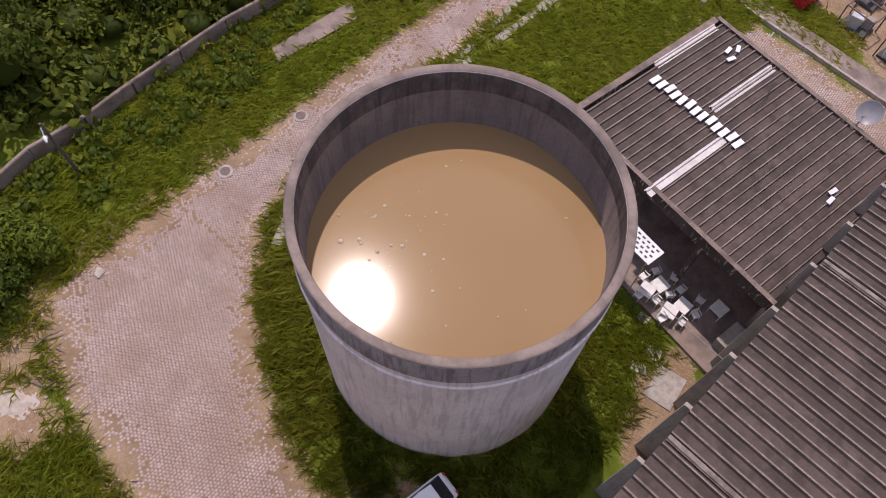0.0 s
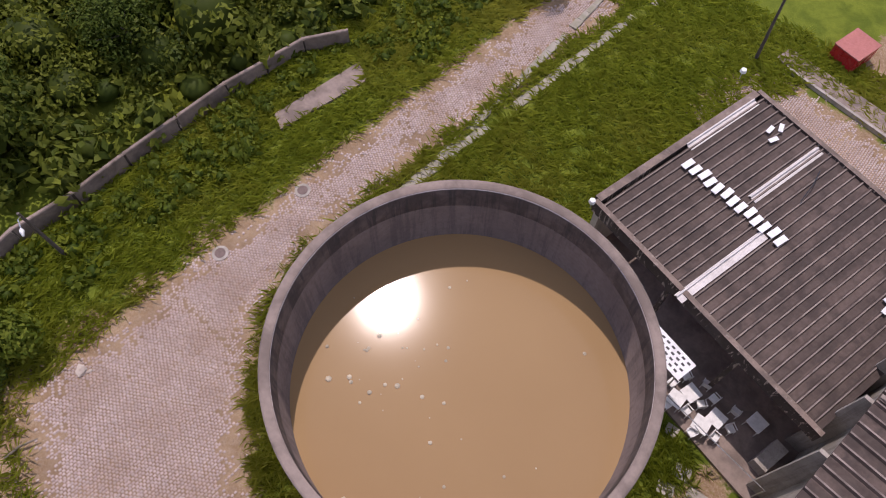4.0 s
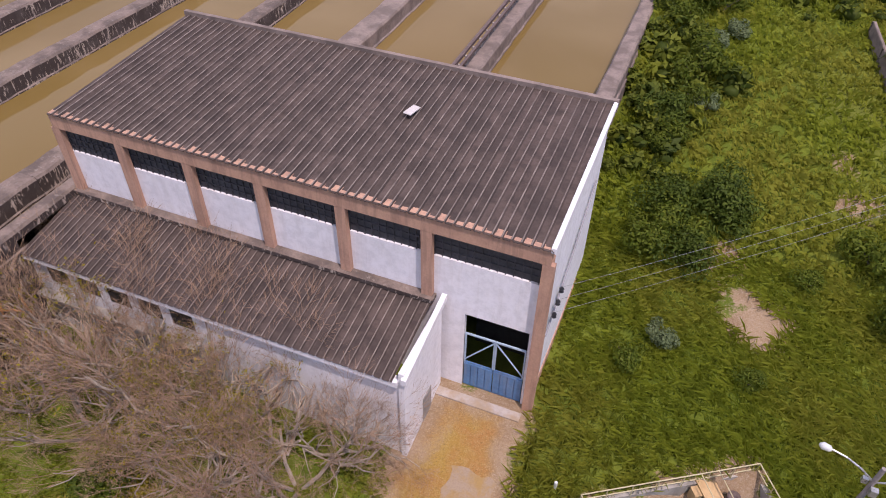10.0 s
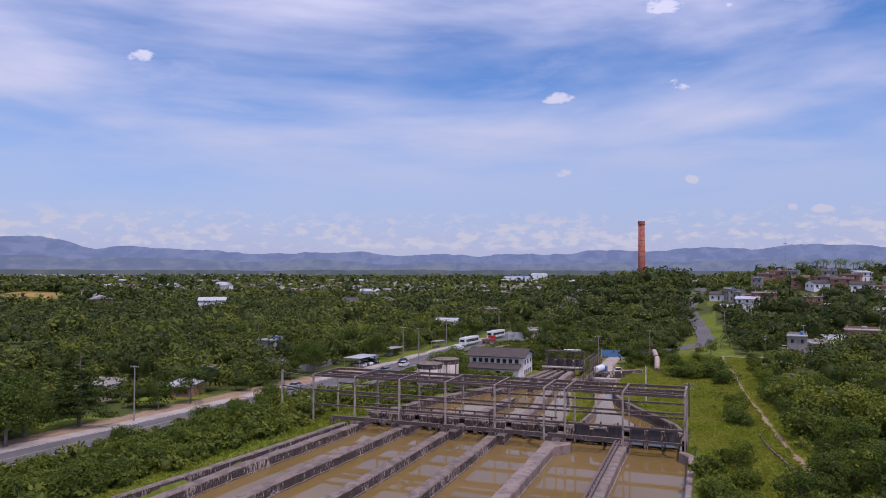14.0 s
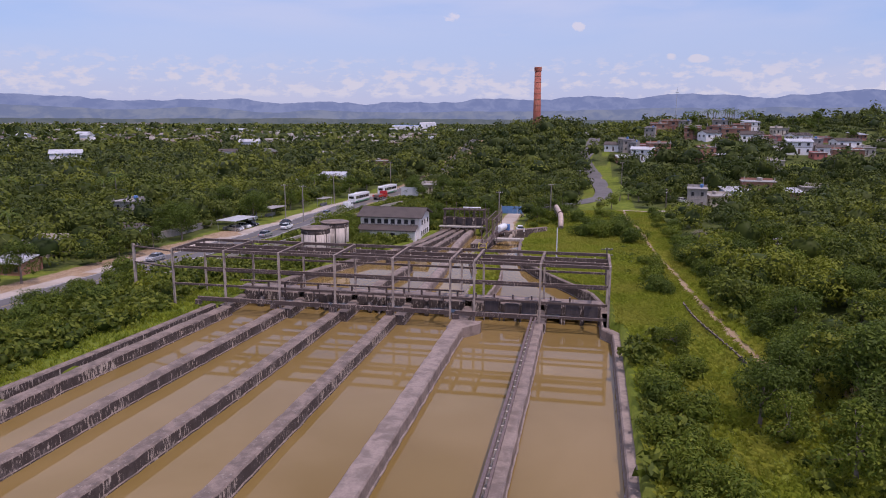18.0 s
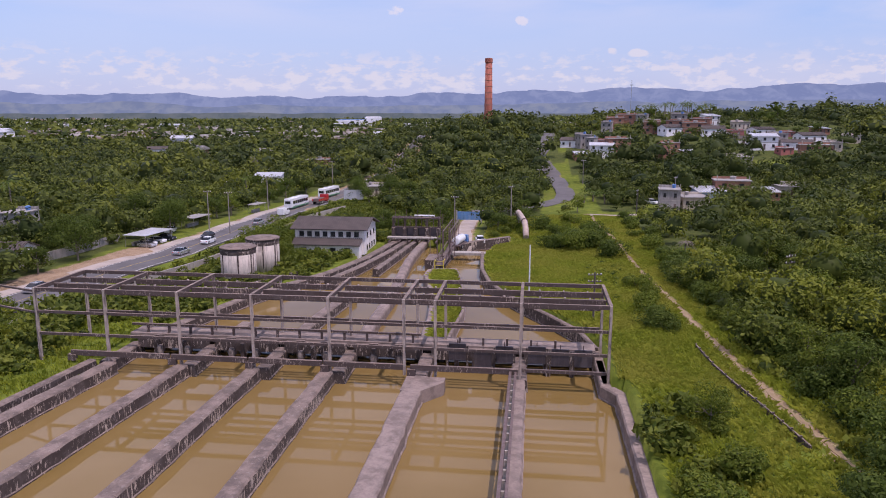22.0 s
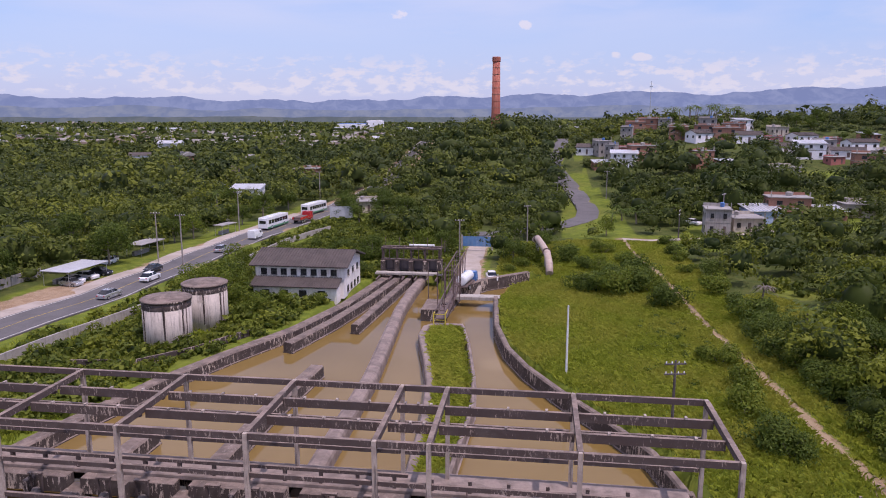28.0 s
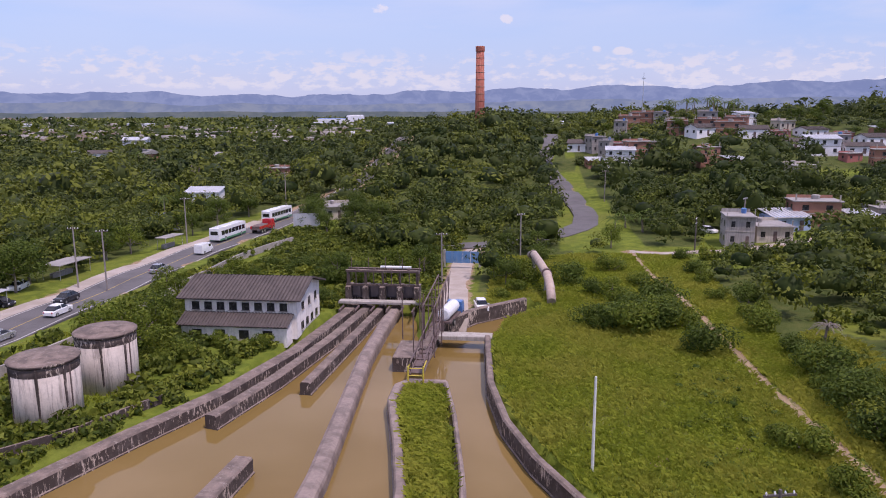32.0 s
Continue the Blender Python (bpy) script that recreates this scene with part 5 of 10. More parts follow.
door_1 = thing("door_1", "closed blue sheet steel gate with open braced top", "gate", 1.8, 18.3, G, kind="structure")
for s in (0, 1):
    x0, x1 = (0.06, 1.79) if s == 0 else (1.83, 3.55)
    leaf = part("gate_leaf", Form().slab(x0, x1, 18.28, 18.34, G + 0.08, G + 2.2), blue_gate, door_1)
    for k in range(4):
        xm = x0 + (x1 - x0) * (k + 0.5) / 4
        part("panel", Form().slab(xm - 0.19, xm + 0.19, 18.24, 18.279, G + 0.2, G + 2.05), blue_gate, leaf)
    for xx in (x0 + 0.03, x1 - 0.03):
        part("gate_stile", Form().slab(xx - 0.04, xx + 0.04, 18.26, 18.36, G + 2.2, G + 4.5), blue_pale, leaf)
    part("gate_rail", Form().slab(x0, x1, 18.26, 18.36, G + 4.5, G + 4.6), blue_pale, leaf)
    a, b = ((x0, G + 2.3), (x1, G + 4.45)) if s == 0 else ((x1, G + 2.3), (x0, G + 4.45))
    part("brace", Form().rod((a[0], 18.31, a[1]), (b[0], 18.31, b[1]), 0.045, n=6), blue_pale, leaf)

# ---- the annex ----
annex = thing("annex", "low white lean-to with a dark ribbed roof", "annex", -13, 15, 1.6)
AX0, AX1, AY0, AY1 = -26.0, -1.2, 13.1, 17.84
part("front_wall", Form().slab(AX0 + 0.3, AX1 - 0.3, AY0, AY0 + 0.25, 0.6, 8.0), white_wall, annex)
part("end_wall", Form().slab(AX1 - 0.3, AX1, AY0 - 0.15, AY1, 0.6, 8.75, 0.03), white_wall, annex)
part("end_wall", Form().slab(AX0, AX0 + 0.3, AY0 - 0.15, AY1, 0.6, 8.9, 0.03), white_wall, annex)
part("end_coping", Form().add([(AX1 - 0.1, AY0 - 0.3, 8.1), (AX1 + 0.18, AY0 - 0.3, 8.1), (AX1 + 0.18, AY1 + 0.3, 9.1), (AX1 - 0.1, AY1 + 0.3, 9.1),
     (AX1 - 0.1, AY0 - 0.3, 8.5), (AX1 + 0.18, AY0 - 0.3, 8.5), (AX1 + 0.18, AY1 + 0.3, 9.5), (AX1 - 0.1, AY1 + 0.3, 9.5)],
     [(0, 1, 2, 3), (4, 5, 6, 7), (0, 1, 5, 4), (1, 2, 6, 5), (2, 3, 7, 6), (3, 0, 4, 7)]), white_wall, annex)
part("eave_band", Form().slab(AX0, AX1 - 0.32, AY0 - 0.3, AY0 - 0.004, 7.7, 8.12, 0.03), white_wall, annex)
part("flashing", Form().slab(AX0 + 0.3, AX1 - 0.45, AY1 - 0.25, AY1 + 0.34, 9.05, 9.3), concrete_wall, annex, "dark mortar flashing")
sheet_roof(annex, AX0 + 0.3, AY0 - 0.35, 8.12, 0, AX1 - AX0 - 0.75, 5.0, 0.46, 0.09, 0.85)
for k in range(5):
    x = -24.4 + 2.2 * k
    part("window", Form().slab(x, x + 1.5, AY0 - 0.02, AY0 + 0.06, 6.1, 7.4), window_dark, annex)
    part("mullion", Form().slab(x + 1.55, x + 2.1, AY0 - 0.05, AY0 - 0.024, 5.6, 7.5), white_wall, annex)
part("ledge", Form().slab(AX0, -14.0, AY0 - 0.6, AY0 - 0.004, 4.9, 5.1), concrete_pale, annex)
part("orange_rail", Form().pipe([(-26.4, 12.4, 6.2), (-25.0, 11.2, 6.2), (-23.6, 10.6, 6.2), (-25.2, 10.0, 6.2), (-26.4, 11.0, 6.2)], 0.09), orange_rust, annex)
for x, y in ((-26.4, 12.4), (-25.0, 11.2), (-23.6, 10.6), (-25.2, 10.0)):
    part("orange_post", Form().rod((x, y, 1.0), (x, y, 6.2), 0.05, n=6), orange_rust, annex)
part("side_door", Form().slab(-1.19, -1.15, 15.2, 16.3, 1.6, 3.9), plaster_grey, annex)

# ---- the pipe pit ----
PA, PL, PW, PT = (8.3, 13.65), 9.95, 4.2, 33.0
pit_base = pose(PA[0], PA[1], 0, 0, 0, PT)


def in_pit(u, w, z):
    return tuple(pit_base @ Vector((u, -w, z)))


def pit_box(form, u0, u1, w0, w1, z0, z1):
    c = in_pit((u0 + u1) / 2, (w0 + w1) / 2, z0)
    return form.box(c[0], c[1], z0, u1 - u0, w1 - w0, z1 - z0, PT)


PZ = 1.85
pit = thing("pipe_pit", "sunken concrete chamber with pale steel railings", "pit", *in_pit(5, 2, 0)[:2], 0)
for u0, u1, w0, w1 in ((-0.25, PL + 0.25, -0.25, 0), (-0.25, PL + 0.25, PW, PW + 0.25), (-0.25, 0, 0, PW), (PL, PL + 0.25, 0, PW)):
    part("wall", pit_box(Form(), u0, u1, w0, w1, -0.6, PZ), concrete_pale, pit)
part("floor", pit_box(Form(), 0, PL, 0, PW, -0.6, -0.1), concrete_top, pit)
part("sump_wall", pit_box(Form(), 7.0, 7.2, 0, PW, -0.4, 1.6), concrete_wall, pit)
part("deck", pit_box(Form(), 6.6, 7.6, -0.3, PW + 0.2, PZ, PZ + 0.12), deck_ochre, pit, "ochre chequer plate footbridge")
part("deck", pit_box(Form(), 6.4, 8.2, PW - 0.7, PW + 0.5, PZ + 0.13, PZ + 0.2), deck_ochre, pit, "ochre chequer plate footbridge")
part("stair", pit_box(Form(), 6.2, 6.6, 0.1, 0.7, 0.6, PZ), deck_ochre, pit)
posts = [(k * PL / 7, 0) for k in range(8)] + [(k * PL / 7, PW) for k in range(8)] + [(0, 1.4), (0, 2.8), (PL, 1.4), (PL, 2.8)]
for u, w in posts:
    a, b = in_pit(u, w, PZ), in_pit(u, w, PZ + 1.0)
    part("rail_post", Form().rod(a, b, 0.035, n=6), steel_rail, pit)
for z in (PZ + 0.5, PZ + 1.0):
    for p, q in (((0, 0), (PL, 0)), ((0, PW), (PL, PW)), ((0, 0), (0, PW)), ((PL, 0), (PL, PW))):
        part("rail_bar", Form().rod(in_pit(*p, z), in_pit(*q, z), 0.035, n=6), steel_rail, pit)
for u in (6.6, 7.6):
    part("rail_bar", Form().rod(in_pit(u, 0, PZ + 1), in_pit(u, PW, PZ + 1), 0.03, n=6), steel_rail, pit)
for k, w in enumerate((1.2, 2.95)):
    pipe = thing("pit_pipe", "turquoise water main with a blue grey coupling in the pit", "pipe", *in_pit(3, w, 0.8), group="pipes in the pit")
    part("main", Form().pipe([in_pit(1.7, w, 0.75), in_pit(4, w, 0.75), in_pit(7.0, w, 0.75)], 0.46, 20), turquoise, pipe, smooth=True)
    part("coupling", Form().pipe([in_pit(0.15, w, 0.75), in_pit(1.7, w, 0.75)], 0.38, 20), pipe_blue, pipe, smooth=True)
    for u in (0.6, 1.1, 1.65):
        part("flange", Form().pipe([in_pit(u, w, 0.75), in_pit(u + 0.09, w, 0.75)], 0.54, 20), pipe_blue, pipe)
    for u in (2.6, 4.4):
        part("hand_mark", Form().pipe([in_pit(u + 0.28 * math.cos(a), w + 0.28 * math.sin(a), 0.75 + math.sqrt(max(0.46 ** 2 - (0.28 * math.sin(a)) ** 2, 0)) + 0.01) for a in np.linspace(0, 6.28, 15)], 0.022, 5), black_rubber, pipe)
    part("branch", Form().pipe([in_pit(1.0, w - 0.3, 0.9), in_pit(1.0, w - 0.8, 1.1)], 0.22, 12), steel_rust, pipe)
for u, w in ((8.4, 0.9), (8.7, 2.0), (8.2, 3.1)):
    v = thing("pit_valve", "grey cast iron valve at the bottom of the pit", "valve", *in_pit(u, w, 0), group="valves in the pit")
    c = in_pit(u, w, 0)
    part("body", Form().lathe(c[0], c[1], [(0.25, 0.0), (0.42, 0.3), (0.42, 0.8), (0.2, 1.0), (0.1, 1.5)], 12), steel_grey, v, smooth=True)
    part("handwheel", Form().lathe(c[0], c[1], [(0.3, 1.5), (0.36, 1.53), (0.3, 1.56)], 14), steel_rust, v)
    part("bonnet", Form().lathe(c[0] + 0.4, c[1] - 0.2, [(0.2, 0.2), (0.3, 0.5), (0.2, 0.8)], 10), galvanised, v, smooth=True)

# ---- street lamps and posts ----
lx, ly = 19.3, 14.95
lg = float(ground(lx, ly))
lamp = thing("street_lamp", "concrete lamp post with two curved arms", "street lamp", lx, ly, lg)
part("post", Form().rod((lx, ly, lg - 0.3), (lx + 0.25, ly + 0.15, lg + 8.6), 0.17, 0.10, 10), pole_concrete, lamp)
part("footing", Form().lathe(lx, ly, [(0.42, lg - 0.2), (0.38, lg + 0.1), (0.2, lg + 0.14)], 10), concrete_pale, lamp)
for s in (-1, 1):
    top = Vector((lx + 0.23, ly + 0.1, lg + 7.6))
    d = Vector((0.95, -0.12, 0)) * s if s > 0 else Vector((-0.92, 0.2, 0))
    arm = part("arm", Form().pipe([top, top + d * 0.7 + Vector((0, 0, 0.45)), top + d * 1.4 + Vector((0, 0, 0.7)), top + d * 2.1 + Vector((0, 0, 0.75))], 0.045, 8), galvanised, lamp)
    e = top + d * 2.3 + Vector((0, 0, 0.72))
    part("lamp_head", Form().pipe([e - d * 0.25, e - d * 0.15, e + d * 0.15, e + d * 0.3], 0.15, 10, [0.07, 0.15, 0.17, 0.06]), lamp_white, arm, smooth=True)
part("ballast_box", Form().box(lx + 0.35, ly - 0.1, lg + 7.0, 0.3, 0.25, 0.4), galvanised, lamp)
part("ballast_box", Form().box(lx - 0.02, ly + 0.3, lg + 7.2, 0.25, 0.2, 0.3), galvanised, lamp)


def lone_lamp(x, y, h, lean, arm_way, label):
    g = float(ground(x, y))
    t = thing("street_lamp", label, "street lamp", x, y, g)
    top = Vector((x + lean[0], y + lean[1], g + h))
    part("post", Form().rod((x, y, g - 0.2), top, 0.13, 0.08, 8), pole_wood, t)
    e = top + Vector((*arm_way, 0.3))
    part("arm", Form().pipe([top - Vector((0, 0, 0.3)), (top + e) / 2 + Vector((0, 0, 0.15)), e], 0.035, 6), galvanised, t)
    part("lamp_head", Form().pipe([e, e + Vector((*arm_way, 0)) * 0.12, e + Vector((*arm_way, 0)) * 0.4], 0.13, 8, [0.06, 0.14, 0.06]), lamp_white, t, smooth=True)


lone_lamp(27.6, 13.6, 5.6, (1.4, 1.6), (0.9, 0.1), "leaning wooden lamp post by the compound wall")
lone_lamp(33.6, -5.2, 6.0, (-0.6, 0.2), (-1.2, 0.4), "wooden lamp post with a white lamp over the grass")
lone_lamp(10.7, -47.4, 6.5, (0.2, 0.3), (0.5, 0.8), "dark lamp post beside a concrete slab")
for x, y, z in ((9.6, -39.3, 4.5), (10.9, -26.0, 4.4)):
    t = thing("flood_lamp", "small white flood lamp on the roof corner", "lamp", x, y, z - 0.4, group="flood lamps on the workshop")
    part("bracket", Form().rod((x, y, z - 0.5), (x, y, z), 0.03, n=6), galvanised, t)
    part("lamp_head", Form().lathe(x, y, [(0.06, z), (0.2, z + 0.1), (0.16, z + 0.3)], 10), lamp_white, t)
g = float(ground(6.9, 14.1))
single("marker_post", Form().lathe(6.9, 14.1, [(0.09, g - 0.1), (0.09, g + 0.7), (0.05, g + 0.75)], 8), white_plastic, "short white marker post in the grass", "post")

# ---- compound wall ----
comp = thing("compound_wall", "long dark mouldy compound wall with gaps", "wall", 30, 10, 0, kind="structure")
WALL_LINE = [(20.5, 60), (24.0, 46.0), (28.6, 33.0), (29.8, 25.7), (30.4, 18.6), (31.1, 12.8), (32.4, 8.0), (34.6, 2.0), (36.4, -4.0), (36.5, -11.9), (36.2, -20.0), (35.2, -26.3), (33.4, -29.0)]
for (ax, ay), (bx, by) in steps(WALL_LINE, 3.4):
    if 47 < ay < 52 or -1 < ay < 2.5 and bx > 34.4:
        continue
    za, zb = float(ground(ax, ay)), float(ground(bx, by))
    part("wall_panel", Form().run([(ax, ay, za), (bx, by, zb)], [(-0.14, -0.4), (0.14, -0.4), (0.14, 1.35), (0.09, 1.42), (-0.09, 1.42), (-0.14, 1.35)]), concrete_top, comp)
    part("wall_post", Form().box(ax, ay, za - 0.3, 0.3, 0.3, 1.66, 20), concrete_wall, comp)
slab_ = Form().prism([(30.0, -27.3), (31.6, -28.2), (32.6, -21.0), (31.3, -20.4)], -2.1, -1.62)
single("concrete_slab", slab_, concrete_top, "broken pale concrete slab lying in tall grass", "slab")
for x, y in ((26.7, -18.1), (27.1, -11.6)):
    g = float(ground(x, y))
    m = thing("manhole", "round iron manhole with a pale collar in setts", "manhole", x, y, g, "manholes in the yard")
    part("collar", Form().lathe(x, y, [(0.55, g - 0.1), (0.52, g + 0.075), (0.36, g + 0.085)], 18), concrete_pale, m)
    part("lid", Form().lathe(x, y, [(0.35, g), (0.34, g + 0.1)], 18), steel_rust, m)

# kerb and gutter along the yard
kerb = thing("kerb", "broken mossy stone kerb beside the setts", "kerb", 22, -24, -2, kind="structure")
KERB = [(21.3, -20.5), (21.9, -27.0), (22.0, -34.0), (22.4, -44.0), (24.0, -58.0)]
kr = random.Random(3)
for (ax, ay), (bx, by) in steps(KERB, 1.0):
    if kr.random() < 0.18:
        continue
    za, zb = float(ground(ax, ay)), float(ground(bx, by))
    w = kr.uniform(0.16, 0.3)
    part("kerb_stone", Form().run([(ax, ay, za), (bx * 0.97 + ax * 0.03, by * 0.97 + ay * 0.03, zb)], [(-w, -0.2), (w, -0.2), (w, 0.12), (w - 0.05, 0.16), (-w, 0.15)]), kerb_stone, kerb)

# ---- workshop beside the tank ----
shop = thing("workshop", "low workshop under a dark ribbed fibre cement roof", "workshop", 3, -31, -1.8)
SA = math.degrees(math.atan2(3.25, -15.15)) - 180
shop_base = pose(-4.35, -23.1, 0, 0, 0, SA)


def in_shop(u, w, z=0.0):
    """u runs along the front from its west end, w back from the tank."""
    return tuple(shop_base @ Vector((u, -w, z)))


def shop_box(form, u0, u1, w0, w1, z0, z1, cut=0.0):
    c = in_shop((u0 + u1) / 2, (w0 + w1) / 2)
    return form.box(c[0], c[1], z0, u1 - u0, w1 - w0, z1 - z0, SA, cut)


SW, SD, SZ = 15.5, 13.2, 3.85
part("front_beam", shop_box(Form(), -0.1, SW + 0.15, 0.0, 0.3, SZ - 0.7, SZ + 0.22), concrete_wall, shop)
part("back_beam", shop_box(Form(), -0.1, SW + 0.15, SD - 0.3, SD, SZ - 0.7, SZ + 0.3), concrete_wall, shop)
part("side_beam", shop_box(Form(), SW - 0.1, SW + 0.35, 0.3, SD - 0.3, SZ - 0.6, SZ + 0.25), concrete_wall, shop)
part("end_wall", shop_box(Form(), SW - 0.3, SW + 0.1, 0.3, SD - 0.3, -2.2, SZ - 0.6), plaster_cream, shop)
part("back_wall", shop_box(Form(), 0, SW - 0.3, SD - 0.28, SD - 0.05, -2.2, SZ - 0.7), plaster_cream, shop)
part("inner_wall", shop_box(Form(), 0, SW - 0.3, 3.6, 3.8, -2.2, SZ - 0.7), brick_bare, shop)
part("floor", shop_box(Form(), -1.0, SW, -2.6, 3.6, -2.2, -1.55), concrete_top, shop)
for u in (4.6, 9.5):
    part("post", shop_box(Form(), u, u + 0.25, 0.02, 0.27, -1.6, SZ - 0.7), concrete_wall, shop)
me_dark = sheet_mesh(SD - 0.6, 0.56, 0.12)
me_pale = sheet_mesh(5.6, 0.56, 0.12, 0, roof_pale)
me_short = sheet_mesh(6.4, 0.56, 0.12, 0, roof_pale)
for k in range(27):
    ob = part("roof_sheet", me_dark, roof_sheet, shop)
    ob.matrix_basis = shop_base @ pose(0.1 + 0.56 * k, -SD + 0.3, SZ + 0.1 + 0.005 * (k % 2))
for me, u, w in ((me_short, 8.5, 6.0), (me_pale, 10.4, 12.7), (me_pale, 14.95, 12.4)):
    ob = part("patch_sheet", me, roof_pale, shop, "newer pale grey roof sheet")
    ob.matrix_basis = shop_base @ pose(u, -w, SZ + 0.16)
for k in range(13):
    u = 8.0 + 0.53 * k
    c = in_shop(u, 6.35 - 0.07 * (u - 8) + (0.1 if k % 3 == 1 else -0.05))
    tile = Form().box(c[0], c[1], SZ + 0.29, 0.36, 0.8, 0.05, SA + (k * 37 % 9) - 4)
    part("clear_tile", tile, roof_clear, shop, "small white translucent tile")
for u, w, a in ((13.3, 11.4, 10), (12.7, 11.0, -14), (13.0, 12.0, 30), (2.2, 7.6, 5), (2.5, 8.2, -8)):
    c = in_shop(u, w)
    part("loose_tile", Form().box(c[0], c[1], SZ + 0.28, 0.26, 0.6, 0.05, SA + a), roof_clear, shop)
a, b, c = in_shop(9.0, 9.0, SZ + 0.4), in_shop(9.3, 10.3, SZ + 0.45), in_shop(9.7, 11.4, SZ + 0.4)
part("cable", Form().pipe([a, b, c], 0.03, 5), black_rubber, shop)
awn = thing("mesh_awning", "white perforated sheet awning beside the tank", "awning", *in_shop(7, -1, 0))
cc = in_shop(7.6, -2.15)
part("sheet", Form().box(cc[0], cc[1], 2.6, 3.6, 1.3, 0.05, SA), roof_clear, awn)
for i in range(9):
    for j in range(4):
        p = in_shop(6.1 + 0.36 * i + (0.15 if j % 2 else 0), -1.74 - 0.27 * j)
        part("slot", Form().box(p[0], p[1], 2.652, 0.2, 0.12, 0.008, SA), vent_block, awn)
for u, w in ((6.0, -2.7), (9.2, -2.7)):
    p = in_shop(u, w)
    part("post", Form().rod((p[0], p[1], -1.9), (p[0], p[1], 2.6), 0.04, n=6), galvanised, awn)
part("edge_rope", Form().rod(in_shop(6.0, -2.75, 0.2), in_shop(-0.7, -2.2, 0.2), 0.03, n=5), galvanised, awn)
part("edge_post", Form().rod(in_shop(-0.7, -2.2, -1.8), in_shop(-0.7, -2.2, 0.2), 0.04, n=6), galvanised, awn)


def plastic_table():
    t = thing("plastic_table", "white plastic garden table on the shaded terrace", "table", group="tables on the terrace")
    part("tabletop", Form().box(0, 0, 0.70, 0.9, 0.9, 0.04, 0, 0.015), white_plastic, t)
    for x in (-0.38, 0.38):
        for y in (-0.38, 0.38):
            part("leg", Form().rod((x * 1.05, y * 1.05, 0), (x, y, 0.70), 0.03, n=6), white_plastic, t)
    return t


def plastic_chair():
    t = thing("plastic_chair", "white plastic armchair pushed to a table", "chair", group="chairs on the terrace")
    part("seat", Form().box(0, 0, 0.42, 0.46, 0.44, 0.04, 0, 0.015), white_plastic, t)
    part("backrest", Form().box(0, 0.23, 0.44, 0.46, 0.04, 0.42, 0, 0.015), white_plastic, t)
    for s in (-1, 1):
        part("armrest", Form().box(0.24 * s, 0.02, 0.64, 0.05, 0.42, 0.03), white_plastic, t)
        for y in (-0.2, 0.2):
            part("leg", Form().rod((0.21 * s, y * 1.1, 0), (0.2 * s, y, 0.43), 0.022, n=6), white_plastic, t)
    return t


TABLES = [(5.3, -2.0, 12), (5.05, -1.1, -4), (3.5, -1.9, 16), (3.25, -1.0, 5), (1.8, 0.6, 0)]
spots(plastic_table(), [pose(*in_shop(u, w)[:2], -1.55, 0, 0, SA + a) for u, w, a in TABLES])
SEATS = [(6.1, -1.4, 90), (5.4, -2.5, 180), (4.5, -1.9, -90), (4.3, -1.0, 60), (3.5, -2.5, 170), (2.6, -1.7, -80), (2.4, -0.7, 250), (4.1, -0.2, 90), (5.9, -0.5, 70), (2.9, 0.25, 10), (4.9, 0.1, 20)]
spots(plastic_chair(), [pose(*in_shop(u, w)[:2], -1.55, 0, 0, SA + a) for u, w, a in SEATS])
p = in_shop(0.2, -0.2)
freezer = thing("chest_freezer", "low grey cabinet against the wall", "cabinet", p[0], p[1], -1.55)
part("body", Form().box(p[0], p[1], -1.55, 0.8, 1.8, 0.85, SA, 0.02), plaster_grey, freezer)
part("lid", Form().box(p[0], p[1], -0.70, 0.82, 1.82, 0.06, SA, 0.02), concrete_pale, freezer)

# dish on the roof
dx, dy = -2.6, -37.3
dish = thing("satellite_dish", "grey satellite dish on the workshop roof edge", "dish", dx, dy, 4.0)
part("mast", Form().rod((dx, dy, 3.7), (dx, dy, 4.6), 0.04, n=8), galvanised, dish)
me = Form().lathe(0, 0, [(0.02, 0.0), (0.25, 0.03), (0.5, 0.11), (0.72, 0.22), (0.74, 0.23), (0.5, 0.09), (0.25, 0.01), (0.02, -0.02)], 28).mesh("bowl", True)
me.materials.append(steel_grey)
ob = part("bowl", me, steel_grey, dish)
ob.matrix_basis = pose(dx - 0.15, dy - 0.3, 4.85, -46, 0, -8)
part("feed_arm", Form().pipe([(dx, dy, 4.55), (dx + 0.1, dy + 0.35, 4.9), (dx - 0.05, dy + 0.55, 5.2)], 0.02, 6), steel_rust, dish)

# ---- the long shed ----
shed = thing("long_shed", "long shed under a dark ribbed roof with concrete fins", "shed", -15, -22, -1.8)
HA = math.degrees(math.atan2(17.45, 1.78))
shed_base = pose(-3.3, -9.0, 0, 0, 0, HA - 90)


def in_shed(u, w, z=0.0):
    """u runs back along the eave from its north end, w inward from the eave."""
    return tuple(shed_base @ Vector((-w, -u, z)))


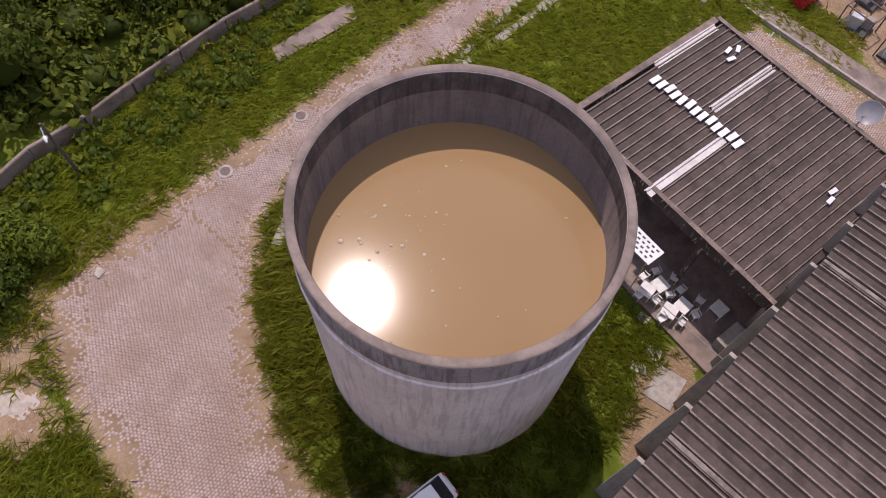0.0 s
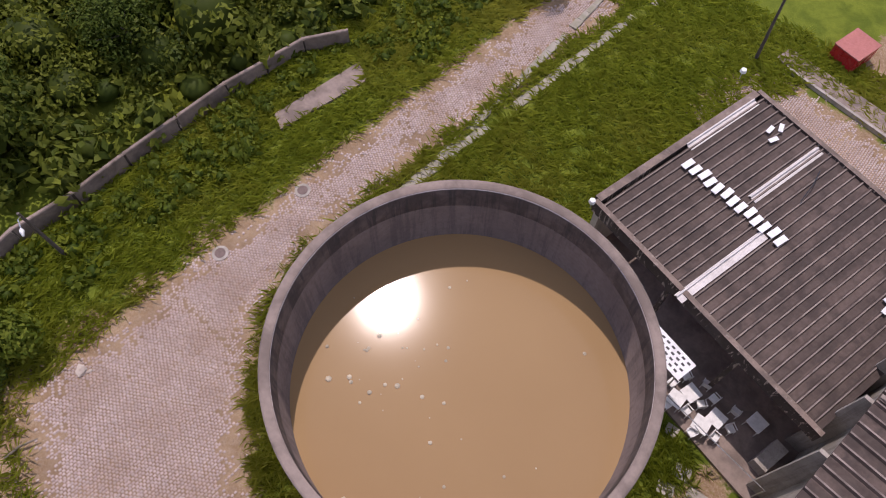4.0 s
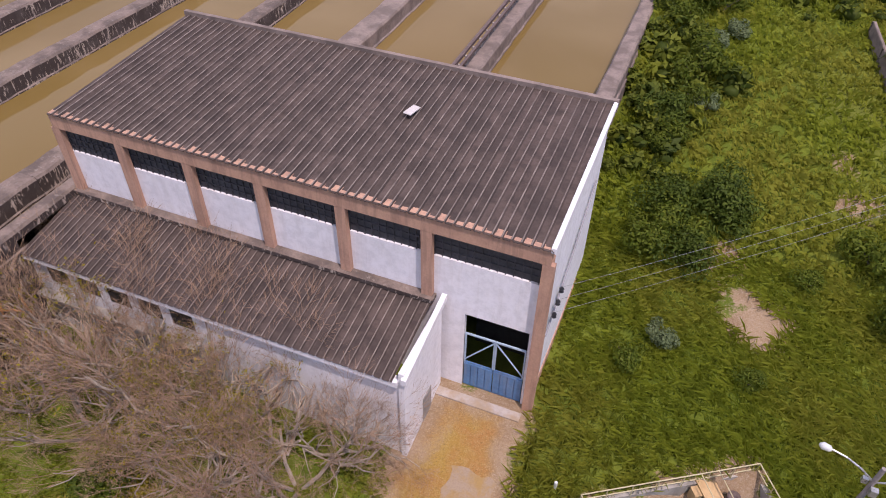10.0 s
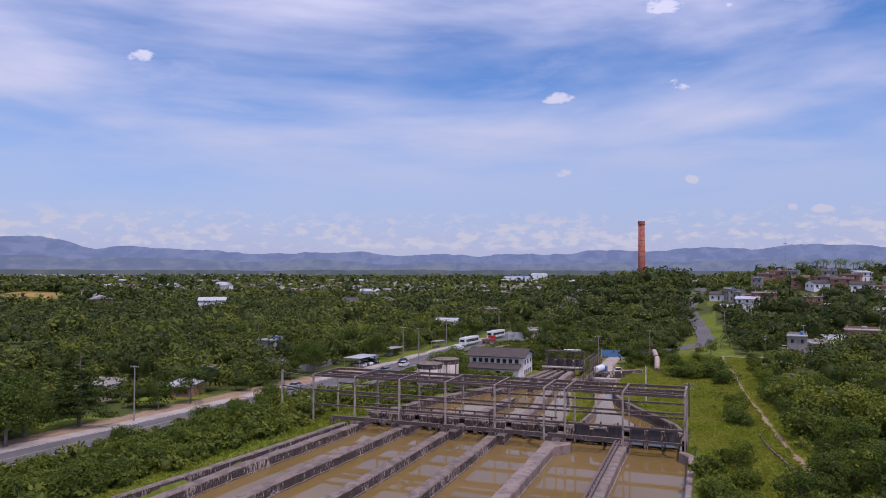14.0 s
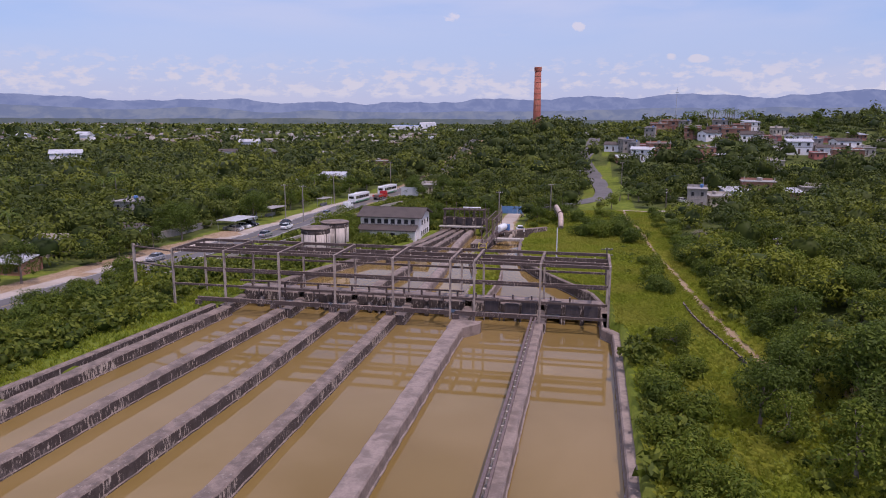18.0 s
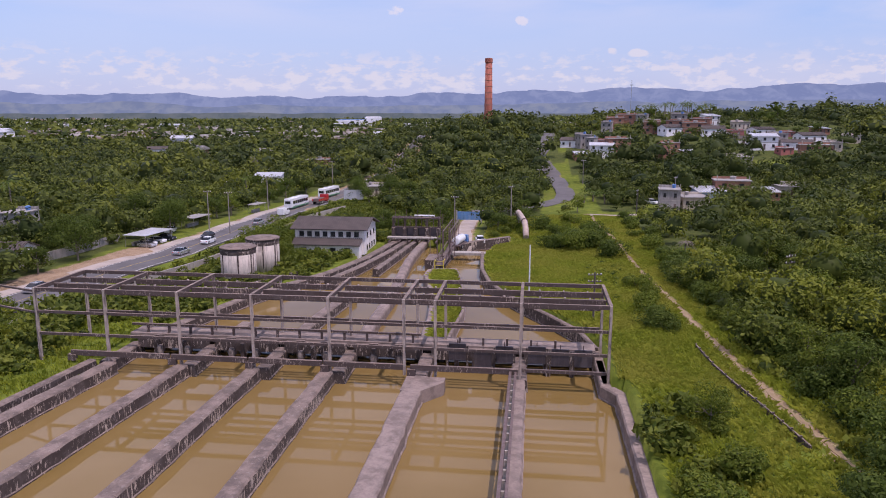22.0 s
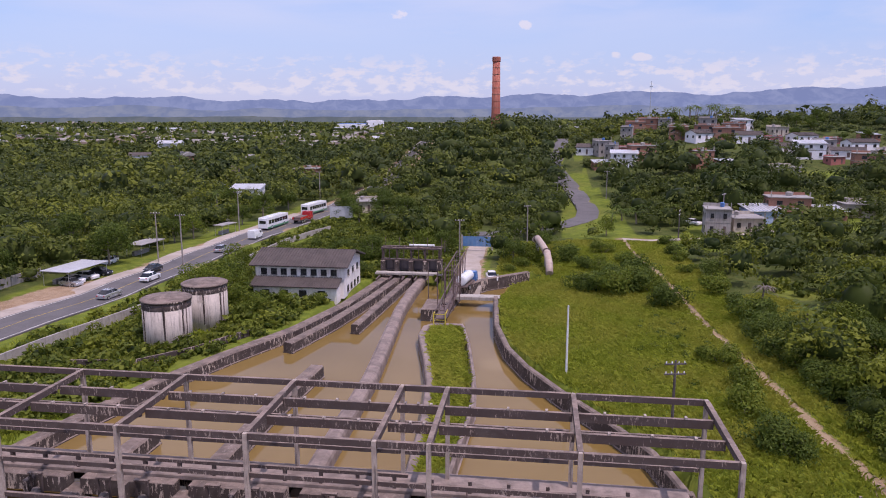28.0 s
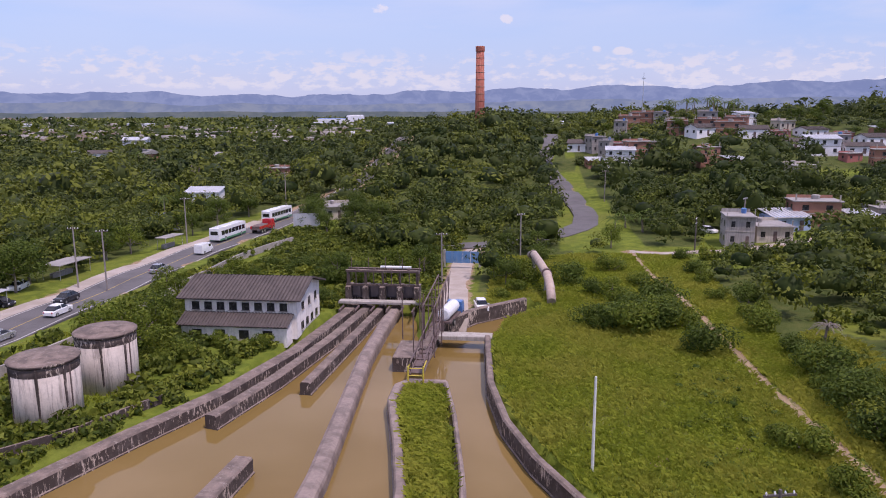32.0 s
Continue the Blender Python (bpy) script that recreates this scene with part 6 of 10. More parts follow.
HZ = 7.0
c = in_shed(18, 0.6)
part("wall", Form().box(c[0], c[1], -2.2, 0.3, 37, HZ + 1.9, HA - 90), concrete_pale, shed)
c = in_shed(18, 0.12)
part("gutter", Form().box(c[0], c[1], HZ - 0.35, 0.4, 37.4, 0.3, HA - 90), concrete_wall, shed)
for k in range(11):
    c = in_shed(1.9 + 3.45 * k, 0.02)
    part("fin", Form().box(c[0], c[1], -2.0, 1.0, 0.2, HZ + 1.62, HA - 90), concrete_pale, shed, "pale upright concrete fin")
c = in_shed(0, 9)
part("end_wall", Form().box(c[0], c[1] + 0.2, -2.2, 17, 0.3, HZ + 1.9, HA - 90), plaster_grey, shed)
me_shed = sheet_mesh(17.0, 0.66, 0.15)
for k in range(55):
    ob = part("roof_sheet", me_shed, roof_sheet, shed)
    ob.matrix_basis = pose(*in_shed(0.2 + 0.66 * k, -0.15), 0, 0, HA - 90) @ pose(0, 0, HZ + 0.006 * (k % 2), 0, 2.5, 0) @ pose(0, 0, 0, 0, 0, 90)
me_rib = channel_sheet(17.0, 0.32, 0.10).mesh("ridge_strip")
me_rib.materials.append(roof_crest)
for k in (4, 20, 33):
    ob = part("pale_strip", me_rib, roof_pale, shed, "paler replaced roofing strip")
    ob.matrix_basis = pose(*in_shed(0.4 + 0.78 * k, -0.12), 0, 0, HA - 90) @ pose(0, 0, HZ + 0.14, 0, 2.5, 0) @ pose(0, 0, 0, 0, 0, 90)

# ---- steel tank, its ladder, and the painted mains ----
GX, GY, GT = -11.2, -7.4, 6.2
tank_roof_paint = surface("dark_grey_tank_paint", (0.115, 0.105, 0.118), (0.085, 0.078, 0.088), 0.55, grain=3, patch=0.5, bump=0.05)
gray = thing("steel_tank", "broad dark grey painted steel tank with a ladder", "tank", GX, GY, -1.2)
part("shell", Form().lathe(GX, GY, [(5.2, -1.6), (5.2, GT), (5.0, GT + 0.12), (0.3, GT + 0.7)], 72), tank_roof_paint, gray, smooth=True)
part("rim", Form().lathe(GX, GY, [(5.2, GT - 0.1), (5.32, GT - 0.06), (5.32, GT + 0.02), (5.2, GT + 0.06)], 72), steel_grey, gray)
lad = thing("tank_stair", "pale yellow steel stair with hoops beside the tank", "stair", -8.6, -1.8, 0.3)
for s in (0.0, 0.8):
    part("stringer", Form().rod((-12.8, -1.9 + s, 4.4), (-7.9, -2.9 + s, 4.0), 0.06, n=6), steel_rail, lad)
    part("handrail", Form().rod((-12.8, -1.9 + s, 5.4), (-7.9, -2.9 + s, 5.0), 0.045, n=6), steel_rail, lad)
for k in range(9):
    x, y = -12.6 + 0.58 * k, -1.95 - 0.118 * k
    part("tread", Form().box(x, y + 0.4, 4.35 - 0.04 * k, 0.25, 0.8, 0.05, -12), steel_rust, lad)
    if k % 2 == 0:
        for s in (0.0, 0.8):
            part("baluster", Form().rod((x, y + s, 4.3 - 0.04 * k), (x, y + s, 5.4 - 0.04 * k), 0.03, n=5), steel_rail, lad)
        part("hoop", Form().pipe([(x, y + 0.4 + 0.45 * math.cos(a), 5.2 + 0.5 * math.sin(a)) for a in np.linspace(0, math.pi, 9)], 0.03, 5), steel_rail, lad)
part("landing", Form().box(-7.6, -2.5, 3.95, 0.9, 1.1, 0.06, -12), steel_rail, lad)
for x, y in ((-7.3, -2.1), (-7.4, -3.1), (-8.0, -2.0)):
    part("landing_post", Form().rod((x, y, 0.0), (x, y, 5.0), 0.04, n=6), steel_rail, lad)
part("white_box", Form().box(-7.3, -2.4, 4.1, 0.25, 0.35, 0.6, -12), white_plastic, lad)

mains = thing("water_mains", "branching turquoise water mains with flanges", "pipes", -3.6, -2.4, 0.2)
tz = 1.1
part("header", Form().pipe([(-3.6, -6.5, tz), (-3.6, -4.2, tz), (-3.55, -1.6, tz), (-3.5, -0.9, tz)], 0.78, 24), turquoise, mains, smooth=True)
part("header_cap", Form().pipe([(-3.5, -0.9, tz), (-3.49, -0.6, tz), (-3.49, -0.45, tz)], 0.7, 24, [0.78, 0.66, 0.3]), turquoise, mains, smooth=True)
part("branch", Form().pipe([(-3.6, -3.8, tz), (-2.6, -3.0, tz), (-1.9, -2.4, tz), (-1.35, -1.6, tz), (-1.05, -0.6, tz)], 0.46, 20), turquoise, mains, smooth=True)
part("elbow", Form().pipe([(-1.05, -0.5, tz), (-0.95, 0.3, tz), (-0.75, 0.9, tz - 0.1), (-0.65, 1.25, tz - 0.5)], 0.44, 20), turquoise, mains, smooth=True)
part("flange", Form().pipe([(-1.08, -0.66, tz), (-1.05, -0.44, tz)], 0.62, 20), turquoise, mains)
part("black_sleeve", Form().pipe([(-0.68, 1.15, tz - 0.35), (-0.55, 1.5, tz - 1.0)], 0.5, 16), black_rubber, mains, "black wrapped pipe end")
part("black_strap", Form().box(-1.9, -0.35, tz + 0.1, 0.9, 0.12, 0.12, -10), black_rubber, mains)
part("side_main", Form().pipe([(-4.2, -2.35, tz - 0.1), (-6.0, -2.2, tz - 0.1), (-8.2, -2.1, tz - 0.1), (-9.2, -2.6, tz - 0.4), (-10.2, -3.6, tz - 0.9)], 0.38, 20), turquoise, mains, smooth=True)
for x in (-6.3, -6.05, -5.1, -4.85):
    part("flange", Form().pipe([(x - 0.06, -2.22, tz - 0.1), (x + 0.06, -2.22, tz - 0.1)], 0.56, 20), turquoise, mains)
part("coupling_body", Form().pipe([(-6.05, -2.22, tz - 0.1), (-5.1, -2.28, tz - 0.1)], 0.44, 20), pipe_blue, mains, smooth=True)
part("air_valve", Form().lathe(-3.6, -1.0, [(0.2, tz + 0.7), (0.26, tz + 0.95), (0.12, tz + 1.15), (0.12, tz + 1.4)], 12), galvanised, mains)
part("air_valve", Form().lathe(-4.25, -0.75, [(0.15, tz + 0.4), (0.22, tz + 0.8), (0.08, tz + 1.1)], 12), galvanised, mains)
part("valve_arm", Form().pipe([(-3.6, -1.0, tz + 1.2), (-4.3, -0.8, tz + 1.1), (-5.0, -0.6, tz + 0.9), (-4.7, -1.2, tz + 0.8)], 0.05, 6), galvanised, mains)
second = thing("water_main", "turquoise main with a black wrapped end", "pipe", -0.4, -3.2, 0)
part("main", Form().pipe([(-2.4, -4.6, tz - 0.3), (-1.2, -3.7, tz - 0.3), (-0.5, -3.15, tz - 0.3)], 0.42, 20), turquoise, second, smooth=True)
part("sleeve", Form().pipe([(-0.55, -3.2, tz - 0.3), (0.35, -2.5, tz - 0.35), (0.7, -2.2, tz - 0.6)], 0.45, 16, [0.46, 0.46, 0.4]), black_rubber, second, "black wrapped pipe end")

# ---- gravel heap, rubble, stones ----
def heap(name, cx, cy, r, h, material, label, category, seed):
    rg = np.random.default_rng(seed)
    n, m = 36, 10
    verts = []
    for i in range(m + 1):
        q = i / m
        for k in range(n):
            a = 2 * math.pi * k / n
            rr = r * (1 - q) * (1 + 0.22 * math.sin(2 * a + seed) + 0.12 * math.sin(5 * a))
            x, y = cx + rr * math.cos(a), cy + rr * math.sin(a)
            verts.append((x, y, float(ground(x, y)) - 0.05 + h * (q * (1.25 - 0.4 * q)) * (1 + 0.25 * math.sin(3 * a + 4 * q)) + rg.normal(0, 0.045)))
    faces = [(n * i + k, n * i + (k + 1) % n, n * i + n + (k + 1) % n, n * i + n + k) for i in range(m) for k in range(n)]
    f = Form().add(verts, faces + [tuple(range(m * n, m * n + n))])
    return single(name, f, material, label, category, smooth=True)


heap("gravel_mound", 20.9, 11.5, 1.7, 0.3, sand_pale, "pale heap of gravel on the grass", "heap", 5)
heap("gravel_mound", 22.0, 8.8, 1.2, 0.2, sand_pale, "thin spill of pale gravel beside the heap", "heap", 6)
heap("rubble_mound", 22.9, 6.0, 1.1, 0.25, rubble_pale, "pale crumbled mortar beside the yard", "rubble", 7)


def stone_mesh(seed):
    bm = bmesh.new()
    bmesh.ops.create_icosphere(bm, subdivisions=1, radius=0.5)
    rg = random.Random(seed)
    for v in bm.verts:
        v.co = v.co * rg.uniform(0.65, 1.1)
        v.co.z *= 0.55
    me = bpy.data.meshes.new("stone")
    bm.to_mesh(me)
    bm.free()
    me.materials.append(rubble_pale)
    return me


STONES = [stone_mesh(k) for k in range(5)]
rs = random.Random(8)


def stones(spots_, label, group):
    for x, y, s in spots_:
        ob = new("stone", STONES[rs.randrange(5)])
        ob.matrix_basis = pose(x, y, float(ground(x, y)) + 0.12 * s, 0, 0, rs.uniform(0, 360)) @ Matrix.Diagonal((s, s * rs.uniform(0.6, 1), s, 1))
        tagged(ob, label, "stone", group)


stones([(26.5, -1.65, 0.95), (26.2, -1.9, 0.4), (-3.5, 0.9, 0.55)], "pale loose stone lying on the yard", "stones in the yard")
line = [(-6.4 + 5.9 * t + rs.gauss(0, 0.35), 1.6 + 4.6 * t + rs.gauss(0, 0.35), rs.uniform(0.12, 0.5)) for t in [k / 46 for k in range(46)]]
stones(line, "pale broken stone in a loose row", "row of rubble stones")
stones([(rs.gauss(22.4, 1.6), rs.gauss(5.2, 1.2), rs.uniform(0.08, 0.3)) for k in range(40)], "pale rubble stone at the yard edge", "rubble at the yard edge")
stones([(rs.uniform(6, 27), rs.uniform(-4, 6), rs.uniform(0.06, 0.16)) for k in range(60)], "small loose stone on the setts", "loose stones on the setts")
for (ax, ay), (bx, by) in (((25.0, 3.6), (24.6, 1.9)), ((22.2, 4.4), (23.8, 5.0)), ((29.3, 14.2), (28.6, 12.6))):
    z = float(ground(ax, ay)) + 0.09
    single("dead_branch", Form().pipe([(ax, ay, z), ((ax + bx) / 2 + 0.1, (ay + by) / 2, z + 0.08), (bx, by, z)], 0.06, 6, [0.09, 0.07, 0.03]), bark, "fallen dry branch on the ground", "branch")
for x, y, w, d, a in ((-1.25, -19.5, 0.9, 0.8, 10), (-1.05, -18.2, 0.9, 0.7, 20), (-2.9, -18.2, 1.7, 2.2, 5), (0.4, -21.0, 0.7, 0.6, 5)):
    z = float(ground(x, y))
    single("paving_slab", Form().box(x, y, z - 0.05, w, d, 0.14, a, 0.02), concrete_pale, "pale concrete paving slab in the grass", "slab", "slabs behind the tank")
# walk and kerb behind the workshop
structure("back_walk", Form().prism([in_shop(19, 21.75)[:2], in_shop(-9, 24.2)[:2], in_shop(-9, 25.9)[:2], in_shop(19, 23.3)[:2]], -2.1, -1.52), concrete_top, "grey concrete walk behind the workshop", "walk")
structure("back_kerb", Form().prism([in_shop(18, 21.6)[:2], in_shop(-9, 23.95)[:2], in_shop(-9, 24.15)[:2], in_shop(18, 21.8)[:2]], -2.1, -1.46), concrete_pale, "worn pale kerb behind the workshop", "kerb")
for u, w, a, wide in ((11.5, 27.4, 4, 2.4), (12.6, 30.4, -8, 2.0), (7.8, 27.0, 6, 2.2), (8.4, 30.0, 0, 2.4), (4.6, 28.6, 10, 2.0), (9.8, 33.0, 0, 2.6)):
    p = in_shop(u, w)
    t = thing("scrap_frame", "dark rusty steel frame with boxes on the grass", "frame", p[0], p[1], -1.7, "scrap frames behind the walk")
    for i in (-1, 1):
        for j in (-1, 1):
            q = in_shop(u + wide / 2 * i, w + 0.9 * j)
            part("post", Form().rod((q[0], q[1], -1.9), (q[0], q[1], 0.0), 0.06, n=6), steel_rust, t)
        part("side_rail", Form().rod(in_shop(u - wide / 2, w + 0.9 * i, -0.02), in_shop(u + wide / 2, w + 0.9 * i, -0.02), 0.06, n=6), steel_rust, t)
        part("end_rail", Form().rod(in_shop(u + wide / 2 * i, w - 0.9, -0.02), in_shop(u + wide / 2 * i, w + 0.9, -0.02), 0.06, n=6), steel_rust, t)
    part("plate", Form().box(p[0], p[1], -1.85, wide * 0.9, 1.5, 0.2, SA, 0.02), vent_block, t)
    part("box", Form().box(p[0] + 0.3, p[1] + 0.2, -1.65, 0.9, 0.7, 1.0, SA + 12 + a, 0.03), zinc_roof, t)
    part("cabinet", Form().box(p[0] - 0.6, p[1] - 0.3, -1.65, 0.6, 0.6, 0.8, SA + a, 0.03), plaster_grey, t)
p = in_shop(16.0, 26.2)
skip = thing("red_container", "red painted steel waste container on the grass", "container", p[0], p[1], -1.75)
part("body", Form().box(p[0], p[1], -1.75, 2.0, 2.4, 1.3, SA, 0.06), car_red, skip)
for k in range(4):
    q = in_shop(15.25 + 0.5 * k, 24.97)
    part("rib", Form().box(q[0], q[1], -1.7, 0.08, 0.06, 1.2, SA), car_red, skip)
part("lip", Form().box(p[0], p[1], -0.45, 2.1, 2.5, 0.08, SA), plaster_red, skip)


# ---- vehicles ----
def loft(sections):
    """A body through cross sections: (y, half width, floor, waist, roof, half roof width)."""
    f = Form()
    verts = []
    for y, w, z0, zw, zr, rw in sections:
        verts += [(-w, y, z0), (w, y, z0), (w, y, zw), (rw, y, zr), (-rw, y, zr), (-w, y, zw)]
    n, m = 6, len(sections)
    faces = [(n * k + j, n * k + (j + 1) % n, n * k + n + (j + 1) % n, n * k + n + j) for k in range(m - 1) for j in range(n)]
    return f.add(verts, faces + [tuple(range(n - 1, -1, -1)), tuple(range(n * (m - 1), n * m))])


def wheels(parent, w, ys, r):
    for y in ys:
        for s in (-1, 1):
            wheel = part("wheel", Form().rod((s * (w - 0.2), y, r), (s * (w + 0.01), y, r), r, n=16), tyre_rubber, parent)
            part("rim", Form().rod((s * (w - 0.02), y, r), (s * (w + 0.025), y, r), r * 0.6, n=12), galvanised, wheel)


def make_car(paint, label, tall=1.0):
    c = thing("car", label, "car", group="cars on the road")
    h = tall
    part("body", loft([(-2.1, 0.70, 0.3, 0.62 * h, 0.64 * h, 0.62), (-1.95, 0.82, 0.22, 0.82 * h, 0.86 * h, 0.74), (-1.0, 0.86, 0.2, 0.88 * h, 0.95 * h, 0.78), (1.2, 0.86, 0.2, 0.90 * h, 0.96 * h, 0.78),
                       (1.95, 0.82, 0.22, 0.82 * h, 0.88 * h, 0.74), (2.1, 0.72, 0.32, 0.66 * h, 0.7 * h, 0.64)]), paint, c)
    part("cabin_glass", loft([(-1.15, 0.76, 0.85 * h, 0.95 * h, 0.97 * h, 0.72), (-0.45, 0.76, 0.85 * h, 0.95 * h, 1.42 * h, 0.60), (1.0, 0.76, 0.85 * h, 0.95 * h, 1.42 * h, 0.60), (1.75, 0.76, 0.85 * h, 0.95 * h, 0.98 * h, 0.70)]), glass_dark, c)
    part("roof", loft([(-0.5, 0.58, 1.40 * h, 1.42 * h, 1.45 * h, 0.54), (0.25, 0.62, 1.40 * h, 1.45 * h, 1.49 * h, 0.56), (1.05, 0.58, 1.40 * h, 1.42 * h, 1.45 * h, 0.54)]), paint, c)
    for s in (-1, 1):
        part("headlight", Form().box(s * 0.6, -2.06, 0.58, 0.3, 0.1, 0.14), lamp_white, c)
        part("tail_light", Form().box(s * 0.62, 2.05, 0.6, 0.22, 0.1, 0.2), car_red, c)
        part("mirror", Form().box(s * 0.95, -0.75, 0.92 * h, 0.18, 0.1, 0.12), paint, c)
        part("door_pillar", Form().rod((s * 0.77, 0.25, 0.95 * h), (s * 0.63, 0.25, 1.42 * h), 0.04, n=4), paint, c)
    wheels(c, 0.86, (-1.3, 1.3), 0.31)
    return c


def make_bus(trim, label):
    b = thing("bus", label, "bus", group="buses on the road")
    part("body", loft([(-6.0, 1.15, 0.55, 1.3, 2.9, 1.1), (-5.85, 1.25, 0.4, 1.35, 3.05, 1.2), (5.8, 1.25, 0.4, 1.35, 3.05, 1.2), (6.0, 1.2, 0.55, 1.3, 2.95, 1.12)]), car_white, b)
    part("skirt", Form().box(0, 0, 0.36, 2.54, 11.6, 0.4), trim, b)
    part("roof_unit", Form().box(0, 1.0, 3.04, 1.5, 2.4, 0.18, 0, 0.06), car_white, b)
    for s in (-1, 1):
        for k in range(7):
            part("window", Form().box(s * 1.235, -4.6 + 1.5 * k, 1.45, 0.05, 1.3, 0.95), glass_dark, b)
    part("windscreen", Form().box(0, -5.98, 1.35, 2.0, 0.08, 1.3), glass_dark, b)
    part("rear_window", Form().box(0, 6.0, 1.6, 1.7, 0.06, 0.8), glass_dark, b)
    wheels(b, 1.25, (-3.6, 3.4), 0.5)
    return b


def make_van():
    v = thing("van", "white delivery van on the highway", "van")
    part("body", loft([(-2.3, 0.8, 0.4, 0.9, 1.0, 0.7), (-1.9, 0.92, 0.3, 1.05, 1.15, 0.8), (-1.2, 0.95, 0.25, 1.2, 1.95, 0.78), (2.2, 0.95, 0.25, 1.25, 2.05, 0.82), (2.3, 0.9, 0.35, 1.2, 1.95, 0.78)]), car_white, v)
    part("windscreen", Form().add([(-0.75, -1.9, 1.2), (0.75, -1.9, 1.2), (0.68, -1.28, 1.88), (-0.68, -1.28, 1.88), (-0.75, -1.7, 1.15), (0.75, -1.7, 1.15), (0.68, -1.1, 1.8), (-0.68, -1.1, 1.8)],
         [(0, 1, 2, 3), (4, 7, 6, 5), (0, 4, 5, 1), (1, 5, 6, 2), (2, 6, 7, 3), (3, 7, 4, 0)]), glass_dark, v)
    for s in (-1, 1):
        part("side_window", Form().box(s * 0.91, -0.7, 1.25, 0.06, 0.8, 0.5), glass_dark, v)
    wheels(v, 0.95, (-1.4, 1.4), 0.34)
    return v


def make_truck():
    t = thing("truck", "red flatbed truck on the highway", "truck")
    part("cab", loft([(-3.8, 1.1, 0.6, 1.4, 2.4, 1.0), (-3.6, 1.18, 0.5, 1.5, 2.6, 1.08), (-2.0, 1.18, 0.5, 1.5, 2.6, 1.08)]), car_red, t)
    part("windscreen", Form().box(0, -3.78, 1.5, 1.9, 0.08, 0.8), glass_dark, t)
    part("bed", Form().box(0, 1.0, 0.9, 2.4, 5.6, 0.2), steel_rust, t)
    for s in (-1, 1):
        part("side_board", Form().box(s * 1.16, 1.0, 1.1, 0.08, 5.6, 0.6), car_red, t)
    part("load", Form().box(0, 1.2, 1.1, 2.0, 4.4, 0.7, 0, 0.2), steel_rust, t)
    wheels(t, 1.18, (-2.9, 1.4, 2.6), 0.5)
    return t


def on_road(y, side, turn=0.0, line=HIGHWAY):
    """A pose on the highway at that northing; side: metres to the right of the centre line."""
    for (ax, ay), (bx, by) in zip(line[:-1], line[1:]):
        if ay <= y <= by:
            t = (y - ay) / (by - ay)
            cx, a = ax + (bx - ax) * t, math.atan2(by - ay, bx - ax)
            x, yy = cx + math.sin(a) * side, y - math.cos(a) * side
            return pose(x, yy, float(ground(cx, y)) + 0.14, 0, 0, math.degrees(a) - 90 + turn)
    return pose(0, 0, 0)


spots(make_car(car_silver, "silver hatchback driving on the highway"), [on_road(181, 1.9, 180), on_road(219, 1.9, 180), on_road(148, -1.9), at_ground(-88.6, 187.5, 75), at_ground(-95.5, 262, 60)])
spots(make_car(car_white, "white hatchback driving on the highway"), [on_road(192, 1.8, 180), at_ground(-89.8, 190, 70), at_ground(-89.4, 193, 80), at_ground(26.5, 258, 40), at_ground(-18.7, 200.6, 12), at_ground(-92.5, 205, 10)])
spots(make_car(car_dark, "dark saloon driving on the highway"), [on_road(199, -1.9), on_road(288, 1.9, 180), at_ground(-88.8, 196, 85)])
spots(make_bus(bus_green, "white and green city bus on the highway"), [on_road(253, -1.9, 180), on_road(277, -1.9, 180)])
make_van().matrix_basis = on_road(236, 1.9, 180)
make_truck().matrix_basis = on_road(262, 1.9, 180)
parked = make_car(car_white, "pale silver hatchback parked beside the water mains", 0.9)
parked["group"] = ""
parked.matrix_basis = pose(3.4, -4.1, float(ground(3.4, -4.1)), 0, 0, 168) @ Matrix.Scale(0.9, 4)
lorry = thing("tanker_truck", "white and blue tanker truck parked by the gate house", "truck")
part("tank_body", Form().pipe([(0, -1.6, 1.75), (0, -1.5, 1.75), (0, 3.1, 1.75), (0, 3.25, 1.75)], 0.85, 16, [0.6, 0.85, 0.85, 0.6]), car_white, lorry)
part("cab", loft([(-3.2, 1.0, 0.5, 1.2, 2.0, 0.95), (-3.0, 1.1, 0.45, 1.3, 2.2, 1.0), (-1.8, 1.1, 0.45, 1.3, 2.2, 1.0)]), bus_blue, lorry)
part("windscreen", Form().box(0, -3.18, 1.3, 1.7, 0.08, 0.65), glass_dark, lorry)
part("chassis", Form().box(0, 0.3, 0.65, 1.9, 6.4, 0.26), steel_rust, lorry)
wheels(lorry, 1.12, (-2.4, 2.0), 0.45)
lorry.matrix_basis = pose(-22.4, 193.6, 9.6, 0, 0, 170)

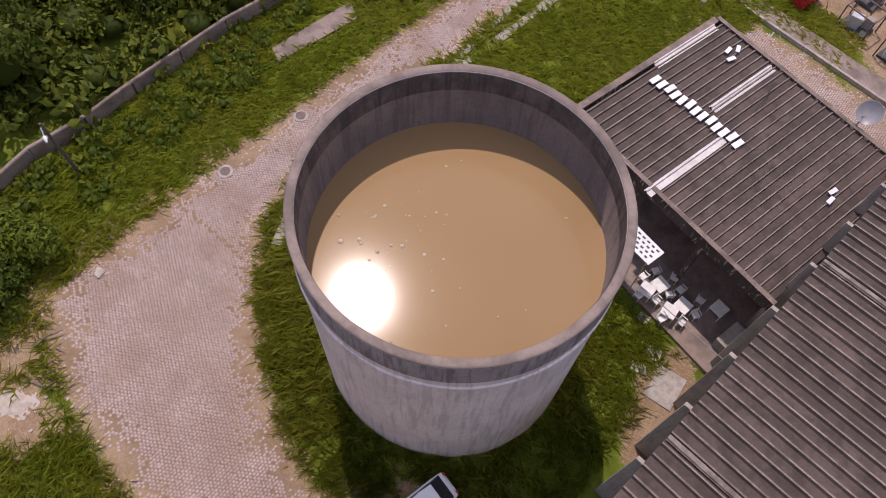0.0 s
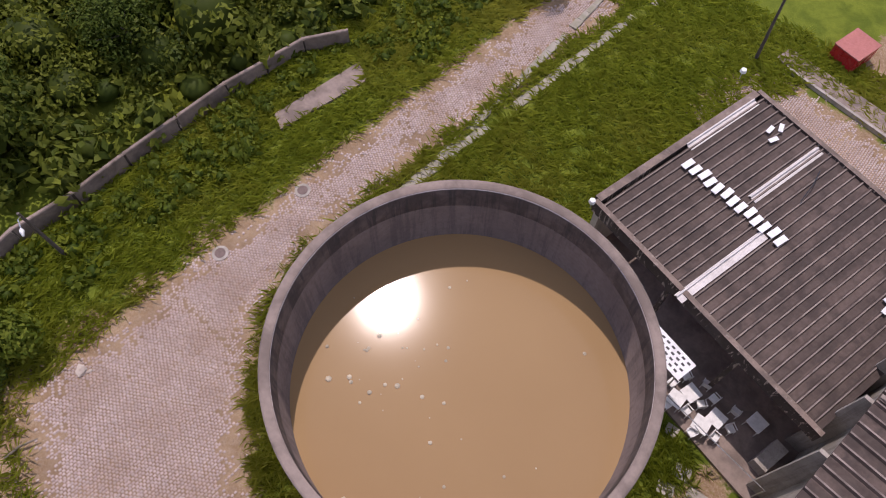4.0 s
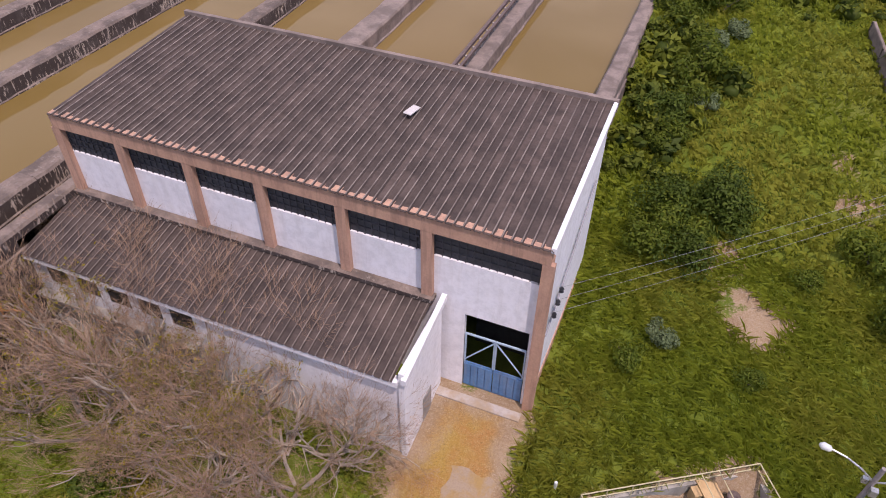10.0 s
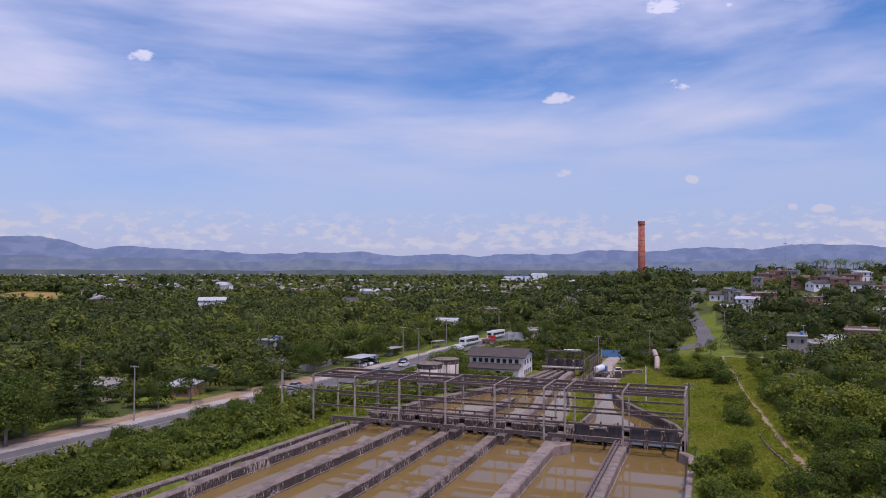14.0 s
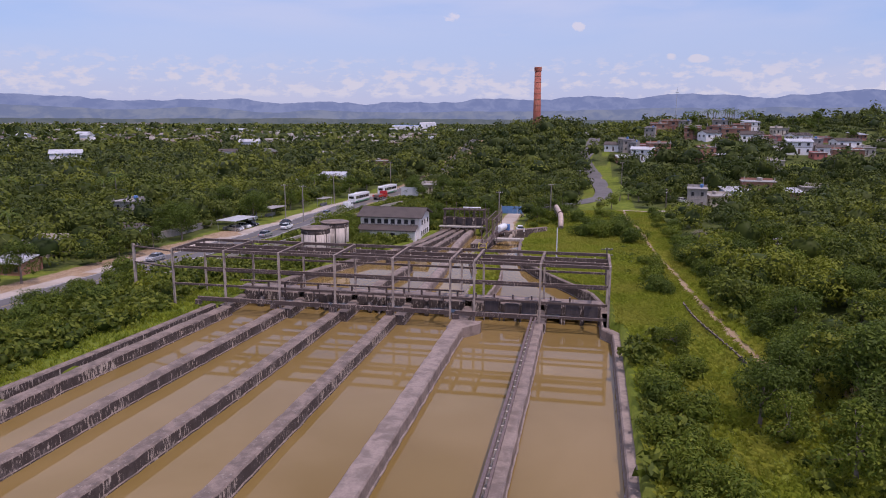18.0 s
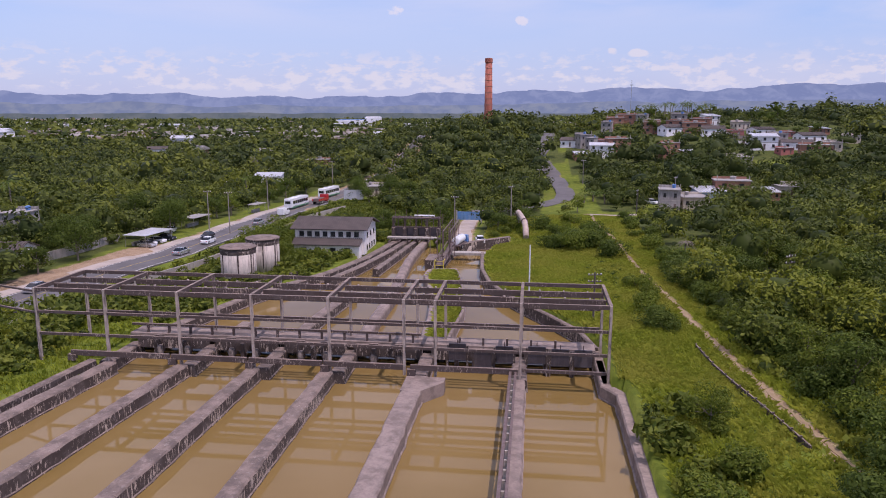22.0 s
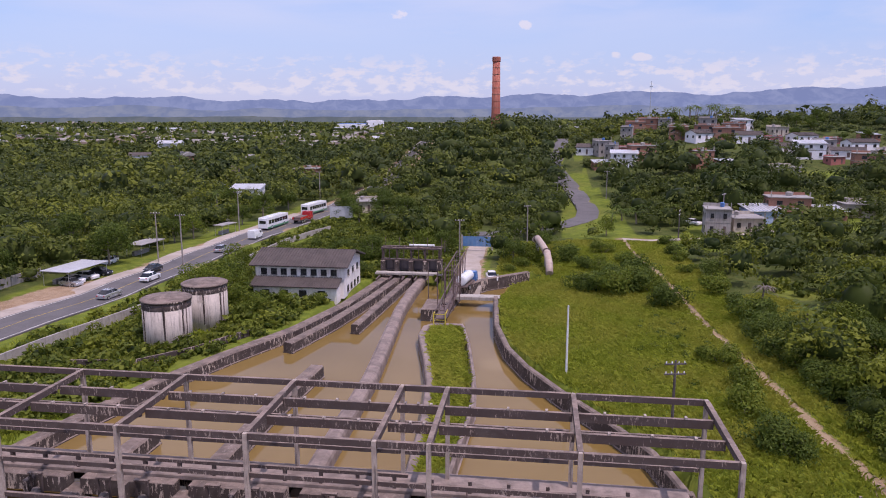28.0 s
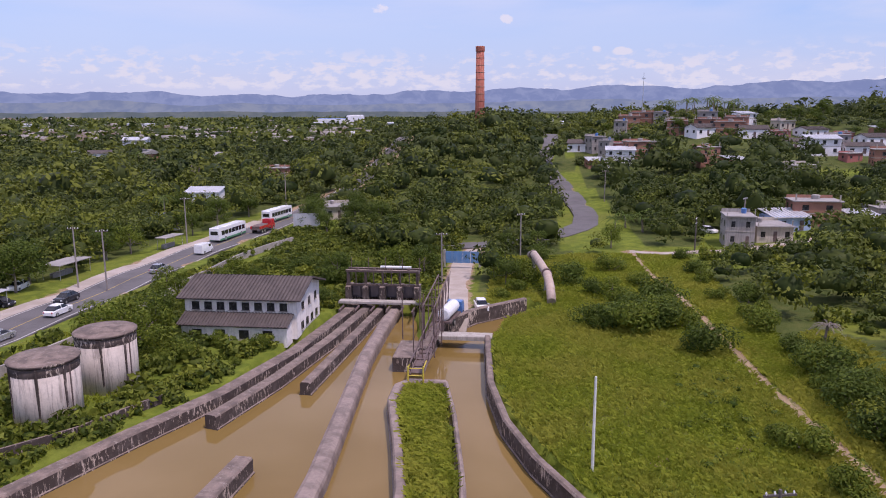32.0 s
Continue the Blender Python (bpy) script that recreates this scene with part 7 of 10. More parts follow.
# ---- buildings beyond the basins ----
def silo(x, y, r, z0, z1):
    t = thing("silo", "round stained concrete silo with a dark flat top", "silo", x, y, z0, "pair of silos")
    part("shell", Form().lathe(x, y, [(r, z0 - 1), (r, z1 - 0.25), (r - 0.1, z1 - 0.2)], 40), silo_concrete, t, smooth=True)
    part("lid", Form().lathe(x, y, [(r + 0.14, z1 - 0.22), (r + 0.16, z1), (r - 0.1, z1 + 0.12), (0.3, z1 + 0.3)], 40), concrete_wall, t, "dark mouldy flat lid", smooth=True)
    part("upper_band", Form().lathe(x, y, [(r + 0.004, z1 - 1.1), (r + 0.03, z1 - 0.9), (r + 0.03, z1 - 0.24), (r, z1 - 0.23)], 40, False), concrete_wall, t, "band of dark mould below the lid", smooth=True)
    for a in (-1.2, -0.4, -2.2):
        part("stain_run", Form().lathe(x + (r - 0.02) * math.cos(a), y + (r - 0.02) * math.sin(a), [(0.10, z0 + 1.5), (0.16, z1 - 0.3), (0.05, z1 - 0.28)], 6), concrete_wall, t, "dark run of mould")
    part("down_pipe", Form().rod((x + r * 0.98, y - 0.6, z0), (x + r * 0.98, y - 0.6, z1 - 0.3), 0.08, n=6), steel_rust, t)


silo(-56.7, 160.6, 2.92, 8.4, 15.0)
silo(-55.4, 168.4, 2.9, 8.6, 15.2)


def window_row(parent, x0, y0, dx, dy, n, z0, z1, w, out=0.02):
    """Openings along a wall from (x0, y0), each with its frame."""
    a = math.degrees(math.atan2(dy, dx))
    for k in range(n):
        x, y = x0 + dx * (k + 0.5) / n, y0 + dy * (k + 0.5) / n
        win = part("window", Form().box(x, y, z0, w, 0.12 + out, z1 - z0, a), window_dark, parent)
        part("sill", Form().box(x, y, z0 - 0.1, w + 0.2, 0.3 + out, 0.1, a), concrete_pale, win)


def tiled_slope(parent, corners, n, material=None):
    """A roof slope of long ribs between four corners: eave start, eave end, ridge end, ridge start."""
    a, b, c, d = (Vector(p) for p in corners)
    f = Form()
    up = (b - a).cross(d - a).normalized()
    for k in range(n):
        p, q = a.lerp(b, k / n), a.lerp(b, (k + 0.55) / n)
        r, s = d.lerp(c, (k + 0.55) / n), d.lerp(c, k / n)
        f.add([p, q, r, s, p + up * 0.10, q + up * 0.10, r + up * 0.10, s + up * 0.10], [(4, 5, 6, 7), (0, 4, 7, 3), (1, 2, 6, 5), (0, 1, 5, 4)])
    part("roof_ribs", f, material or roof_clay, parent)
    part("roof", Form().add([a, b, c, d, a - up * 0.12, b - up * 0.12, c - up * 0.12, d - up * 0.12], [(0, 1, 2, 3), (7, 6, 5, 4), (0, 4, 5, 1), (1, 5, 6, 2), (2, 6, 7, 3), (3, 7, 4, 0)]), material or roof_clay, parent)


office = thing("derelict_office", "derelict white two-storey block with a dark tiled roof", "building", -48, 188, 9)
OX0, OX1, OY0, OY1 = -55.3, -40.9, 183.5, 196.0
part("wall", Form().slab(OX0, OX1, OY0 + 2.2, OY0 + 2.5, 9, 14.2), office_wash, office)
part("wall", Form().slab(OX1 - 0.3, OX1, OY0 + 2.504, OY1, 9, 14.2), office_wash, office)
part("wall", Form().slab(OX0, OX0 + 0.3, OY0 + 2.504, OY1, 9, 14.2), office_wash, office)
part("wall", Form().slab(OX0 + 0.3, OX1 - 0.3, OY1 - 0.3, OY1, 9, 14.2), office_wash, office)
part("gable", Form().add([(OX1 - 0.15, OY0 + 2.2, 14.2), (OX1 - 0.15, OY1, 14.2), (OX1 - 0.15, (OY0 + OY1) / 2 + 1, 15.6), (OX1, OY0 + 2.2, 14.2), (OX1, OY1, 14.2), (OX1, (OY0 + OY1) / 2 + 1, 15.6)],
     [(0, 1, 2), (3, 5, 4), (0, 3, 4, 1), (1, 4, 5, 2), (2, 5, 3, 0)]), office_wash, office)
part("porch_wall", Form().slab(OX0 + 0.4, OX1 - 0.6, OY0, OY0 + 0.3, 8.6, 11.4), office_wash, office)
part("porch_wall", Form().slab(OX1 - 0.9, OX1 - 0.6, OY0 + 0.304, OY0 + 2.19, 8.6, 11.6), office_wash, office)
tiled_slope(office, [(OX0 - 0.8, OY0 + 1.5, 14.1), (OX1 + 0.8, OY0 + 1.5, 14.1), (OX1 + 0.8, (OY0 + OY1) / 2 + 1, 15.9), (OX0 - 0.8, (OY0 + OY1) / 2 + 1, 15.9)], 34)
tiled_slope(office, [(OX1 + 0.8, OY1 + 0.8, 14.1), (OX0 - 0.8, OY1 + 0.8, 14.1), (OX0 - 0.8, (OY0 + OY1) / 2 + 1.01, 15.9), (OX1 + 0.8, (OY0 + OY1) / 2 + 1.01, 15.9)], 34)
tiled_slope(office, [(OX0, OY0 - 0.6, 11.3), (OX1 - 0.3, OY0 - 0.6, 11.3), (OX1 - 0.3, OY0 + 2.18, 12.3), (OX0, OY0 + 2.18, 12.3)], 34)
window_row(office, OX0 + 0.6, OY0 + 2.18, OX1 - OX0 - 1.4, 0, 8, 12.6, 13.6, 0.95)
window_row(office, OX0 + 0.9, OY0 - 0.02, OX1 - OX0 - 2.4, 0, 4, 9.6, 10.7, 1.2)
window_row(office, OX1 + 0.0, OY0 + 3.4, 0, 8.4, 3, 12.2, 13.2, 0.9)
window_row(office, OX1 + 0.0, OY0 + 3.4, 0, 8.4, 4, 9.7, 10.7, 0.9)

# ---- intake gate house ----
intake = thing("intake_gates", "concrete intake gate house with steel gantries", "gate house", -33, 202, 9)
IX0, IX1 = -38.4, -27.6
part("sill_wall", Form().slab(IX0, IX1, 202.6, 203.6, 5, 10.2), concrete_wall, intake)
part("deck", Form().slab(IX0 - 0.6, IX1 + 0.4, 199.0, 200.4, 10.1, 10.45, 0.04), concrete_pale, intake)
for k in range(5):
    x = IX0 + 0.4 + k * (IX1 - IX0 - 0.8) / 4
    part("pier", Form().slab(x - 0.35, x + 0.35, 200.6, 203.4, 5, 12.2, 0.05), concrete_wall, intake)
    part("post", Form().slab(x - 0.16, x + 0.16, 201.4, 201.75, 12.2, 14.2), concrete_beam, intake)
    part("rod", Form().rod((x + 0.3, 202.2, 13.0), (x + 0.3, 202.2, 16.2), 0.05, n=6), steel_rust, intake)
for k in range(4):
    x = IX0 + 0.4 + (k + 0.5) * (IX1 - IX0 - 0.8) / 4
    part("gate_leaf", Form().slab(x - 0.85, x + 0.85, 201.9, 202.1, 10.4, 12.4), dark_steel, intake)
    part("hoist", Form().box(x, 201.7, 14.5, 0.4, 0.4, 0.35, 0, 0.08), steel_rust, intake)
part("top_beam", Form().slab(IX0, IX1, 201.3, 201.85, 14.2, 14.5), concrete_beam, intake)
part("mid_beam", Form().slab(IX0, IX1, 201.25, 201.39, 12.2, 12.5), concrete_beam, intake)
part("back_beam", Form().slab(IX0, IX1, 203.0, 203.3, 14.1, 14.5), concrete_beam, intake)
for k in range(9):
    x = IX0 + 0.2 + k * (IX1 - IX0 - 0.4) / 8
    part("baluster", Form().slab(x - 0.06, x + 0.06, 201.3, 201.42, 12.5, 14.2), concrete_beam, intake)
for a in (-38.2, -36.0, -33.8, -31.6, -29.6, -28.0):
    part("foot_grille", Form().slab(a - 0.1, a + 0.1, 196.2, 199.0, 9.7, 9.95), steel_rust, intake)
part("white_tank", Form().rod((-33.5, 202.6, 14.75), (-29.0, 202.6, 14.75), 0.2, n=12), lamp_white, intake)

gantry = thing("footbridge_gantry", "rusty steel footbridge gantry with a yellow end gate", "gantry", -24, 178, 9)
GX0, GX1, GYA, GYB = -24.6, -23.2, 171.8, 199.0
for x in (GX0, GX1):
    for z in (10.1, 11.3, 14.6):
        part("chord", Form().rod((x, GYA + 0.5 if z < 12 else 182.0, z), (x, GYB, z), 0.09, n=6), steel_rust, gantry)
    for k in range(8):
        y = GYA + 1 + k * 3.7
        part("upright", Form().rod((x, y, 10.0), (x, y, 14.7 if y > 181 else 11.4), 0.07, n=6), steel_rust, gantry)
for k in range(13):
    y = GYA + 1 + k * 2.1
    part("tread", Form().slab(GX0, GX1, y, y + 1.7, 10.0, 10.08), steel_rust, gantry)
for k in range(5):
    y = 183 + 3.7 * k
    part("brace", Form().rod((GX0, y, 14.6), (GX1, y, 14.6), 0.06, n=6), steel_rust, gantry)
    part("brace", Form().rod((GX1, y, 11.3), (GX1, y + 3.6, 14.6), 0.05, n=6), steel_rust, gantry)
for x in (GX0 - 0.1, GX1 + 0.1):
    part("yellow_post", Form().rod((x, 171.6, 9.4), (x, 171.6, 11.2), 0.09, n=8), yellow_rail, gantry)
    part("yellow_rail", Form().rod((x, 171.6, 11.0), (x, 174.0, 11.0), 0.07, n=6), yellow_rail, gantry)
for z in (10.2, 11.0):
    part("yellow_rail", Form().rod((GX0 - 0.1, 171.6, z), (GX1 + 0.1, 171.6, z), 0.05, n=6), yellow_rail, gantry)
for x, y in ((-27.6, 186.0), (-26.0, 190.0), (-22.6, 184.5), (-25.2, 179.0), (-24.0, 177.5), (-22.9, 179.5), (-24.6, 182.0), (-23.4, 183.0), (-25.0, 186.0), (-22.8, 188.0)):
    part("mast", Form().rod((x, y, 9.4), (x, y, 15.2), 0.08, n=6), steel_rust, gantry)

# blue gate at the lane's end
bg = thing("blue_gate", "pale blue sheet metal gate across the lane", "gate", -24, 227, 10)
for k in range(4):
    part("panel", Form().slab(-26.5 + 1.5 * k, -25.05 + 1.5 * k, 226.9, 227.0, 10.4, 12.5), blue_gate, bg)
for x in (-26.7, -20.4):
    part("gate_post", Form().box(x, 227, 9.6, 0.35, 0.35, 3.2), concrete_pale, bg)

# the bent rusty pipe in the meadow
conduit = thing("bent_conduit", "large pale rusty pipe bending down into grass", "pipe", -9.5, 212, 11)
part("tube", Form().pipe([(-11.4, 227.5, 12.0), (-11.0, 222.5, 13.2), (-10.0, 214.0, 13.2), (-9.2, 208.0, 12.9), (-8.9, 203.5, 12.0), (-8.8, 201.0, 10.6)], 0.65, 16), surface("pale_rusted_pipe", (0.46, 0.36, 0.30), (0.30, 0.21, 0.17), 0.8, grain=6, patch=1.2), conduit, smooth=True)
for p in ((-11.0, 222.0, 13.1), (-9.3, 208.4, 13.0)):
    part("collar", Form().pipe([(p[0] - 0.02, p[1] + 0.15, p[2]), (p[0] + 0.02, p[1] - 0.15, p[2])], 0.78, 16), steel_rust, conduit)
    part("support", Form().box(p[0], p[1], 10.4, 0.7, 0.5, 2.2), concrete_pale, conduit)

# ---- chimney on the hill ----
CX, CY = -31.3, 419.0
CB = float(ground(CX, CY))
chimney = thing("brick_chimney", "tall tapering red brick factory chimney", "chimney", CX, CY, CB)
part("shaft", Form().lathe(CX, CY, [(2.25, CB - 1), (2.05, CB + 8), (1.72, 62.3)], 28), brick_red, chimney, smooth=True)
for k in range(11):
    z = CB + 3 + k * 3.0
    r = 2.25 - (z - CB) * 0.0165
    part("iron_band", Form().lathe(CX, CY, [(r, z), (r + 0.06, z + 0.04), (r + 0.06, z + 0.22), (r, z + 0.26)], 28), brick_bare, chimney)
part("crown", Form().lathe(CX, CY, [(1.72, 62.0), (1.95, 62.4), (1.95, 64.2), (1.75, 64.4), (1.3, 64.4), (1.3, 63.0)], 28), brick_red, chimney)
mastx, masty = 46.0, 470.0
mz = float(ground(mastx, masty))
mast = thing("radio_mast", "thin steel radio mast on the hill", "mast", mastx, masty, mz)
part("pole", Form().rod((mastx, masty, mz), (mastx, masty, mz + 24), 0.25, 0.1, 6), galvanised, mast)
part("antenna", Form().box(mastx, masty, mz + 21, 1.6, 0.3, 0.5), galvanised, mast)
mast = copy_thing(mast, pose(-330, 1250, 9))


# ---- poles and wires ----
def utility_pole(h, arms, label, material=None):
    t = thing("utility_pole", label, "utility pole", group="utility poles")
    part("post", Form().rod((0, 0, -0.3), (0, 0, h), 0.15, 0.10, 8), material or pole_concrete, t)
    for k in range(arms):
        z = h - 0.4 - 0.9 * k
        arm = part("crossarm", Form().box(0, 0, z, 1.9, 0.12, 0.12), pole_wood, t)
        for s in (-0.8, -0.3, 0.3, 0.8):
            part("insulator", Form().lathe(s, 0, [(0.05, z + 0.12), (0.07, z + 0.2), (0.03, z + 0.3)], 6), white_plastic, arm)
    return t


spots(utility_pole(10.0, 1, "concrete utility pole beside the highway"), [at_ground(-93.5, 108, 5), at_ground(-84.0, 207.5, 8), at_ground(-84.0, 246, 8), at_ground(-80.0, 300, 12), at_ground(-95.5, 60, 5), at_ground(-78.2, 206, 20)])
spots(utility_pole(6.4, 2, "dark timber pole with two crossarms in the meadow", pole_wood), [at_ground(0.8, 139.8, 12), at_ground(29.0, 152.0, 30), at_ground(19.8, 240.4, 70)])
spots(utility_pole(8.5, 1, "pale utility pole on the hillside"), [at_ground(-13.2, 236, 40), at_ground(-5.6, 282, 10), at_ground(9.5, 300, 20), at_ground(-26.0, 216, 0), at_ground(31.0, 249, 50)])
wires = thing("power_line", "three thin power cables sagging over the bank", "cable", X1 + 0.3, 20.6, 8.4)
for k in range(3):
    a, b = Vector((X1 + 0.3, 20.1 + 0.55 * k, 8.45 + 0.45 * k)), Vector((34.0, 40.5 + 0.7 * k, 17.0))
    part("cable", Form().pipe([a.lerp(b, t) - Vector((0, 0, 2.4 * t * (1 - t))) for t in np.linspace(0, 1, 13)], 0.009, 4), galvanised, wires)
pg = float(ground(-7.7, 153.6))
single("white_pole", Form().rod((-7.7, 153.6, pg - 0.2), (-7.7, 153.6, pg + 7.6), 0.13, 0.09, 8), lamp_white, "plain white pole standing in the meadow", "pole")
lw = thing("low_wall", "broken low concrete fence beside the footpath", "fence", 11.4, 122, 10.4, kind="structure")
for (ax, ay), (bx, by) in steps([(11.5, 128.6), (11.9, 122.6), (12.6, 117.4), (13.2, 114.4), (14.3, 108.0), (15.0, 103.5)], 1.7):
    z = float(ground(ax, ay))
    part("fence_panel", Form().run([(ax, ay, z), (bx, by, float(ground(bx, by)))], [(-0.07, -0.2), (0.07, -0.2), (0.07, 0.55), (-0.07, 0.55)]), concrete_wall, lw)
    part("fence_post", Form().box(ax, ay, z - 0.2, 0.16, 0.16, 0.9), concrete_wall, lw)
sw = thing("roadside_wall", "long grey low wall beside the grass verge", "wall", -66, 170, 9, kind="structure")
for (ax, ay), (bx, by) in steps([(-74.5, 128.0), (-71.5, 150.0), (-69.0, 166.0), (-66.6, 180.0), (-66.0, 192.0), (-67, 212), (-66, 232), (-62, 250)], 5.0):
    part("wall_panel", Form().run([(ax, ay, float(ground(ax, ay))), (bx, by, float(ground(bx, by)))], [(-0.12, -0.3), (0.12, -0.3), (0.12, 1.3), (-0.12, 1.3)]), concrete_pale, sw)
yw = thing("garden_wall", "mouldy low wall round the silo yard", "wall", -60, 152, 9, kind="structure")
for (ax, ay), (bx, by) in steps([(-63.0, 150.5), (-56.0, 151.5), (-51.5, 156.5), (-47.6, 165.0)], 4.0):
    part("wall_panel", Form().run([(ax, ay, float(ground(ax, ay))), (bx, by, float(ground(bx, by)))], [(-0.12, -0.3), (0.12, -0.3), (0.12, 0.9), (-0.12, 0.9)]), concrete_wall, yw)


# ---- houses ----
def make_house(w, d, h, wall, roof, kind, label, seed, storeys=1):
    """A plain house: walls with thickness, a slab, sheet or gable roof, doors and windows."""
    rg = random.Random(seed)
    t = thing("house", label, "house")
    for x0, x1, y0, y1 in ((-w / 2, w / 2, -d / 2, -d / 2 + 0.2), (-w / 2, w / 2, d / 2 - 0.2, d / 2), (-w / 2, -w / 2 + 0.2, -d / 2 + 0.2, d / 2 - 0.2), (w / 2 - 0.2, w / 2, -d / 2 + 0.2, d / 2 - 0.2)):
        part("wall", Form().slab(x0, x1, y0, y1, -1.5, h), wall, t)
    for s in range(storeys):
        z = 0.9 + s * (h / storeys)
        n = max(2, int(w / 2.8))
        for k in range(n):
            x = -w / 2 + w * (k + 0.5) / n
            if s == 0 and k == n // 2:
                part("door", Form().slab(x - 0.45, x + 0.45, -d / 2 - 0.05, -d / 2 + 0.03, 0.0, 2.1), steel_rust, t)
                continue
            win = part("window", Form().slab(x - 0.55, x + 0.55, -d / 2 - 0.04, -d / 2 + 0.03, z, z + 1.15), window_dark, t)
            part("sill", Form().slab(x - 0.65, x + 0.65, -d / 2 - 0.14, -d / 2 - 0.004, z - 0.1, z - 0.002), concrete_pale, win)
        for k in range(max(1, int(d / 3.5))):
            y = -d / 2 + d * (k + 0.5) / max(1, int(d / 3.5))
            part("window", Form().slab(-w / 2 - 0.04, -w / 2 + 0.03, y - 0.5, y + 0.5, z, z + 1.1), window_dark, t)
        if s:
            part("floor_band", Form().slab(-w / 2 - 0.06, w / 2 + 0.06, -d / 2 - 0.06, d / 2 + 0.06, s * h / storeys, s * h / storeys + 0.22), concrete_pale, t)
    if kind == "slab":
        part("roof", Form().slab(-w / 2 - 0.3, w / 2 + 0.3, -d / 2 - 0.5, d / 2 + 0.3, h, h + 0.22), roof, t)
        part("parapet", Form().slab(-w / 2, w / 2, d / 2 - 0.15, d / 2, h + 0.22, h + 0.9), wall, t)
        part("water_box", Form().lathe(rg.uniform(-w / 4, w / 4), rg.uniform(-d / 4, d / 4), [(0.7, h + 0.22), (0.8, h + 1.1), (0.5, h + 1.25)], 12), bus_blue if rg.random() < 0.4 else plaster_grey, t)
        for x in (-w / 2 + 0.3, w / 2 - 0.3):
            part("stub_column", Form().box(x, -d / 2 + 0.2, h + 0.22, 0.22, 0.22, rg.uniform(0.5, 1.6)), concrete_pale, t)
    elif kind == "gable":
        for s in (-1, 1):
            tiled_slope(t, [(-s * (w / 2 + 0.4), -s * (d / 2 + 0.4), h - 0.1), (s * (w / 2 + 0.4), -s * (d / 2 + 0.4), h - 0.1), (s * (w / 2 + 0.4), 0, h + d * 0.2), (-s * (w / 2 + 0.4), 0, h + d * 0.2)], int(w * 1.4), roof)
            x = s * (w / 2 - 0.1)
            part("gable", Form().add([(x - 0.1, -d / 2, h - 0.05), (x - 0.1, d / 2, h - 0.05), (x - 0.1, 0, h + d * 0.19), (x + 0.1, -d / 2, h - 0.05), (x + 0.1, d / 2, h - 0.05), (x + 0.1, 0, h + d * 0.19)],
                 [(0, 1, 2), (3, 5, 4), (0, 3, 4, 1), (1, 4, 5, 2), (2, 5, 3, 0)]), wall, t)
    else:
        tiled_slope(t, [(-w / 2 - 0.4, -d / 2 - 0.6, h - 0.2), (w / 2 + 0.4, -d / 2 - 0.6, h - 0.2), (w / 2 + 0.4, d / 2 + 0.4, h + 0.9), (-w / 2 - 0.4, d / 2 + 0.4, h + 0.9)], int(w * 1.3), roof)
    return t


HOUSES = [make_house(9, 7, 3.0, plaster_cream, slab_roof, "slab", "cream rendered house with a flat slab roof", 1),
          make_house(8, 7, 5.8, plaster_grey, slab_roof, "slab", "unfinished grey two-storey house with a slab roof", 2, 2),
          make_house(10, 7, 3.0, white_wall, roof_clay, "gable", "white house with a dark tiled gable roof", 3),
          make_house(9, 6, 2.9, brick_bare, zinc_roof, "shed", "bare brick house under pale sheet roofing", 4),
          make_house(8, 7, 5.6, brick_bare, slab_roof, "slab", "bare brick two-storey house with a slab roof", 5, 2),
          make_house(8, 6, 3.0, plaster_red, slab_roof, "slab", "red washed house with a flat slab roof", 6),
          make_house(11, 7, 5.4, white_wall, zinc_roof, "shed", "white two-storey house under pale metal roofing", 7, 2),
          make_house(8, 6, 3.0, plaster_blue, zinc_roof, "shed", "blue washed house under pale sheet roofing", 8)]
used_house = set()


def put_house(k, x, y, turn, lift=0.0, label="", group=""):
    m = at_ground(x, y, turn, 1.0, lift)
    if k not in used_house:
        used_house.add(k)
        HOUSES[k].matrix_basis = m
        ob = HOUSES[k]
    else:
        ob = copy_thing(HOUSES[k], m)
    return tagged(ob, label, "", group or "houses in the settlement")


# hill settlement, along its lanes
HILL = [(9, 380), (14, 375), (17, 366), (23, 372), (38, 421), (45, 416), (46, 393), (44, 378), (51, 370), (55, 379), (60, 369), (65, 378), (67, 365), (71, 356), (76, 367), (74, 347), (80, 339), (87, 345), (85, 330),
        (92, 339), (93, 322), (43, 330), (50, 324), (32, 416), (82, 380), (87, 367), (96, 362), (101, 351), (104, 336), (58, 392), (72, 393), (110, 366), (116, 350), (27, 404)]
rh = random.Random(5)
for x, y in HILL:
    ob = put_house(rh.choice((0, 1, 2, 3, 4, 4, 5, 6, 3, 2, 1, 0, 7)), x, y, rh.uniform(-25, 25))
    ob.matrix_basis = ob.matrix_basis @ Matrix.Diagonal((rh.uniform(0.65, 1.25), rh.uniform(0.7, 1.1), rh.uniform(0.72, 1.0), 1))
for k, x, y, a in ((3, 12, 352, 8), (6, 20, 350, -6), (4, 27, 356, 12), (0, 64, 312, 6)):
    put_house(k, x, y, a)
for k, x, y, a in ((1, 29, 246, -6), (0, 36, 250, 4), (3, 33, 256, 10), (4, 49, 262, -4), (3, 58, 260, 6), (0, 66, 266, 0), (7, 42, 258, 12)):
    put_house(k, x, y, a, group="houses by the dirt lane")
put_house(7, -112.0, 290, 6, label="blue washed house under pale sheet roofing by the road", group="houses along the highway")
put_house(6, -104.0, 300, 8, label="white house under dull roofing beside the highway", group="houses along the highway")
put_house(4, -101.0, 352, 4, label="red brick building beyond the bus stop", group="houses along the highway")
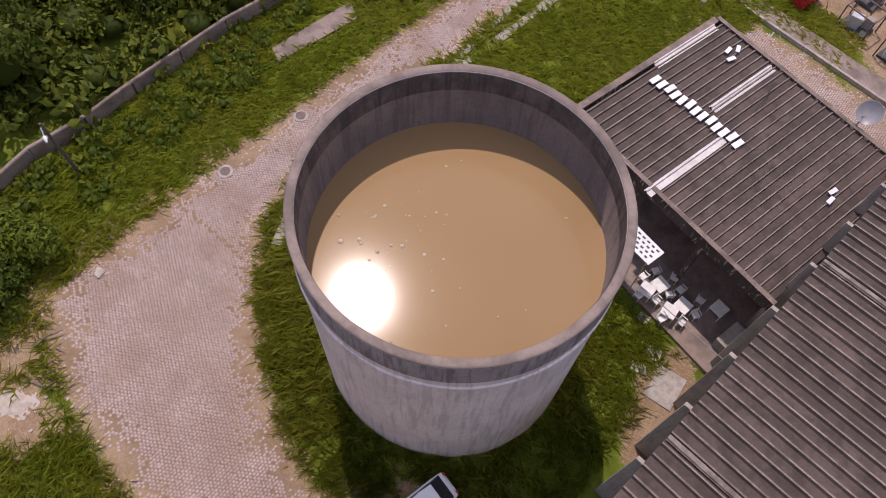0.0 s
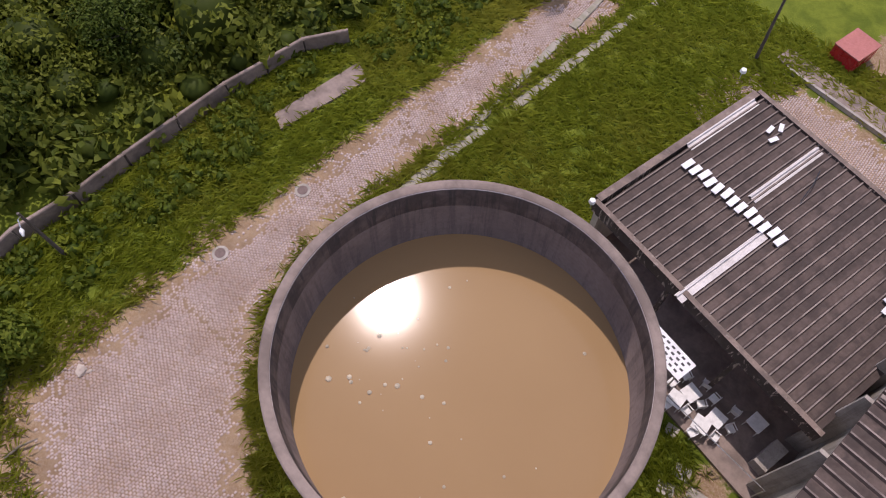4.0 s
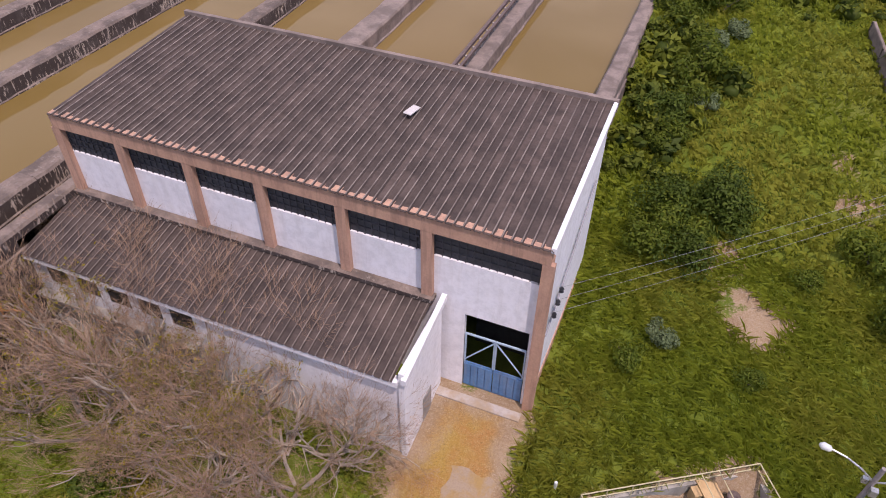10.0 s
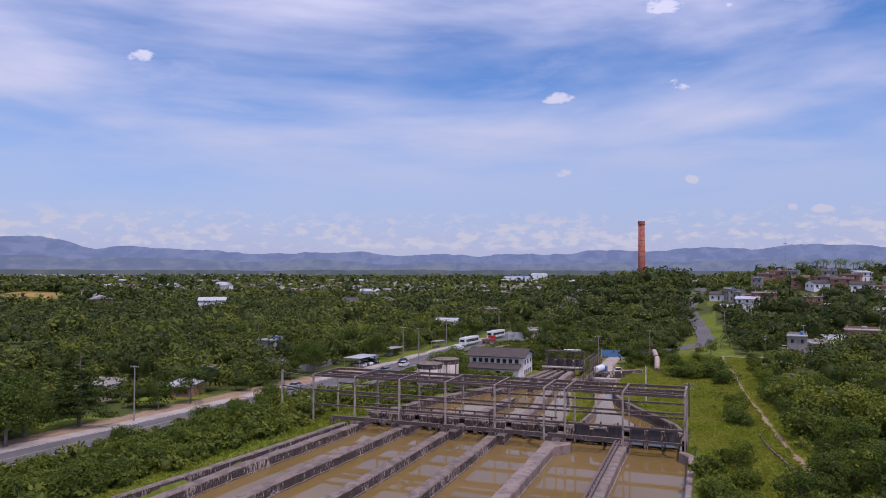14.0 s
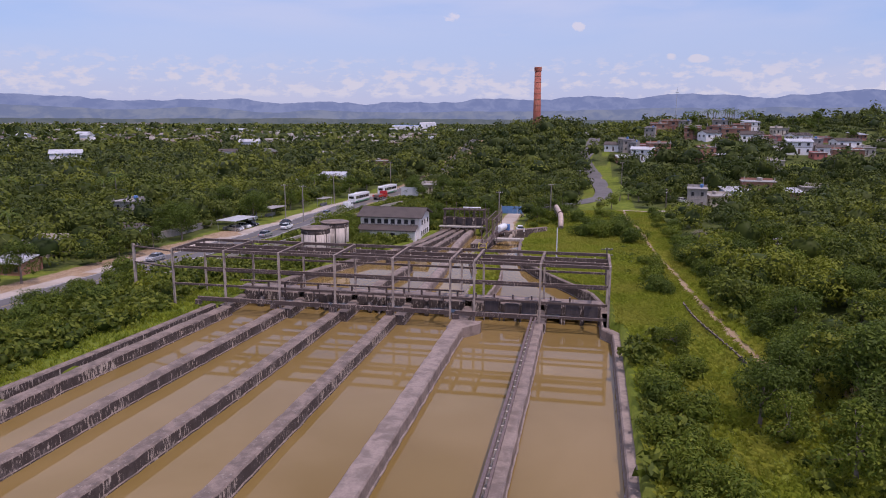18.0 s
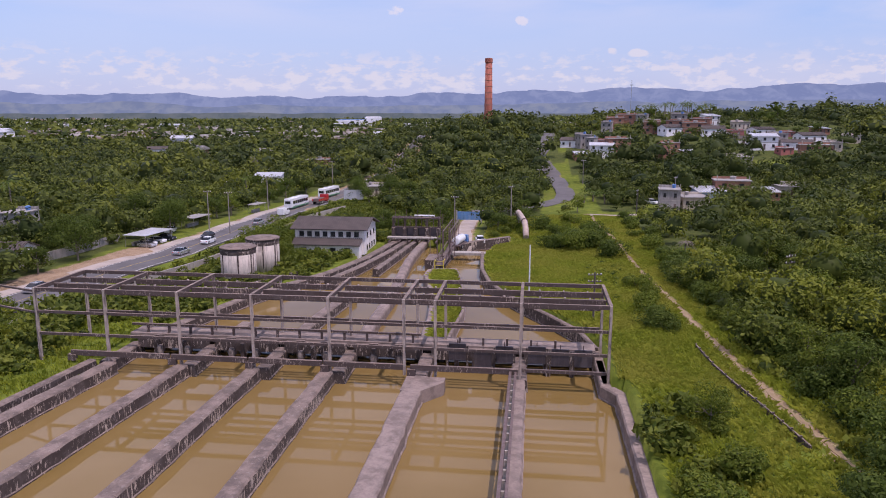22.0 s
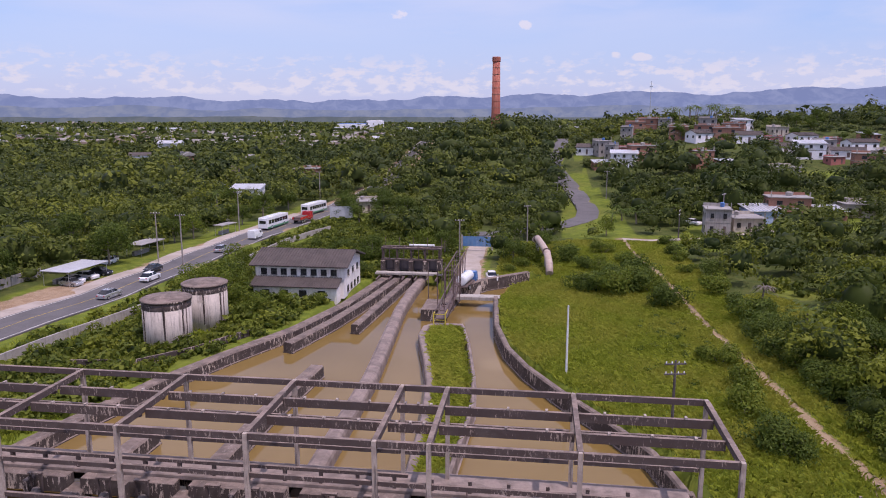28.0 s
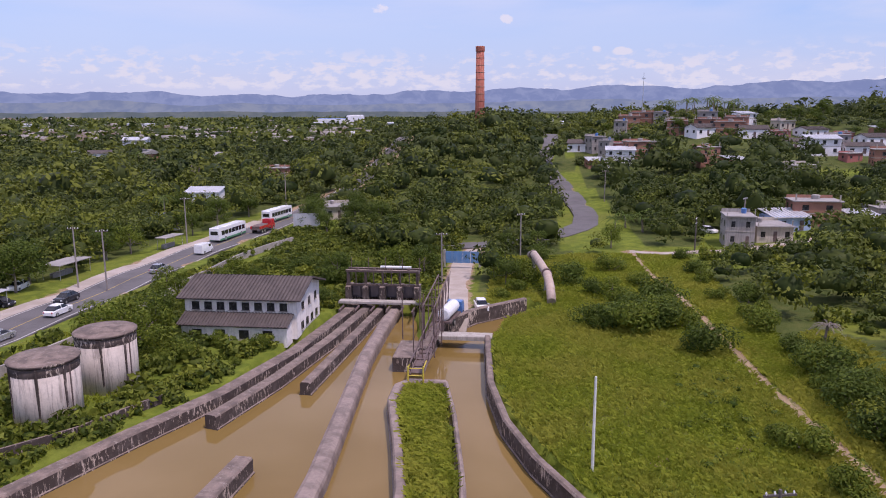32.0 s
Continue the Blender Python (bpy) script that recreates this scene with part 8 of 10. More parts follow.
put_house(2, -112.0, 462, 10, 1.0, label="white gabled house standing among trees", group="houses along the highway")
for k, x, y, a in ((2, -121, 100, 10), (6, -126, 92, 12), (3, -104, 134, 6), (0, -112, 150, 10), (0, -118, 124, 8), (7, -128, 76, 0), (2, -106, 168, 8), (1, -124, 196, 4), (0, -60.5, 283, 20)):
    put_house(k, x, y, a, group="houses along the highway")


def far_house(w, d, h, wall, roof, label):
    """A small house seen from far away: walls, roof, two windows."""
    t = thing("house", label, "house", group="houses scattered over the plain")
    part("wall", Form().slab(-w / 2, w / 2, -d / 2, d / 2, -1.5, h), wall, t)
    part("roof", Form().add([(-w / 2 - 0.4, -d / 2 - 0.5, h), (w / 2 + 0.4, -d / 2 - 0.5, h), (w / 2 + 0.4, d / 2 + 0.5, h), (-w / 2 - 0.4, d / 2 + 0.5, h), (-w / 2 - 0.4, 0, h + d * 0.22), (w / 2 + 0.4, 0, h + d * 0.22)],
         [(0, 1, 5, 4), (2, 3, 4, 5), (0, 4, 3), (1, 2, 5), (3, 2, 1, 0)]), roof, t)
    for x in (-w / 4, w / 4):
        part("window", Form().slab(x - 0.6, x + 0.6, -d / 2 - 0.05, -d / 2 + 0.03, 1.0, 2.1), window_dark, t)
    return t


PLAIN = [far_house(10, 7, 3.2, white_wall, roof_clay, "small white house under a dark roof among trees"), far_house(9, 8, 3.2, plaster_cream, zinc_roof, "small cream house under pale sheeting among trees"),
         far_house(12, 7, 5.5, white_wall, zinc_roof, "white two-storey house under pale roofing among trees"), far_house(9, 7, 3.0, brick_bare, slab_roof, "small bare brick house among trees")]
rp = random.Random(17)
placed = 0
while placed < 130:
    y = rp.uniform(300, 1500)
    x = rp.uniform(-1.1, 0.36) * y - 30
    if -100 < x < 130 and y < 640:
        continue
    k = rp.randrange(4)
    m = at_ground(x, y, rp.uniform(-40, 40), rp.uniform(0.9, 1.3), 1.6)
    if placed < 4:
        PLAIN[placed].matrix_basis = m
    else:
        copy_thing(PLAIN[k], m)
    placed += 1


def far_town():
    """The pale specks of a town spread over the far plain, one mesh."""
    rng = np.random.default_rng(77)
    n = 1900
    y = 640 + 2500 * rng.uniform(0, 1, n) ** 1.5
    x = rng.uniform(-1.35, 0.42, n) * y - 20
    keep = np.sin(x * 0.006 + 1) * np.sin(y * 0.005) + rng.normal(0, 0.5, n) > -0.1
    x, y = x[keep], y[keep]
    n = len(x)
    w, d, h = rng.uniform(3, 7, n), rng.uniform(3, 6, n), rng.uniform(4.5, 8.4, n)
    z = ground(x, y)
    v = np.zeros((n, 8, 3))
    for k, (sx, sy) in enumerate(((-1, -1), (1, -1), (1, 1), (-1, 1))):
        v[:, k] = np.stack([x + sx * w, y + sy * d, z - 1], 1)
        v[:, k + 4] = np.stack([x + sx * w, y + sy * d, z + h], 1)
    one = np.array([(4, 5, 6, 7), (0, 1, 5, 4), (1, 2, 6, 5), (2, 3, 7, 6), (3, 0, 4, 7)])
    mat = bpy.data.materials.new("town_walls")
    mat.use_nodes = True
    nt, N, L, bsdf = node_kit(mat)
    col = n_mix(nt, n_range(nt, n_island(nt), 0.35, 0.8), (0.34, 0.31, 0.285), (0.17, 0.125, 0.10))
    L(col, bsdf.inputs["Base Color"])
    bsdf.inputs["Roughness"].default_value = 0.9
    me = bulk("distant_town", v.reshape(-1, 3), (np.arange(n)[:, None, None] * 8 + one).reshape(-1, 4), mat)
    tagged(new("distant_town", me), "pale houses of a distant town among trees", "town", kind="stuff")


far_town()
for x, y, w, h in ((-380, 1500, 60, 16), (-340, 1520, 30, 22), (-170, 1700, 50, 9), (-110, 1720, 60, 8), (-60, 1690, 34, 9), (-240, 1650, 40, 8)):
    f = thing("factory_hall", "distant pale factory hall on the plain", "factory", x, y, 9, "factories on the plain")
    part("wall", Form().box(x, y, 8, w, 26, h, 0, 0.5), white_wall, f)
    part("roof", Form().box(x, y, h + 8, w * 0.9, 20, 1.2, 0, 0.5), zinc_roof if w != 60 else bus_blue, f)
    for k in range(6):
        part("window", Form().box(x - w / 2 + w * (k + 0.5) / 6, y - 13.0, 11, w / 9, 0.3, 3), window_dark, f)


# shelters by the highway
def shelter(x, y, turn, w, d, h, label, roof):
    t = thing("shelter", label, "shelter", group="shelters beside the highway")
    part("roof", Form().box(0, 0, h, w, d, 0.14, 0, 0.03), roof, t)
    for i in (-1, 1):
        for j in (-1, 1):
            part("post", Form().rod((i * (w / 2 - 0.3), j * (d / 2 - 0.3), -0.2), (i * (w / 2 - 0.3), j * (d / 2 - 0.3), h), 0.06, n=6), galvanised, t)
    part("counter", Form().box(0, d / 2 - 0.8, 0, w * 0.6, 0.6, 0.9), plaster_grey, t)
    t.matrix_basis = at_ground(x, y, turn)


shelter(-90.0, 191, 85, 10, 5.5, 2.7, "pale flat carport with cars beneath", zinc_roof)
shelter(-85.8, 242, 80, 6.0, 2.6, 2.4, "small bus shelter with a grey roof", slab_roof)
shelter(-91.5, 216, 84, 8, 4, 2.6, "roadside stall under grey sheeting", slab_roof)
for k in range(5):
    fx, fy = -100.0 + 0.4 * k, 158 + 7 * k
    z = float(ground(fx, fy))
    single("roadside_fence", Form().run([(fx, fy, z), (fx + 0.4, fy + 6.8, z)], [(-0.08, -0.2), (0.08, -0.2), (0.08, 1.7), (-0.08, 1.7)]), plaster_grey, "grey rendered fence wall beside the highway", "fence", "fences along the highway")
bill = thing("billboard", "pale billboard standing at the road junction", "billboard", -58, 281, 9)
bz = float(ground(-62.5, 262))
part("panel", Form().box(-62.5, 262, bz + 1.2, 6.0, 0.2, 3.0, 15), zinc_roof, bill)
for s in (-2, 2):
    part("post", Form().rod((-62.5 + s, 262 + s * 0.27, bz - 0.2), (-62.5 + s, 262 + s * 0.27, bz + 1.3), 0.1, n=6), steel_rust, bill)

# ---- plants ----
def leaf_cloud(rng, centres, radii, per, size, flat=0.75, spread=1.0):
    """Small leaf-clump quads spread over blobs: vertices in (n, 4, 3)."""
    out = []
    for c, r in zip(centres, radii):
        d = rng.normal(0, 1, (per, 3))
        d /= np.linalg.norm(d, axis=1)[:, None]
        p = np.array(c) + d * (r * rng.uniform(0.55, 1.05, (per, 1)) ** 0.6) * (1, 1, flat)
        nrm = d + rng.normal(0, 0.4, (per, 3)) + (0, 0, 0.45)
        nrm /= np.linalg.norm(nrm, axis=1)[:, None]
        a = np.cross(nrm, rng.normal(0, 1, (per, 3)))
        a /= np.linalg.norm(a, axis=1)[:, None] + 1e-9
        b = np.cross(nrm, a)
        s = size * rng.uniform(0.55, 1.25, (per, 1))
        q = np.stack([p - a * s, p - b * s * 0.42 + nrm * s * 0.12, p + a * s, p + b * s * 0.42 + nrm * s * 0.12], 1)
        out.append(q)
    return np.concatenate(out)


def quads(q):
    n = len(q)
    return q.reshape(-1, 3), np.arange(4 * n).reshape(n, 4)


def crown_blobs(rng, h, r, n, low=0.45):
    a = rng.uniform(0, 6.283, n)
    q = np.sqrt(rng.uniform(0.02, 1, n))
    z = h * rng.uniform(low, 0.95, n) - 0.25 * h * (q - 0.5) * 0.6
    c = np.stack([r * 0.72 * q * np.cos(a), r * 0.72 * q * np.sin(a), z], 1)
    return c, r * rng.uniform(0.32, 0.5, n)


def make_tree(seed, h, r, blobs, per, size, leaves, label, low=0.45, category="tree", group="trees round the works"):
    rng = np.random.default_rng(seed)
    t = thing("tree", label, category, group=group)
    c, rad = crown_blobs(rng, h, r, blobs, low)
    f = Form().pipe([(0, 0, -0.4), (0.1, 0.05, h * 0.25), (0.0, 0.12, h * 0.55), (0.1, 0, h * 0.8)], 0.2, 8, [0.034 * h, 0.026 * h, 0.016 * h, 0.005 * h])
    part("trunk", f, bark, t)
    for k in range(min(6, blobs)):
        p = Vector(c[k])
        part("limb", Form().pipe([(0, 0.05, h * (0.25 + 0.06 * k)), (p.x * 0.5, p.y * 0.5, (h * 0.35 + p.z) / 2), tuple(p)], 0.1, 6, [0.014 * h, 0.009 * h, 0.003 * h]), bark, t)
    v, fc = quads(leaf_cloud(rng, c, rad, int(per * 2.3), size * 0.74))
    part("crown", bulk("crown", v, fc, leaves, tint=np.full(len(v), 0.45)), leaves, t)
    return t


def make_palm(seed, h, fronds, length, label):
    rng = np.random.default_rng(seed)
    t = thing("palm", label, "palm", group="palms")
    part("trunk", Form().pipe([(0, 0, -0.3), (0.1, 0, h * 0.5), (0.25, 0.1, h)], 0.2, 8, [0.2, 0.15, 0.13]), bark, t)
    q = []
    for k in range(fronds):
        a, up = 2 * math.pi * k / fronds + rng.uniform(-0.2, 0.2), rng.uniform(0.1, 1.1)
        spine = []
        for j in range(7):
            s = j / 6
            spine.append(np.array((math.cos(a) * length * s * math.cos(up * 0.6), math.sin(a) * length * s * math.cos(up * 0.6), length * (s * math.sin(up) - 0.75 * s * s))) + (0.25, 0.1, h))
        side = np.array((-math.sin(a), math.cos(a), 0))
        for j in range(6):
            w = 0.34 * length / 3 * (1 - abs(j - 2.2) / 5)
            for sgn in (-1, 1):
                d = sgn * side * w - np.array((0, 0, w * 0.45))
                for m in range(2):
                    p0, p1 = spine[j] + (spine[j + 1] - spine[j]) * m / 2, spine[j] + (spine[j + 1] - spine[j]) * (m + 0.8) / 2
                    tip = (p0 + p1) / 2 + d + (spine[j + 1] - spine[j]) * 0.7
                    q.append([p0, p1, tip, (p0 + tip) / 2 + (0, 0, 0.02)])
    v, fc = quads(np.array(q))
    part("fronds", bulk("fronds", v, fc, leaf_palm, tint=np.full(len(v), 0.45)), leaf_palm, t)
    return t


def make_bush(seed, h, r, blobs, per, size, leaves, label):
    rng = np.random.default_rng(seed)
    t = thing("bush", label, "bush", group="bushes round the works")
    a, q = rng.uniform(0, 6.283, blobs), np.sqrt(rng.uniform(0, 1, blobs))
    c = np.stack([r * 0.7 * q * np.cos(a), r * 0.7 * q * np.sin(a), h * rng.uniform(0.3, 0.7, blobs)], 1)
    v, fc = quads(leaf_cloud(rng, c, np.full(blobs, h * 0.42) * rng.uniform(0.7, 1.2, blobs), int(per * 1.8), size * 0.84))
    v[:, 2] = np.maximum(v[:, 2], -0.1)
    part("foliage", bulk("foliage", v, fc, leaves, tint=np.full(len(v), 0.45)), leaves, t)
    for k in range(4):
        part("stem", Form().pipe([(0, 0, -0.2), tuple(Vector(c[k]) * 0.5), tuple(Vector(c[k]))], 0.03, 5, [0.05, 0.035, 0.015]), bark, t)
    return t


def make_bare_tree(seed, h, label, spread=0.7, leafy=0.0, group="bare trees by the annex"):
    """A leafless thicket tree: pale limbs that fork again and again into a haze of twigs; leafy: share of twigs that keep a yellowing leaf."""
    rg = random.Random(seed)
    t = thing("bare_tree", label, "tree", group=group)
    twigs = []

    def grow(p, d, length, rad, level):
        q = p + d * length
        if level < 3:
            bend = (p + q) / 2 + Vector((rg.gauss(0, 0.08), rg.gauss(0, 0.08), 0)) * length
            part("limb", Form().pipe([p, bend, q], rad, 6 if level < 2 else 4, [rad, rad * 0.85, rad * 0.6]), pale_limb, t)
        else:
            twigs.append((p, q, rad))
        if level == 6:
            return
        for k in range(3):
            e = (d + Vector((rg.gauss(0, 0.42), rg.gauss(0, 0.42), rg.gauss(0.12, 0.26)))).normalized()
            grow(p + d * length * rg.uniform(0.5, 1.0), e, length * rg.uniform(0.6, 0.84), rad * 0.6, level + 1)

    for k in range(4):
        a = 2 * math.pi * k / 4 + rg.uniform(-0.5, 0.5)
        grow(Vector((0, 0, -0.3)), Vector((math.cos(a) * spread, math.sin(a) * spread, 0.85)).normalized(), h * 0.34, 0.10, 0)
    v, f = [], []
    for p, q, rad in twigs:
        side = (q - p).cross(Vector((rg.gauss(0, 1), rg.gauss(0, 1), 1))).normalized() * max(rad * 0.6, 0.0055)
        k = len(v)
        v += [p - side, p + side, q + side * 0.4, q - side * 0.4]
        f.append((k, k + 1, k + 2, k + 3))
    part("brushwood", bulk("brushwood", np.array([tuple(x) for x in v]), np.array(f), dry_twig), dry_twig, t)
    if leafy:
        tips = np.array([tuple(q) for p, q, rad in twigs if rg.random() < leafy and rad < 0.02])
        rng = np.random.default_rng(seed)
        lv, lf = quads(leaf_cloud(rng, tips, np.full(len(tips), 0.22), 3, 0.07))
        part("leaves", bulk("leaves", lv, lf, leaf_yellow, tint=np.full(len(lv), 0.45)), leaf_yellow, t, "sparse yellowing leaves")
    return t


rv = random.Random(21)
TREES = [make_tree(1, 8.5, 4.2, 15, 85, 0.34, leaf_tree, "broad dark green leafy tree"),
         make_tree(2, 7.0, 3.6, 13, 80, 0.32, leaf_tree, "rounded green leafy tree"),
         make_tree(3, 10.5, 4.6, 18, 85, 0.38, leaf_tree, "tall spreading dark green tree", 0.35),
         make_tree(4, 6.0, 3.4, 12, 80, 0.30, leaf_bush, "light green leafy young tree", 0.3),
         make_tree(5, 9.5, 5.4, 20, 80, 0.40, leaf_tree, "wide flat-crowned dark tree", 0.5)]
BUSHES = [make_bush(11, 2.6, 2.2, 10, 90, 0.20, leaf_bush, "dense light green bush"),
          make_bush(12, 1.7, 1.6, 8, 80, 0.17, leaf_bush, "low spreading green bush"),
          make_bush(13, 3.4, 2.6, 12, 90, 0.24, leaf_tree, "large dark green bush"),
          make_bush(14, 1.6, 1.7, 8, 90, 0.16, leaf_pale, "silvery green low bush"),
          make_bush(15, 1.5, 1.6, 8, 80, 0.17, leaf_yellow, "straggly bush with yellowing leaves")]
PALMS = [make_palm(31, 7.5, 15, 3.2, "coconut palm with drooping fronds"), make_palm(32, 2.2, 12, 3.4, "low palm with broad pale fronds")]


def make_tiered_tree(seed, h, r, label):
    """A dark tree whose limbs stand out in flat shelves, one above the other."""
    rng = np.random.default_rng(seed)
    t = thing("tree", label, "tree", group="trees round the works")
    part("trunk", Form().pipe([(0, 0, -0.4), (0.1, 0, h * 0.4), (0, 0.1, h * 0.95)], 0.3, 8, [0.42, 0.3, 0.06]), bark, t)
    for k in range(8):
        q = k / 7
        z, wide = h * (0.2 + 0.76 * q), r * (1.0 - 0.75 * q) * rng.uniform(0.85, 1.1)
        n = max(5, int(15 * (1 - 0.6 * q)))
        a, m = rng.uniform(0, 6.283, n), np.sqrt(rng.uniform(0.05, 1, n))
        c = np.stack([wide * 0.85 * m * np.cos(a), wide * 0.85 * m * np.sin(a), z - 0.5 * m + rng.normal(0, 0.15, n)], 1)
        v, fc = quads(leaf_cloud(rng, c, wide * rng.uniform(0.22, 0.36, n), 110, 0.26, 0.28))
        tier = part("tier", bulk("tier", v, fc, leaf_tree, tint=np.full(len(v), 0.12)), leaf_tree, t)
        for j in range(3):
            part("limb", Form().pipe([(0, 0, z - 0.5), tuple(c[j])], 0.06, 5, [0.09, 0.03]), bark, tier)
    return t


started = set()


def plant(kind, k, x, y, size=1.0, label=""):
    if float(line_distance(np.array(x), np.array(y), TRACK)) < 2.6 * size:
        return None
    m = at_ground(x, y, rv.uniform(0, 360), size * rv.uniform(0.9, 1.1))
    ob = kind[k]
    if ob.name in started:
        ob = copy_thing(ob, m)
    else:
        started.add(ob.name)
        ob.matrix_basis = m
    return ob


make_tiered_tree(61, 13.0, 6.6, "dark broad tree with shelves of foliage beside the highway").matrix_basis = at_ground(-99.0, 101.0, 20)
for x, y, s in ((-101.0, 86.0, 1.0), (-109.0, 92.0, 1.15), (-105.0, 80.0, 0.9)):
    plant(PALMS, 0, x, y, s)
make_bare_tree(44, 7.0, "leafless pale-trunked tree among the bushes", 0.55, group="bare trees on the bank").matrix_basis = at_ground(22.6, 89.0, 0, 0.8)
make_bare_tree(45, 6.0, "leafless pale-trunked tree among the bushes", 0.55, group="bare trees on the bank").matrix_basis = at_ground(24.8, 96.5, 50, 0.8)
dead_palm = make_palm(33, 2.6, 26, 2.0, "withered brown palm beside the footpath")
dead_palm.matrix_basis = at_ground(21.0, 184.0)
for child in dead_palm.children:
    if child.name.startswith("fronds"):
        child.data.materials[0] = bark
# thicket of bare trees in front of the annex
BARE = [make_bare_tree(41, 8.4, "leafless grey-brown tree in front of the annex"), make_bare_tree(42, 7.4, "nearly bare grey-brown thicket tree with yellowing leaves", leafy=0.15), make_bare_tree(43, 7.2, "leafless twiggy tree beside the drive")]
THICKET = [(-8.5, 9.4), (-12.6, 8.4), (-16.4, 9.2), (-6.0, 8.2), (-10.5, 6.6), (-14.4, 6.4), (-18.5, 6.8), (-20.8, 9.4), (-23.0, 6.6), (-5.0, 10.8), (-10.4, 11.2), (-14.6, 11.0), (-18.4, 11.2), (-25.5, 8.2),
           (-7.8, 6.4), (-12.2, 9.8), (-28.5, 6.0), (-3.8, 11.6), (-22.4, 10.8)]
for k, (x, y) in enumerate(THICKET):
    m = at_ground(x, y + 1.0, rv.uniform(0, 360), (rv.uniform(1.05, 1.35) if y > 7.5 else 0.95) if x < -5.5 else 0.8)
    if k < 3:
        BARE[k].matrix_basis = m
    else:
        copy_thing(BARE[k % 3], m)
for x, y, s in ((-9.0, 4.6, 1.0), (-10.6, 5.2, 1.1), (-7.6, 5.4, 0.8), (-12.6, 4.4, 0.9), (-6.0, 6.2, 0.6), (-13.8, 5.4, 0.9)):
    plant(BUSHES, 4, x, y, s)
for x, y, s in ((-13.0, 3.6, 1.1), (-11.4, 4.0, 1.2), (-10.0, 3.9, 0.9), (-8.6, 4.4, 0.9), (-12.2, 2.9, 0.8)):
    plant(BUSHES, 4, x, y, s)
for x, y, k, s in ((29.6, 5.6, 2, 0.9), (30.4, 3.4, 2, 1.0), (30.6, 1.2, 0, 1.1), (28.9, 7.6, 2, 0.8)):
    plant(BUSHES, k, x, y, s)
plant(BUSHES, 2, -15.4, 5.2, 0.75), plant(BUSHES, 2, -4.4, 191.0, 1.0)
for x, y, s in ((-13.2, 4.0, 0.95), (-11.6, 3.4, 0.7), (-9.6, 4.0, 0.95), (-8.0, 4.6, 0.7), (-6.6, 5.0, 0.8), (-5.0, 5.8, 0.55)):
    plant(BUSHES, 4, x, y, s)
for k, x, y, s in ((2, -1.6, 190.5, 1.25), (0, 1.2, 189.0, 1.3), (2, 3.6, 190.6, 1.3), (0, 6.2, 190.0, 1.1), (2, 0.6, 193.5, 1.2), (2, 8.0, 137.5, 1.0), (0, 9.4, 136.2, 0.8), (0, 9.0, 157.2, 0.9), (1, 7.6, 158.6, 0.9)):
    plant(BUSHES, k, x, y, s)
plant(BUSHES, 0, -15.0, 4.2, 0.9), plant(TREES, 1, -28.5, 10.5, 0.9)

# bushes on the bank beside the basins
for x, y, k, s in ((8.4, 36.0, 2, 1.0), (9.6, 34.5, 0, 0.9), (12.2, 36.5, 2, 1.0), (11.4, 38.5, 2, 0.9), (7.6, 33.0, 0, 0.8), (10.4, 32.0, 2, 0.8), (8.8, 23.5, 1, 0.8), (10.4, 26.0, 3, 0.9), (15.5, 24.5, 1, 0.7),
                   (18.0, 33.0, 1, 0.8), (24.5, 31.0, 0, 0.9), (22.0, 36.0, 0, 1.0), (26.0, 27.0, 0, 0.8), (28.0, 15.0, 0, 0.7), (28.4, 9.4, 2, 0.9), (30.0, 10.5, 2, 1.0), (25.0, 14.8, 1, 0.7), (9.0, 47.0, 3, 1.2),
                   (8.0, 54.0, 3, 1.3), (10.6, 57.0, 3, 1.2), (11.0, 64.0, 3, 1.1)):
    plant(BUSHES, k, x, y, s)
for k in range(22):
    plant(BUSHES, rv.choice((0, 1, 2, 0)), rv.uniform(4.2, 8.6), 42 + 3.2 * k + rv.uniform(-1, 1), rv.uniform(0.7, 1.2))
for x, y, k, s in ((17.5, 78.0, 3, 1.0), (21.0, 84.0, 1, 1.0), (15.5, 90.0, 1, 0.9), (24.5, 92.0, 3, 1.0), (19.5, 99.0, 0, 0.8), (27.5, 104.0, 0, 0.9), (30.0, 96.0, 2, 0.8), (14.4, 84.0, 3, 0.8)):
    plant(TREES, k, x, y, s)
for k in range(26):
    y = 106 + 2.6 * k + rv.uniform(-1, 1)
    plant(TREES, rv.choice((0, 1, 3, 3)), rv.uniform(21, 40) - 0.02 * (y - 106), y, rv.uniform(0.7, 1.0))
for k in range(16):
    y = 118 + 7 * k + rv.uniform(-2, 2)
    plant(BUSHES, rv.choice((0, 1, 2)), 16.5 + rv.uniform(-1.5, 2.5), y, rv.uniform(0.7, 1.2))
for x, y, s in ((9.2, 135.0, 0.9), (8.0, 143.5, 0.9), (9.5, 150.0, 0.8), (7.5, 181.0, 1.2), (3.6, 196.0, 1.3), (6.0, 199.0, 1.4), (1.2, 199.5, 1.2), (8.0, 195.0, 1.0), (-2.0, 207.0, 1.0), (-6.0, 214.0, 1.2), (-14.0, 210.0, 1.3), (-12.4, 216.0, 1.2),
                (-16.0, 206.0, 1.1), (-6.0, 221.0, 1.0), (2.0, 222.0, 1.0), (4.8, 212.0, 0.9), (-13.0, 226.0, 1.2), (-9.2, 231.0, 1.2), (14.0, 204.0, 1.0), (15.8, 232.0, 0.8)):
    plant(BUSHES, rv.choice((0, 1, 2)), x, y, s)
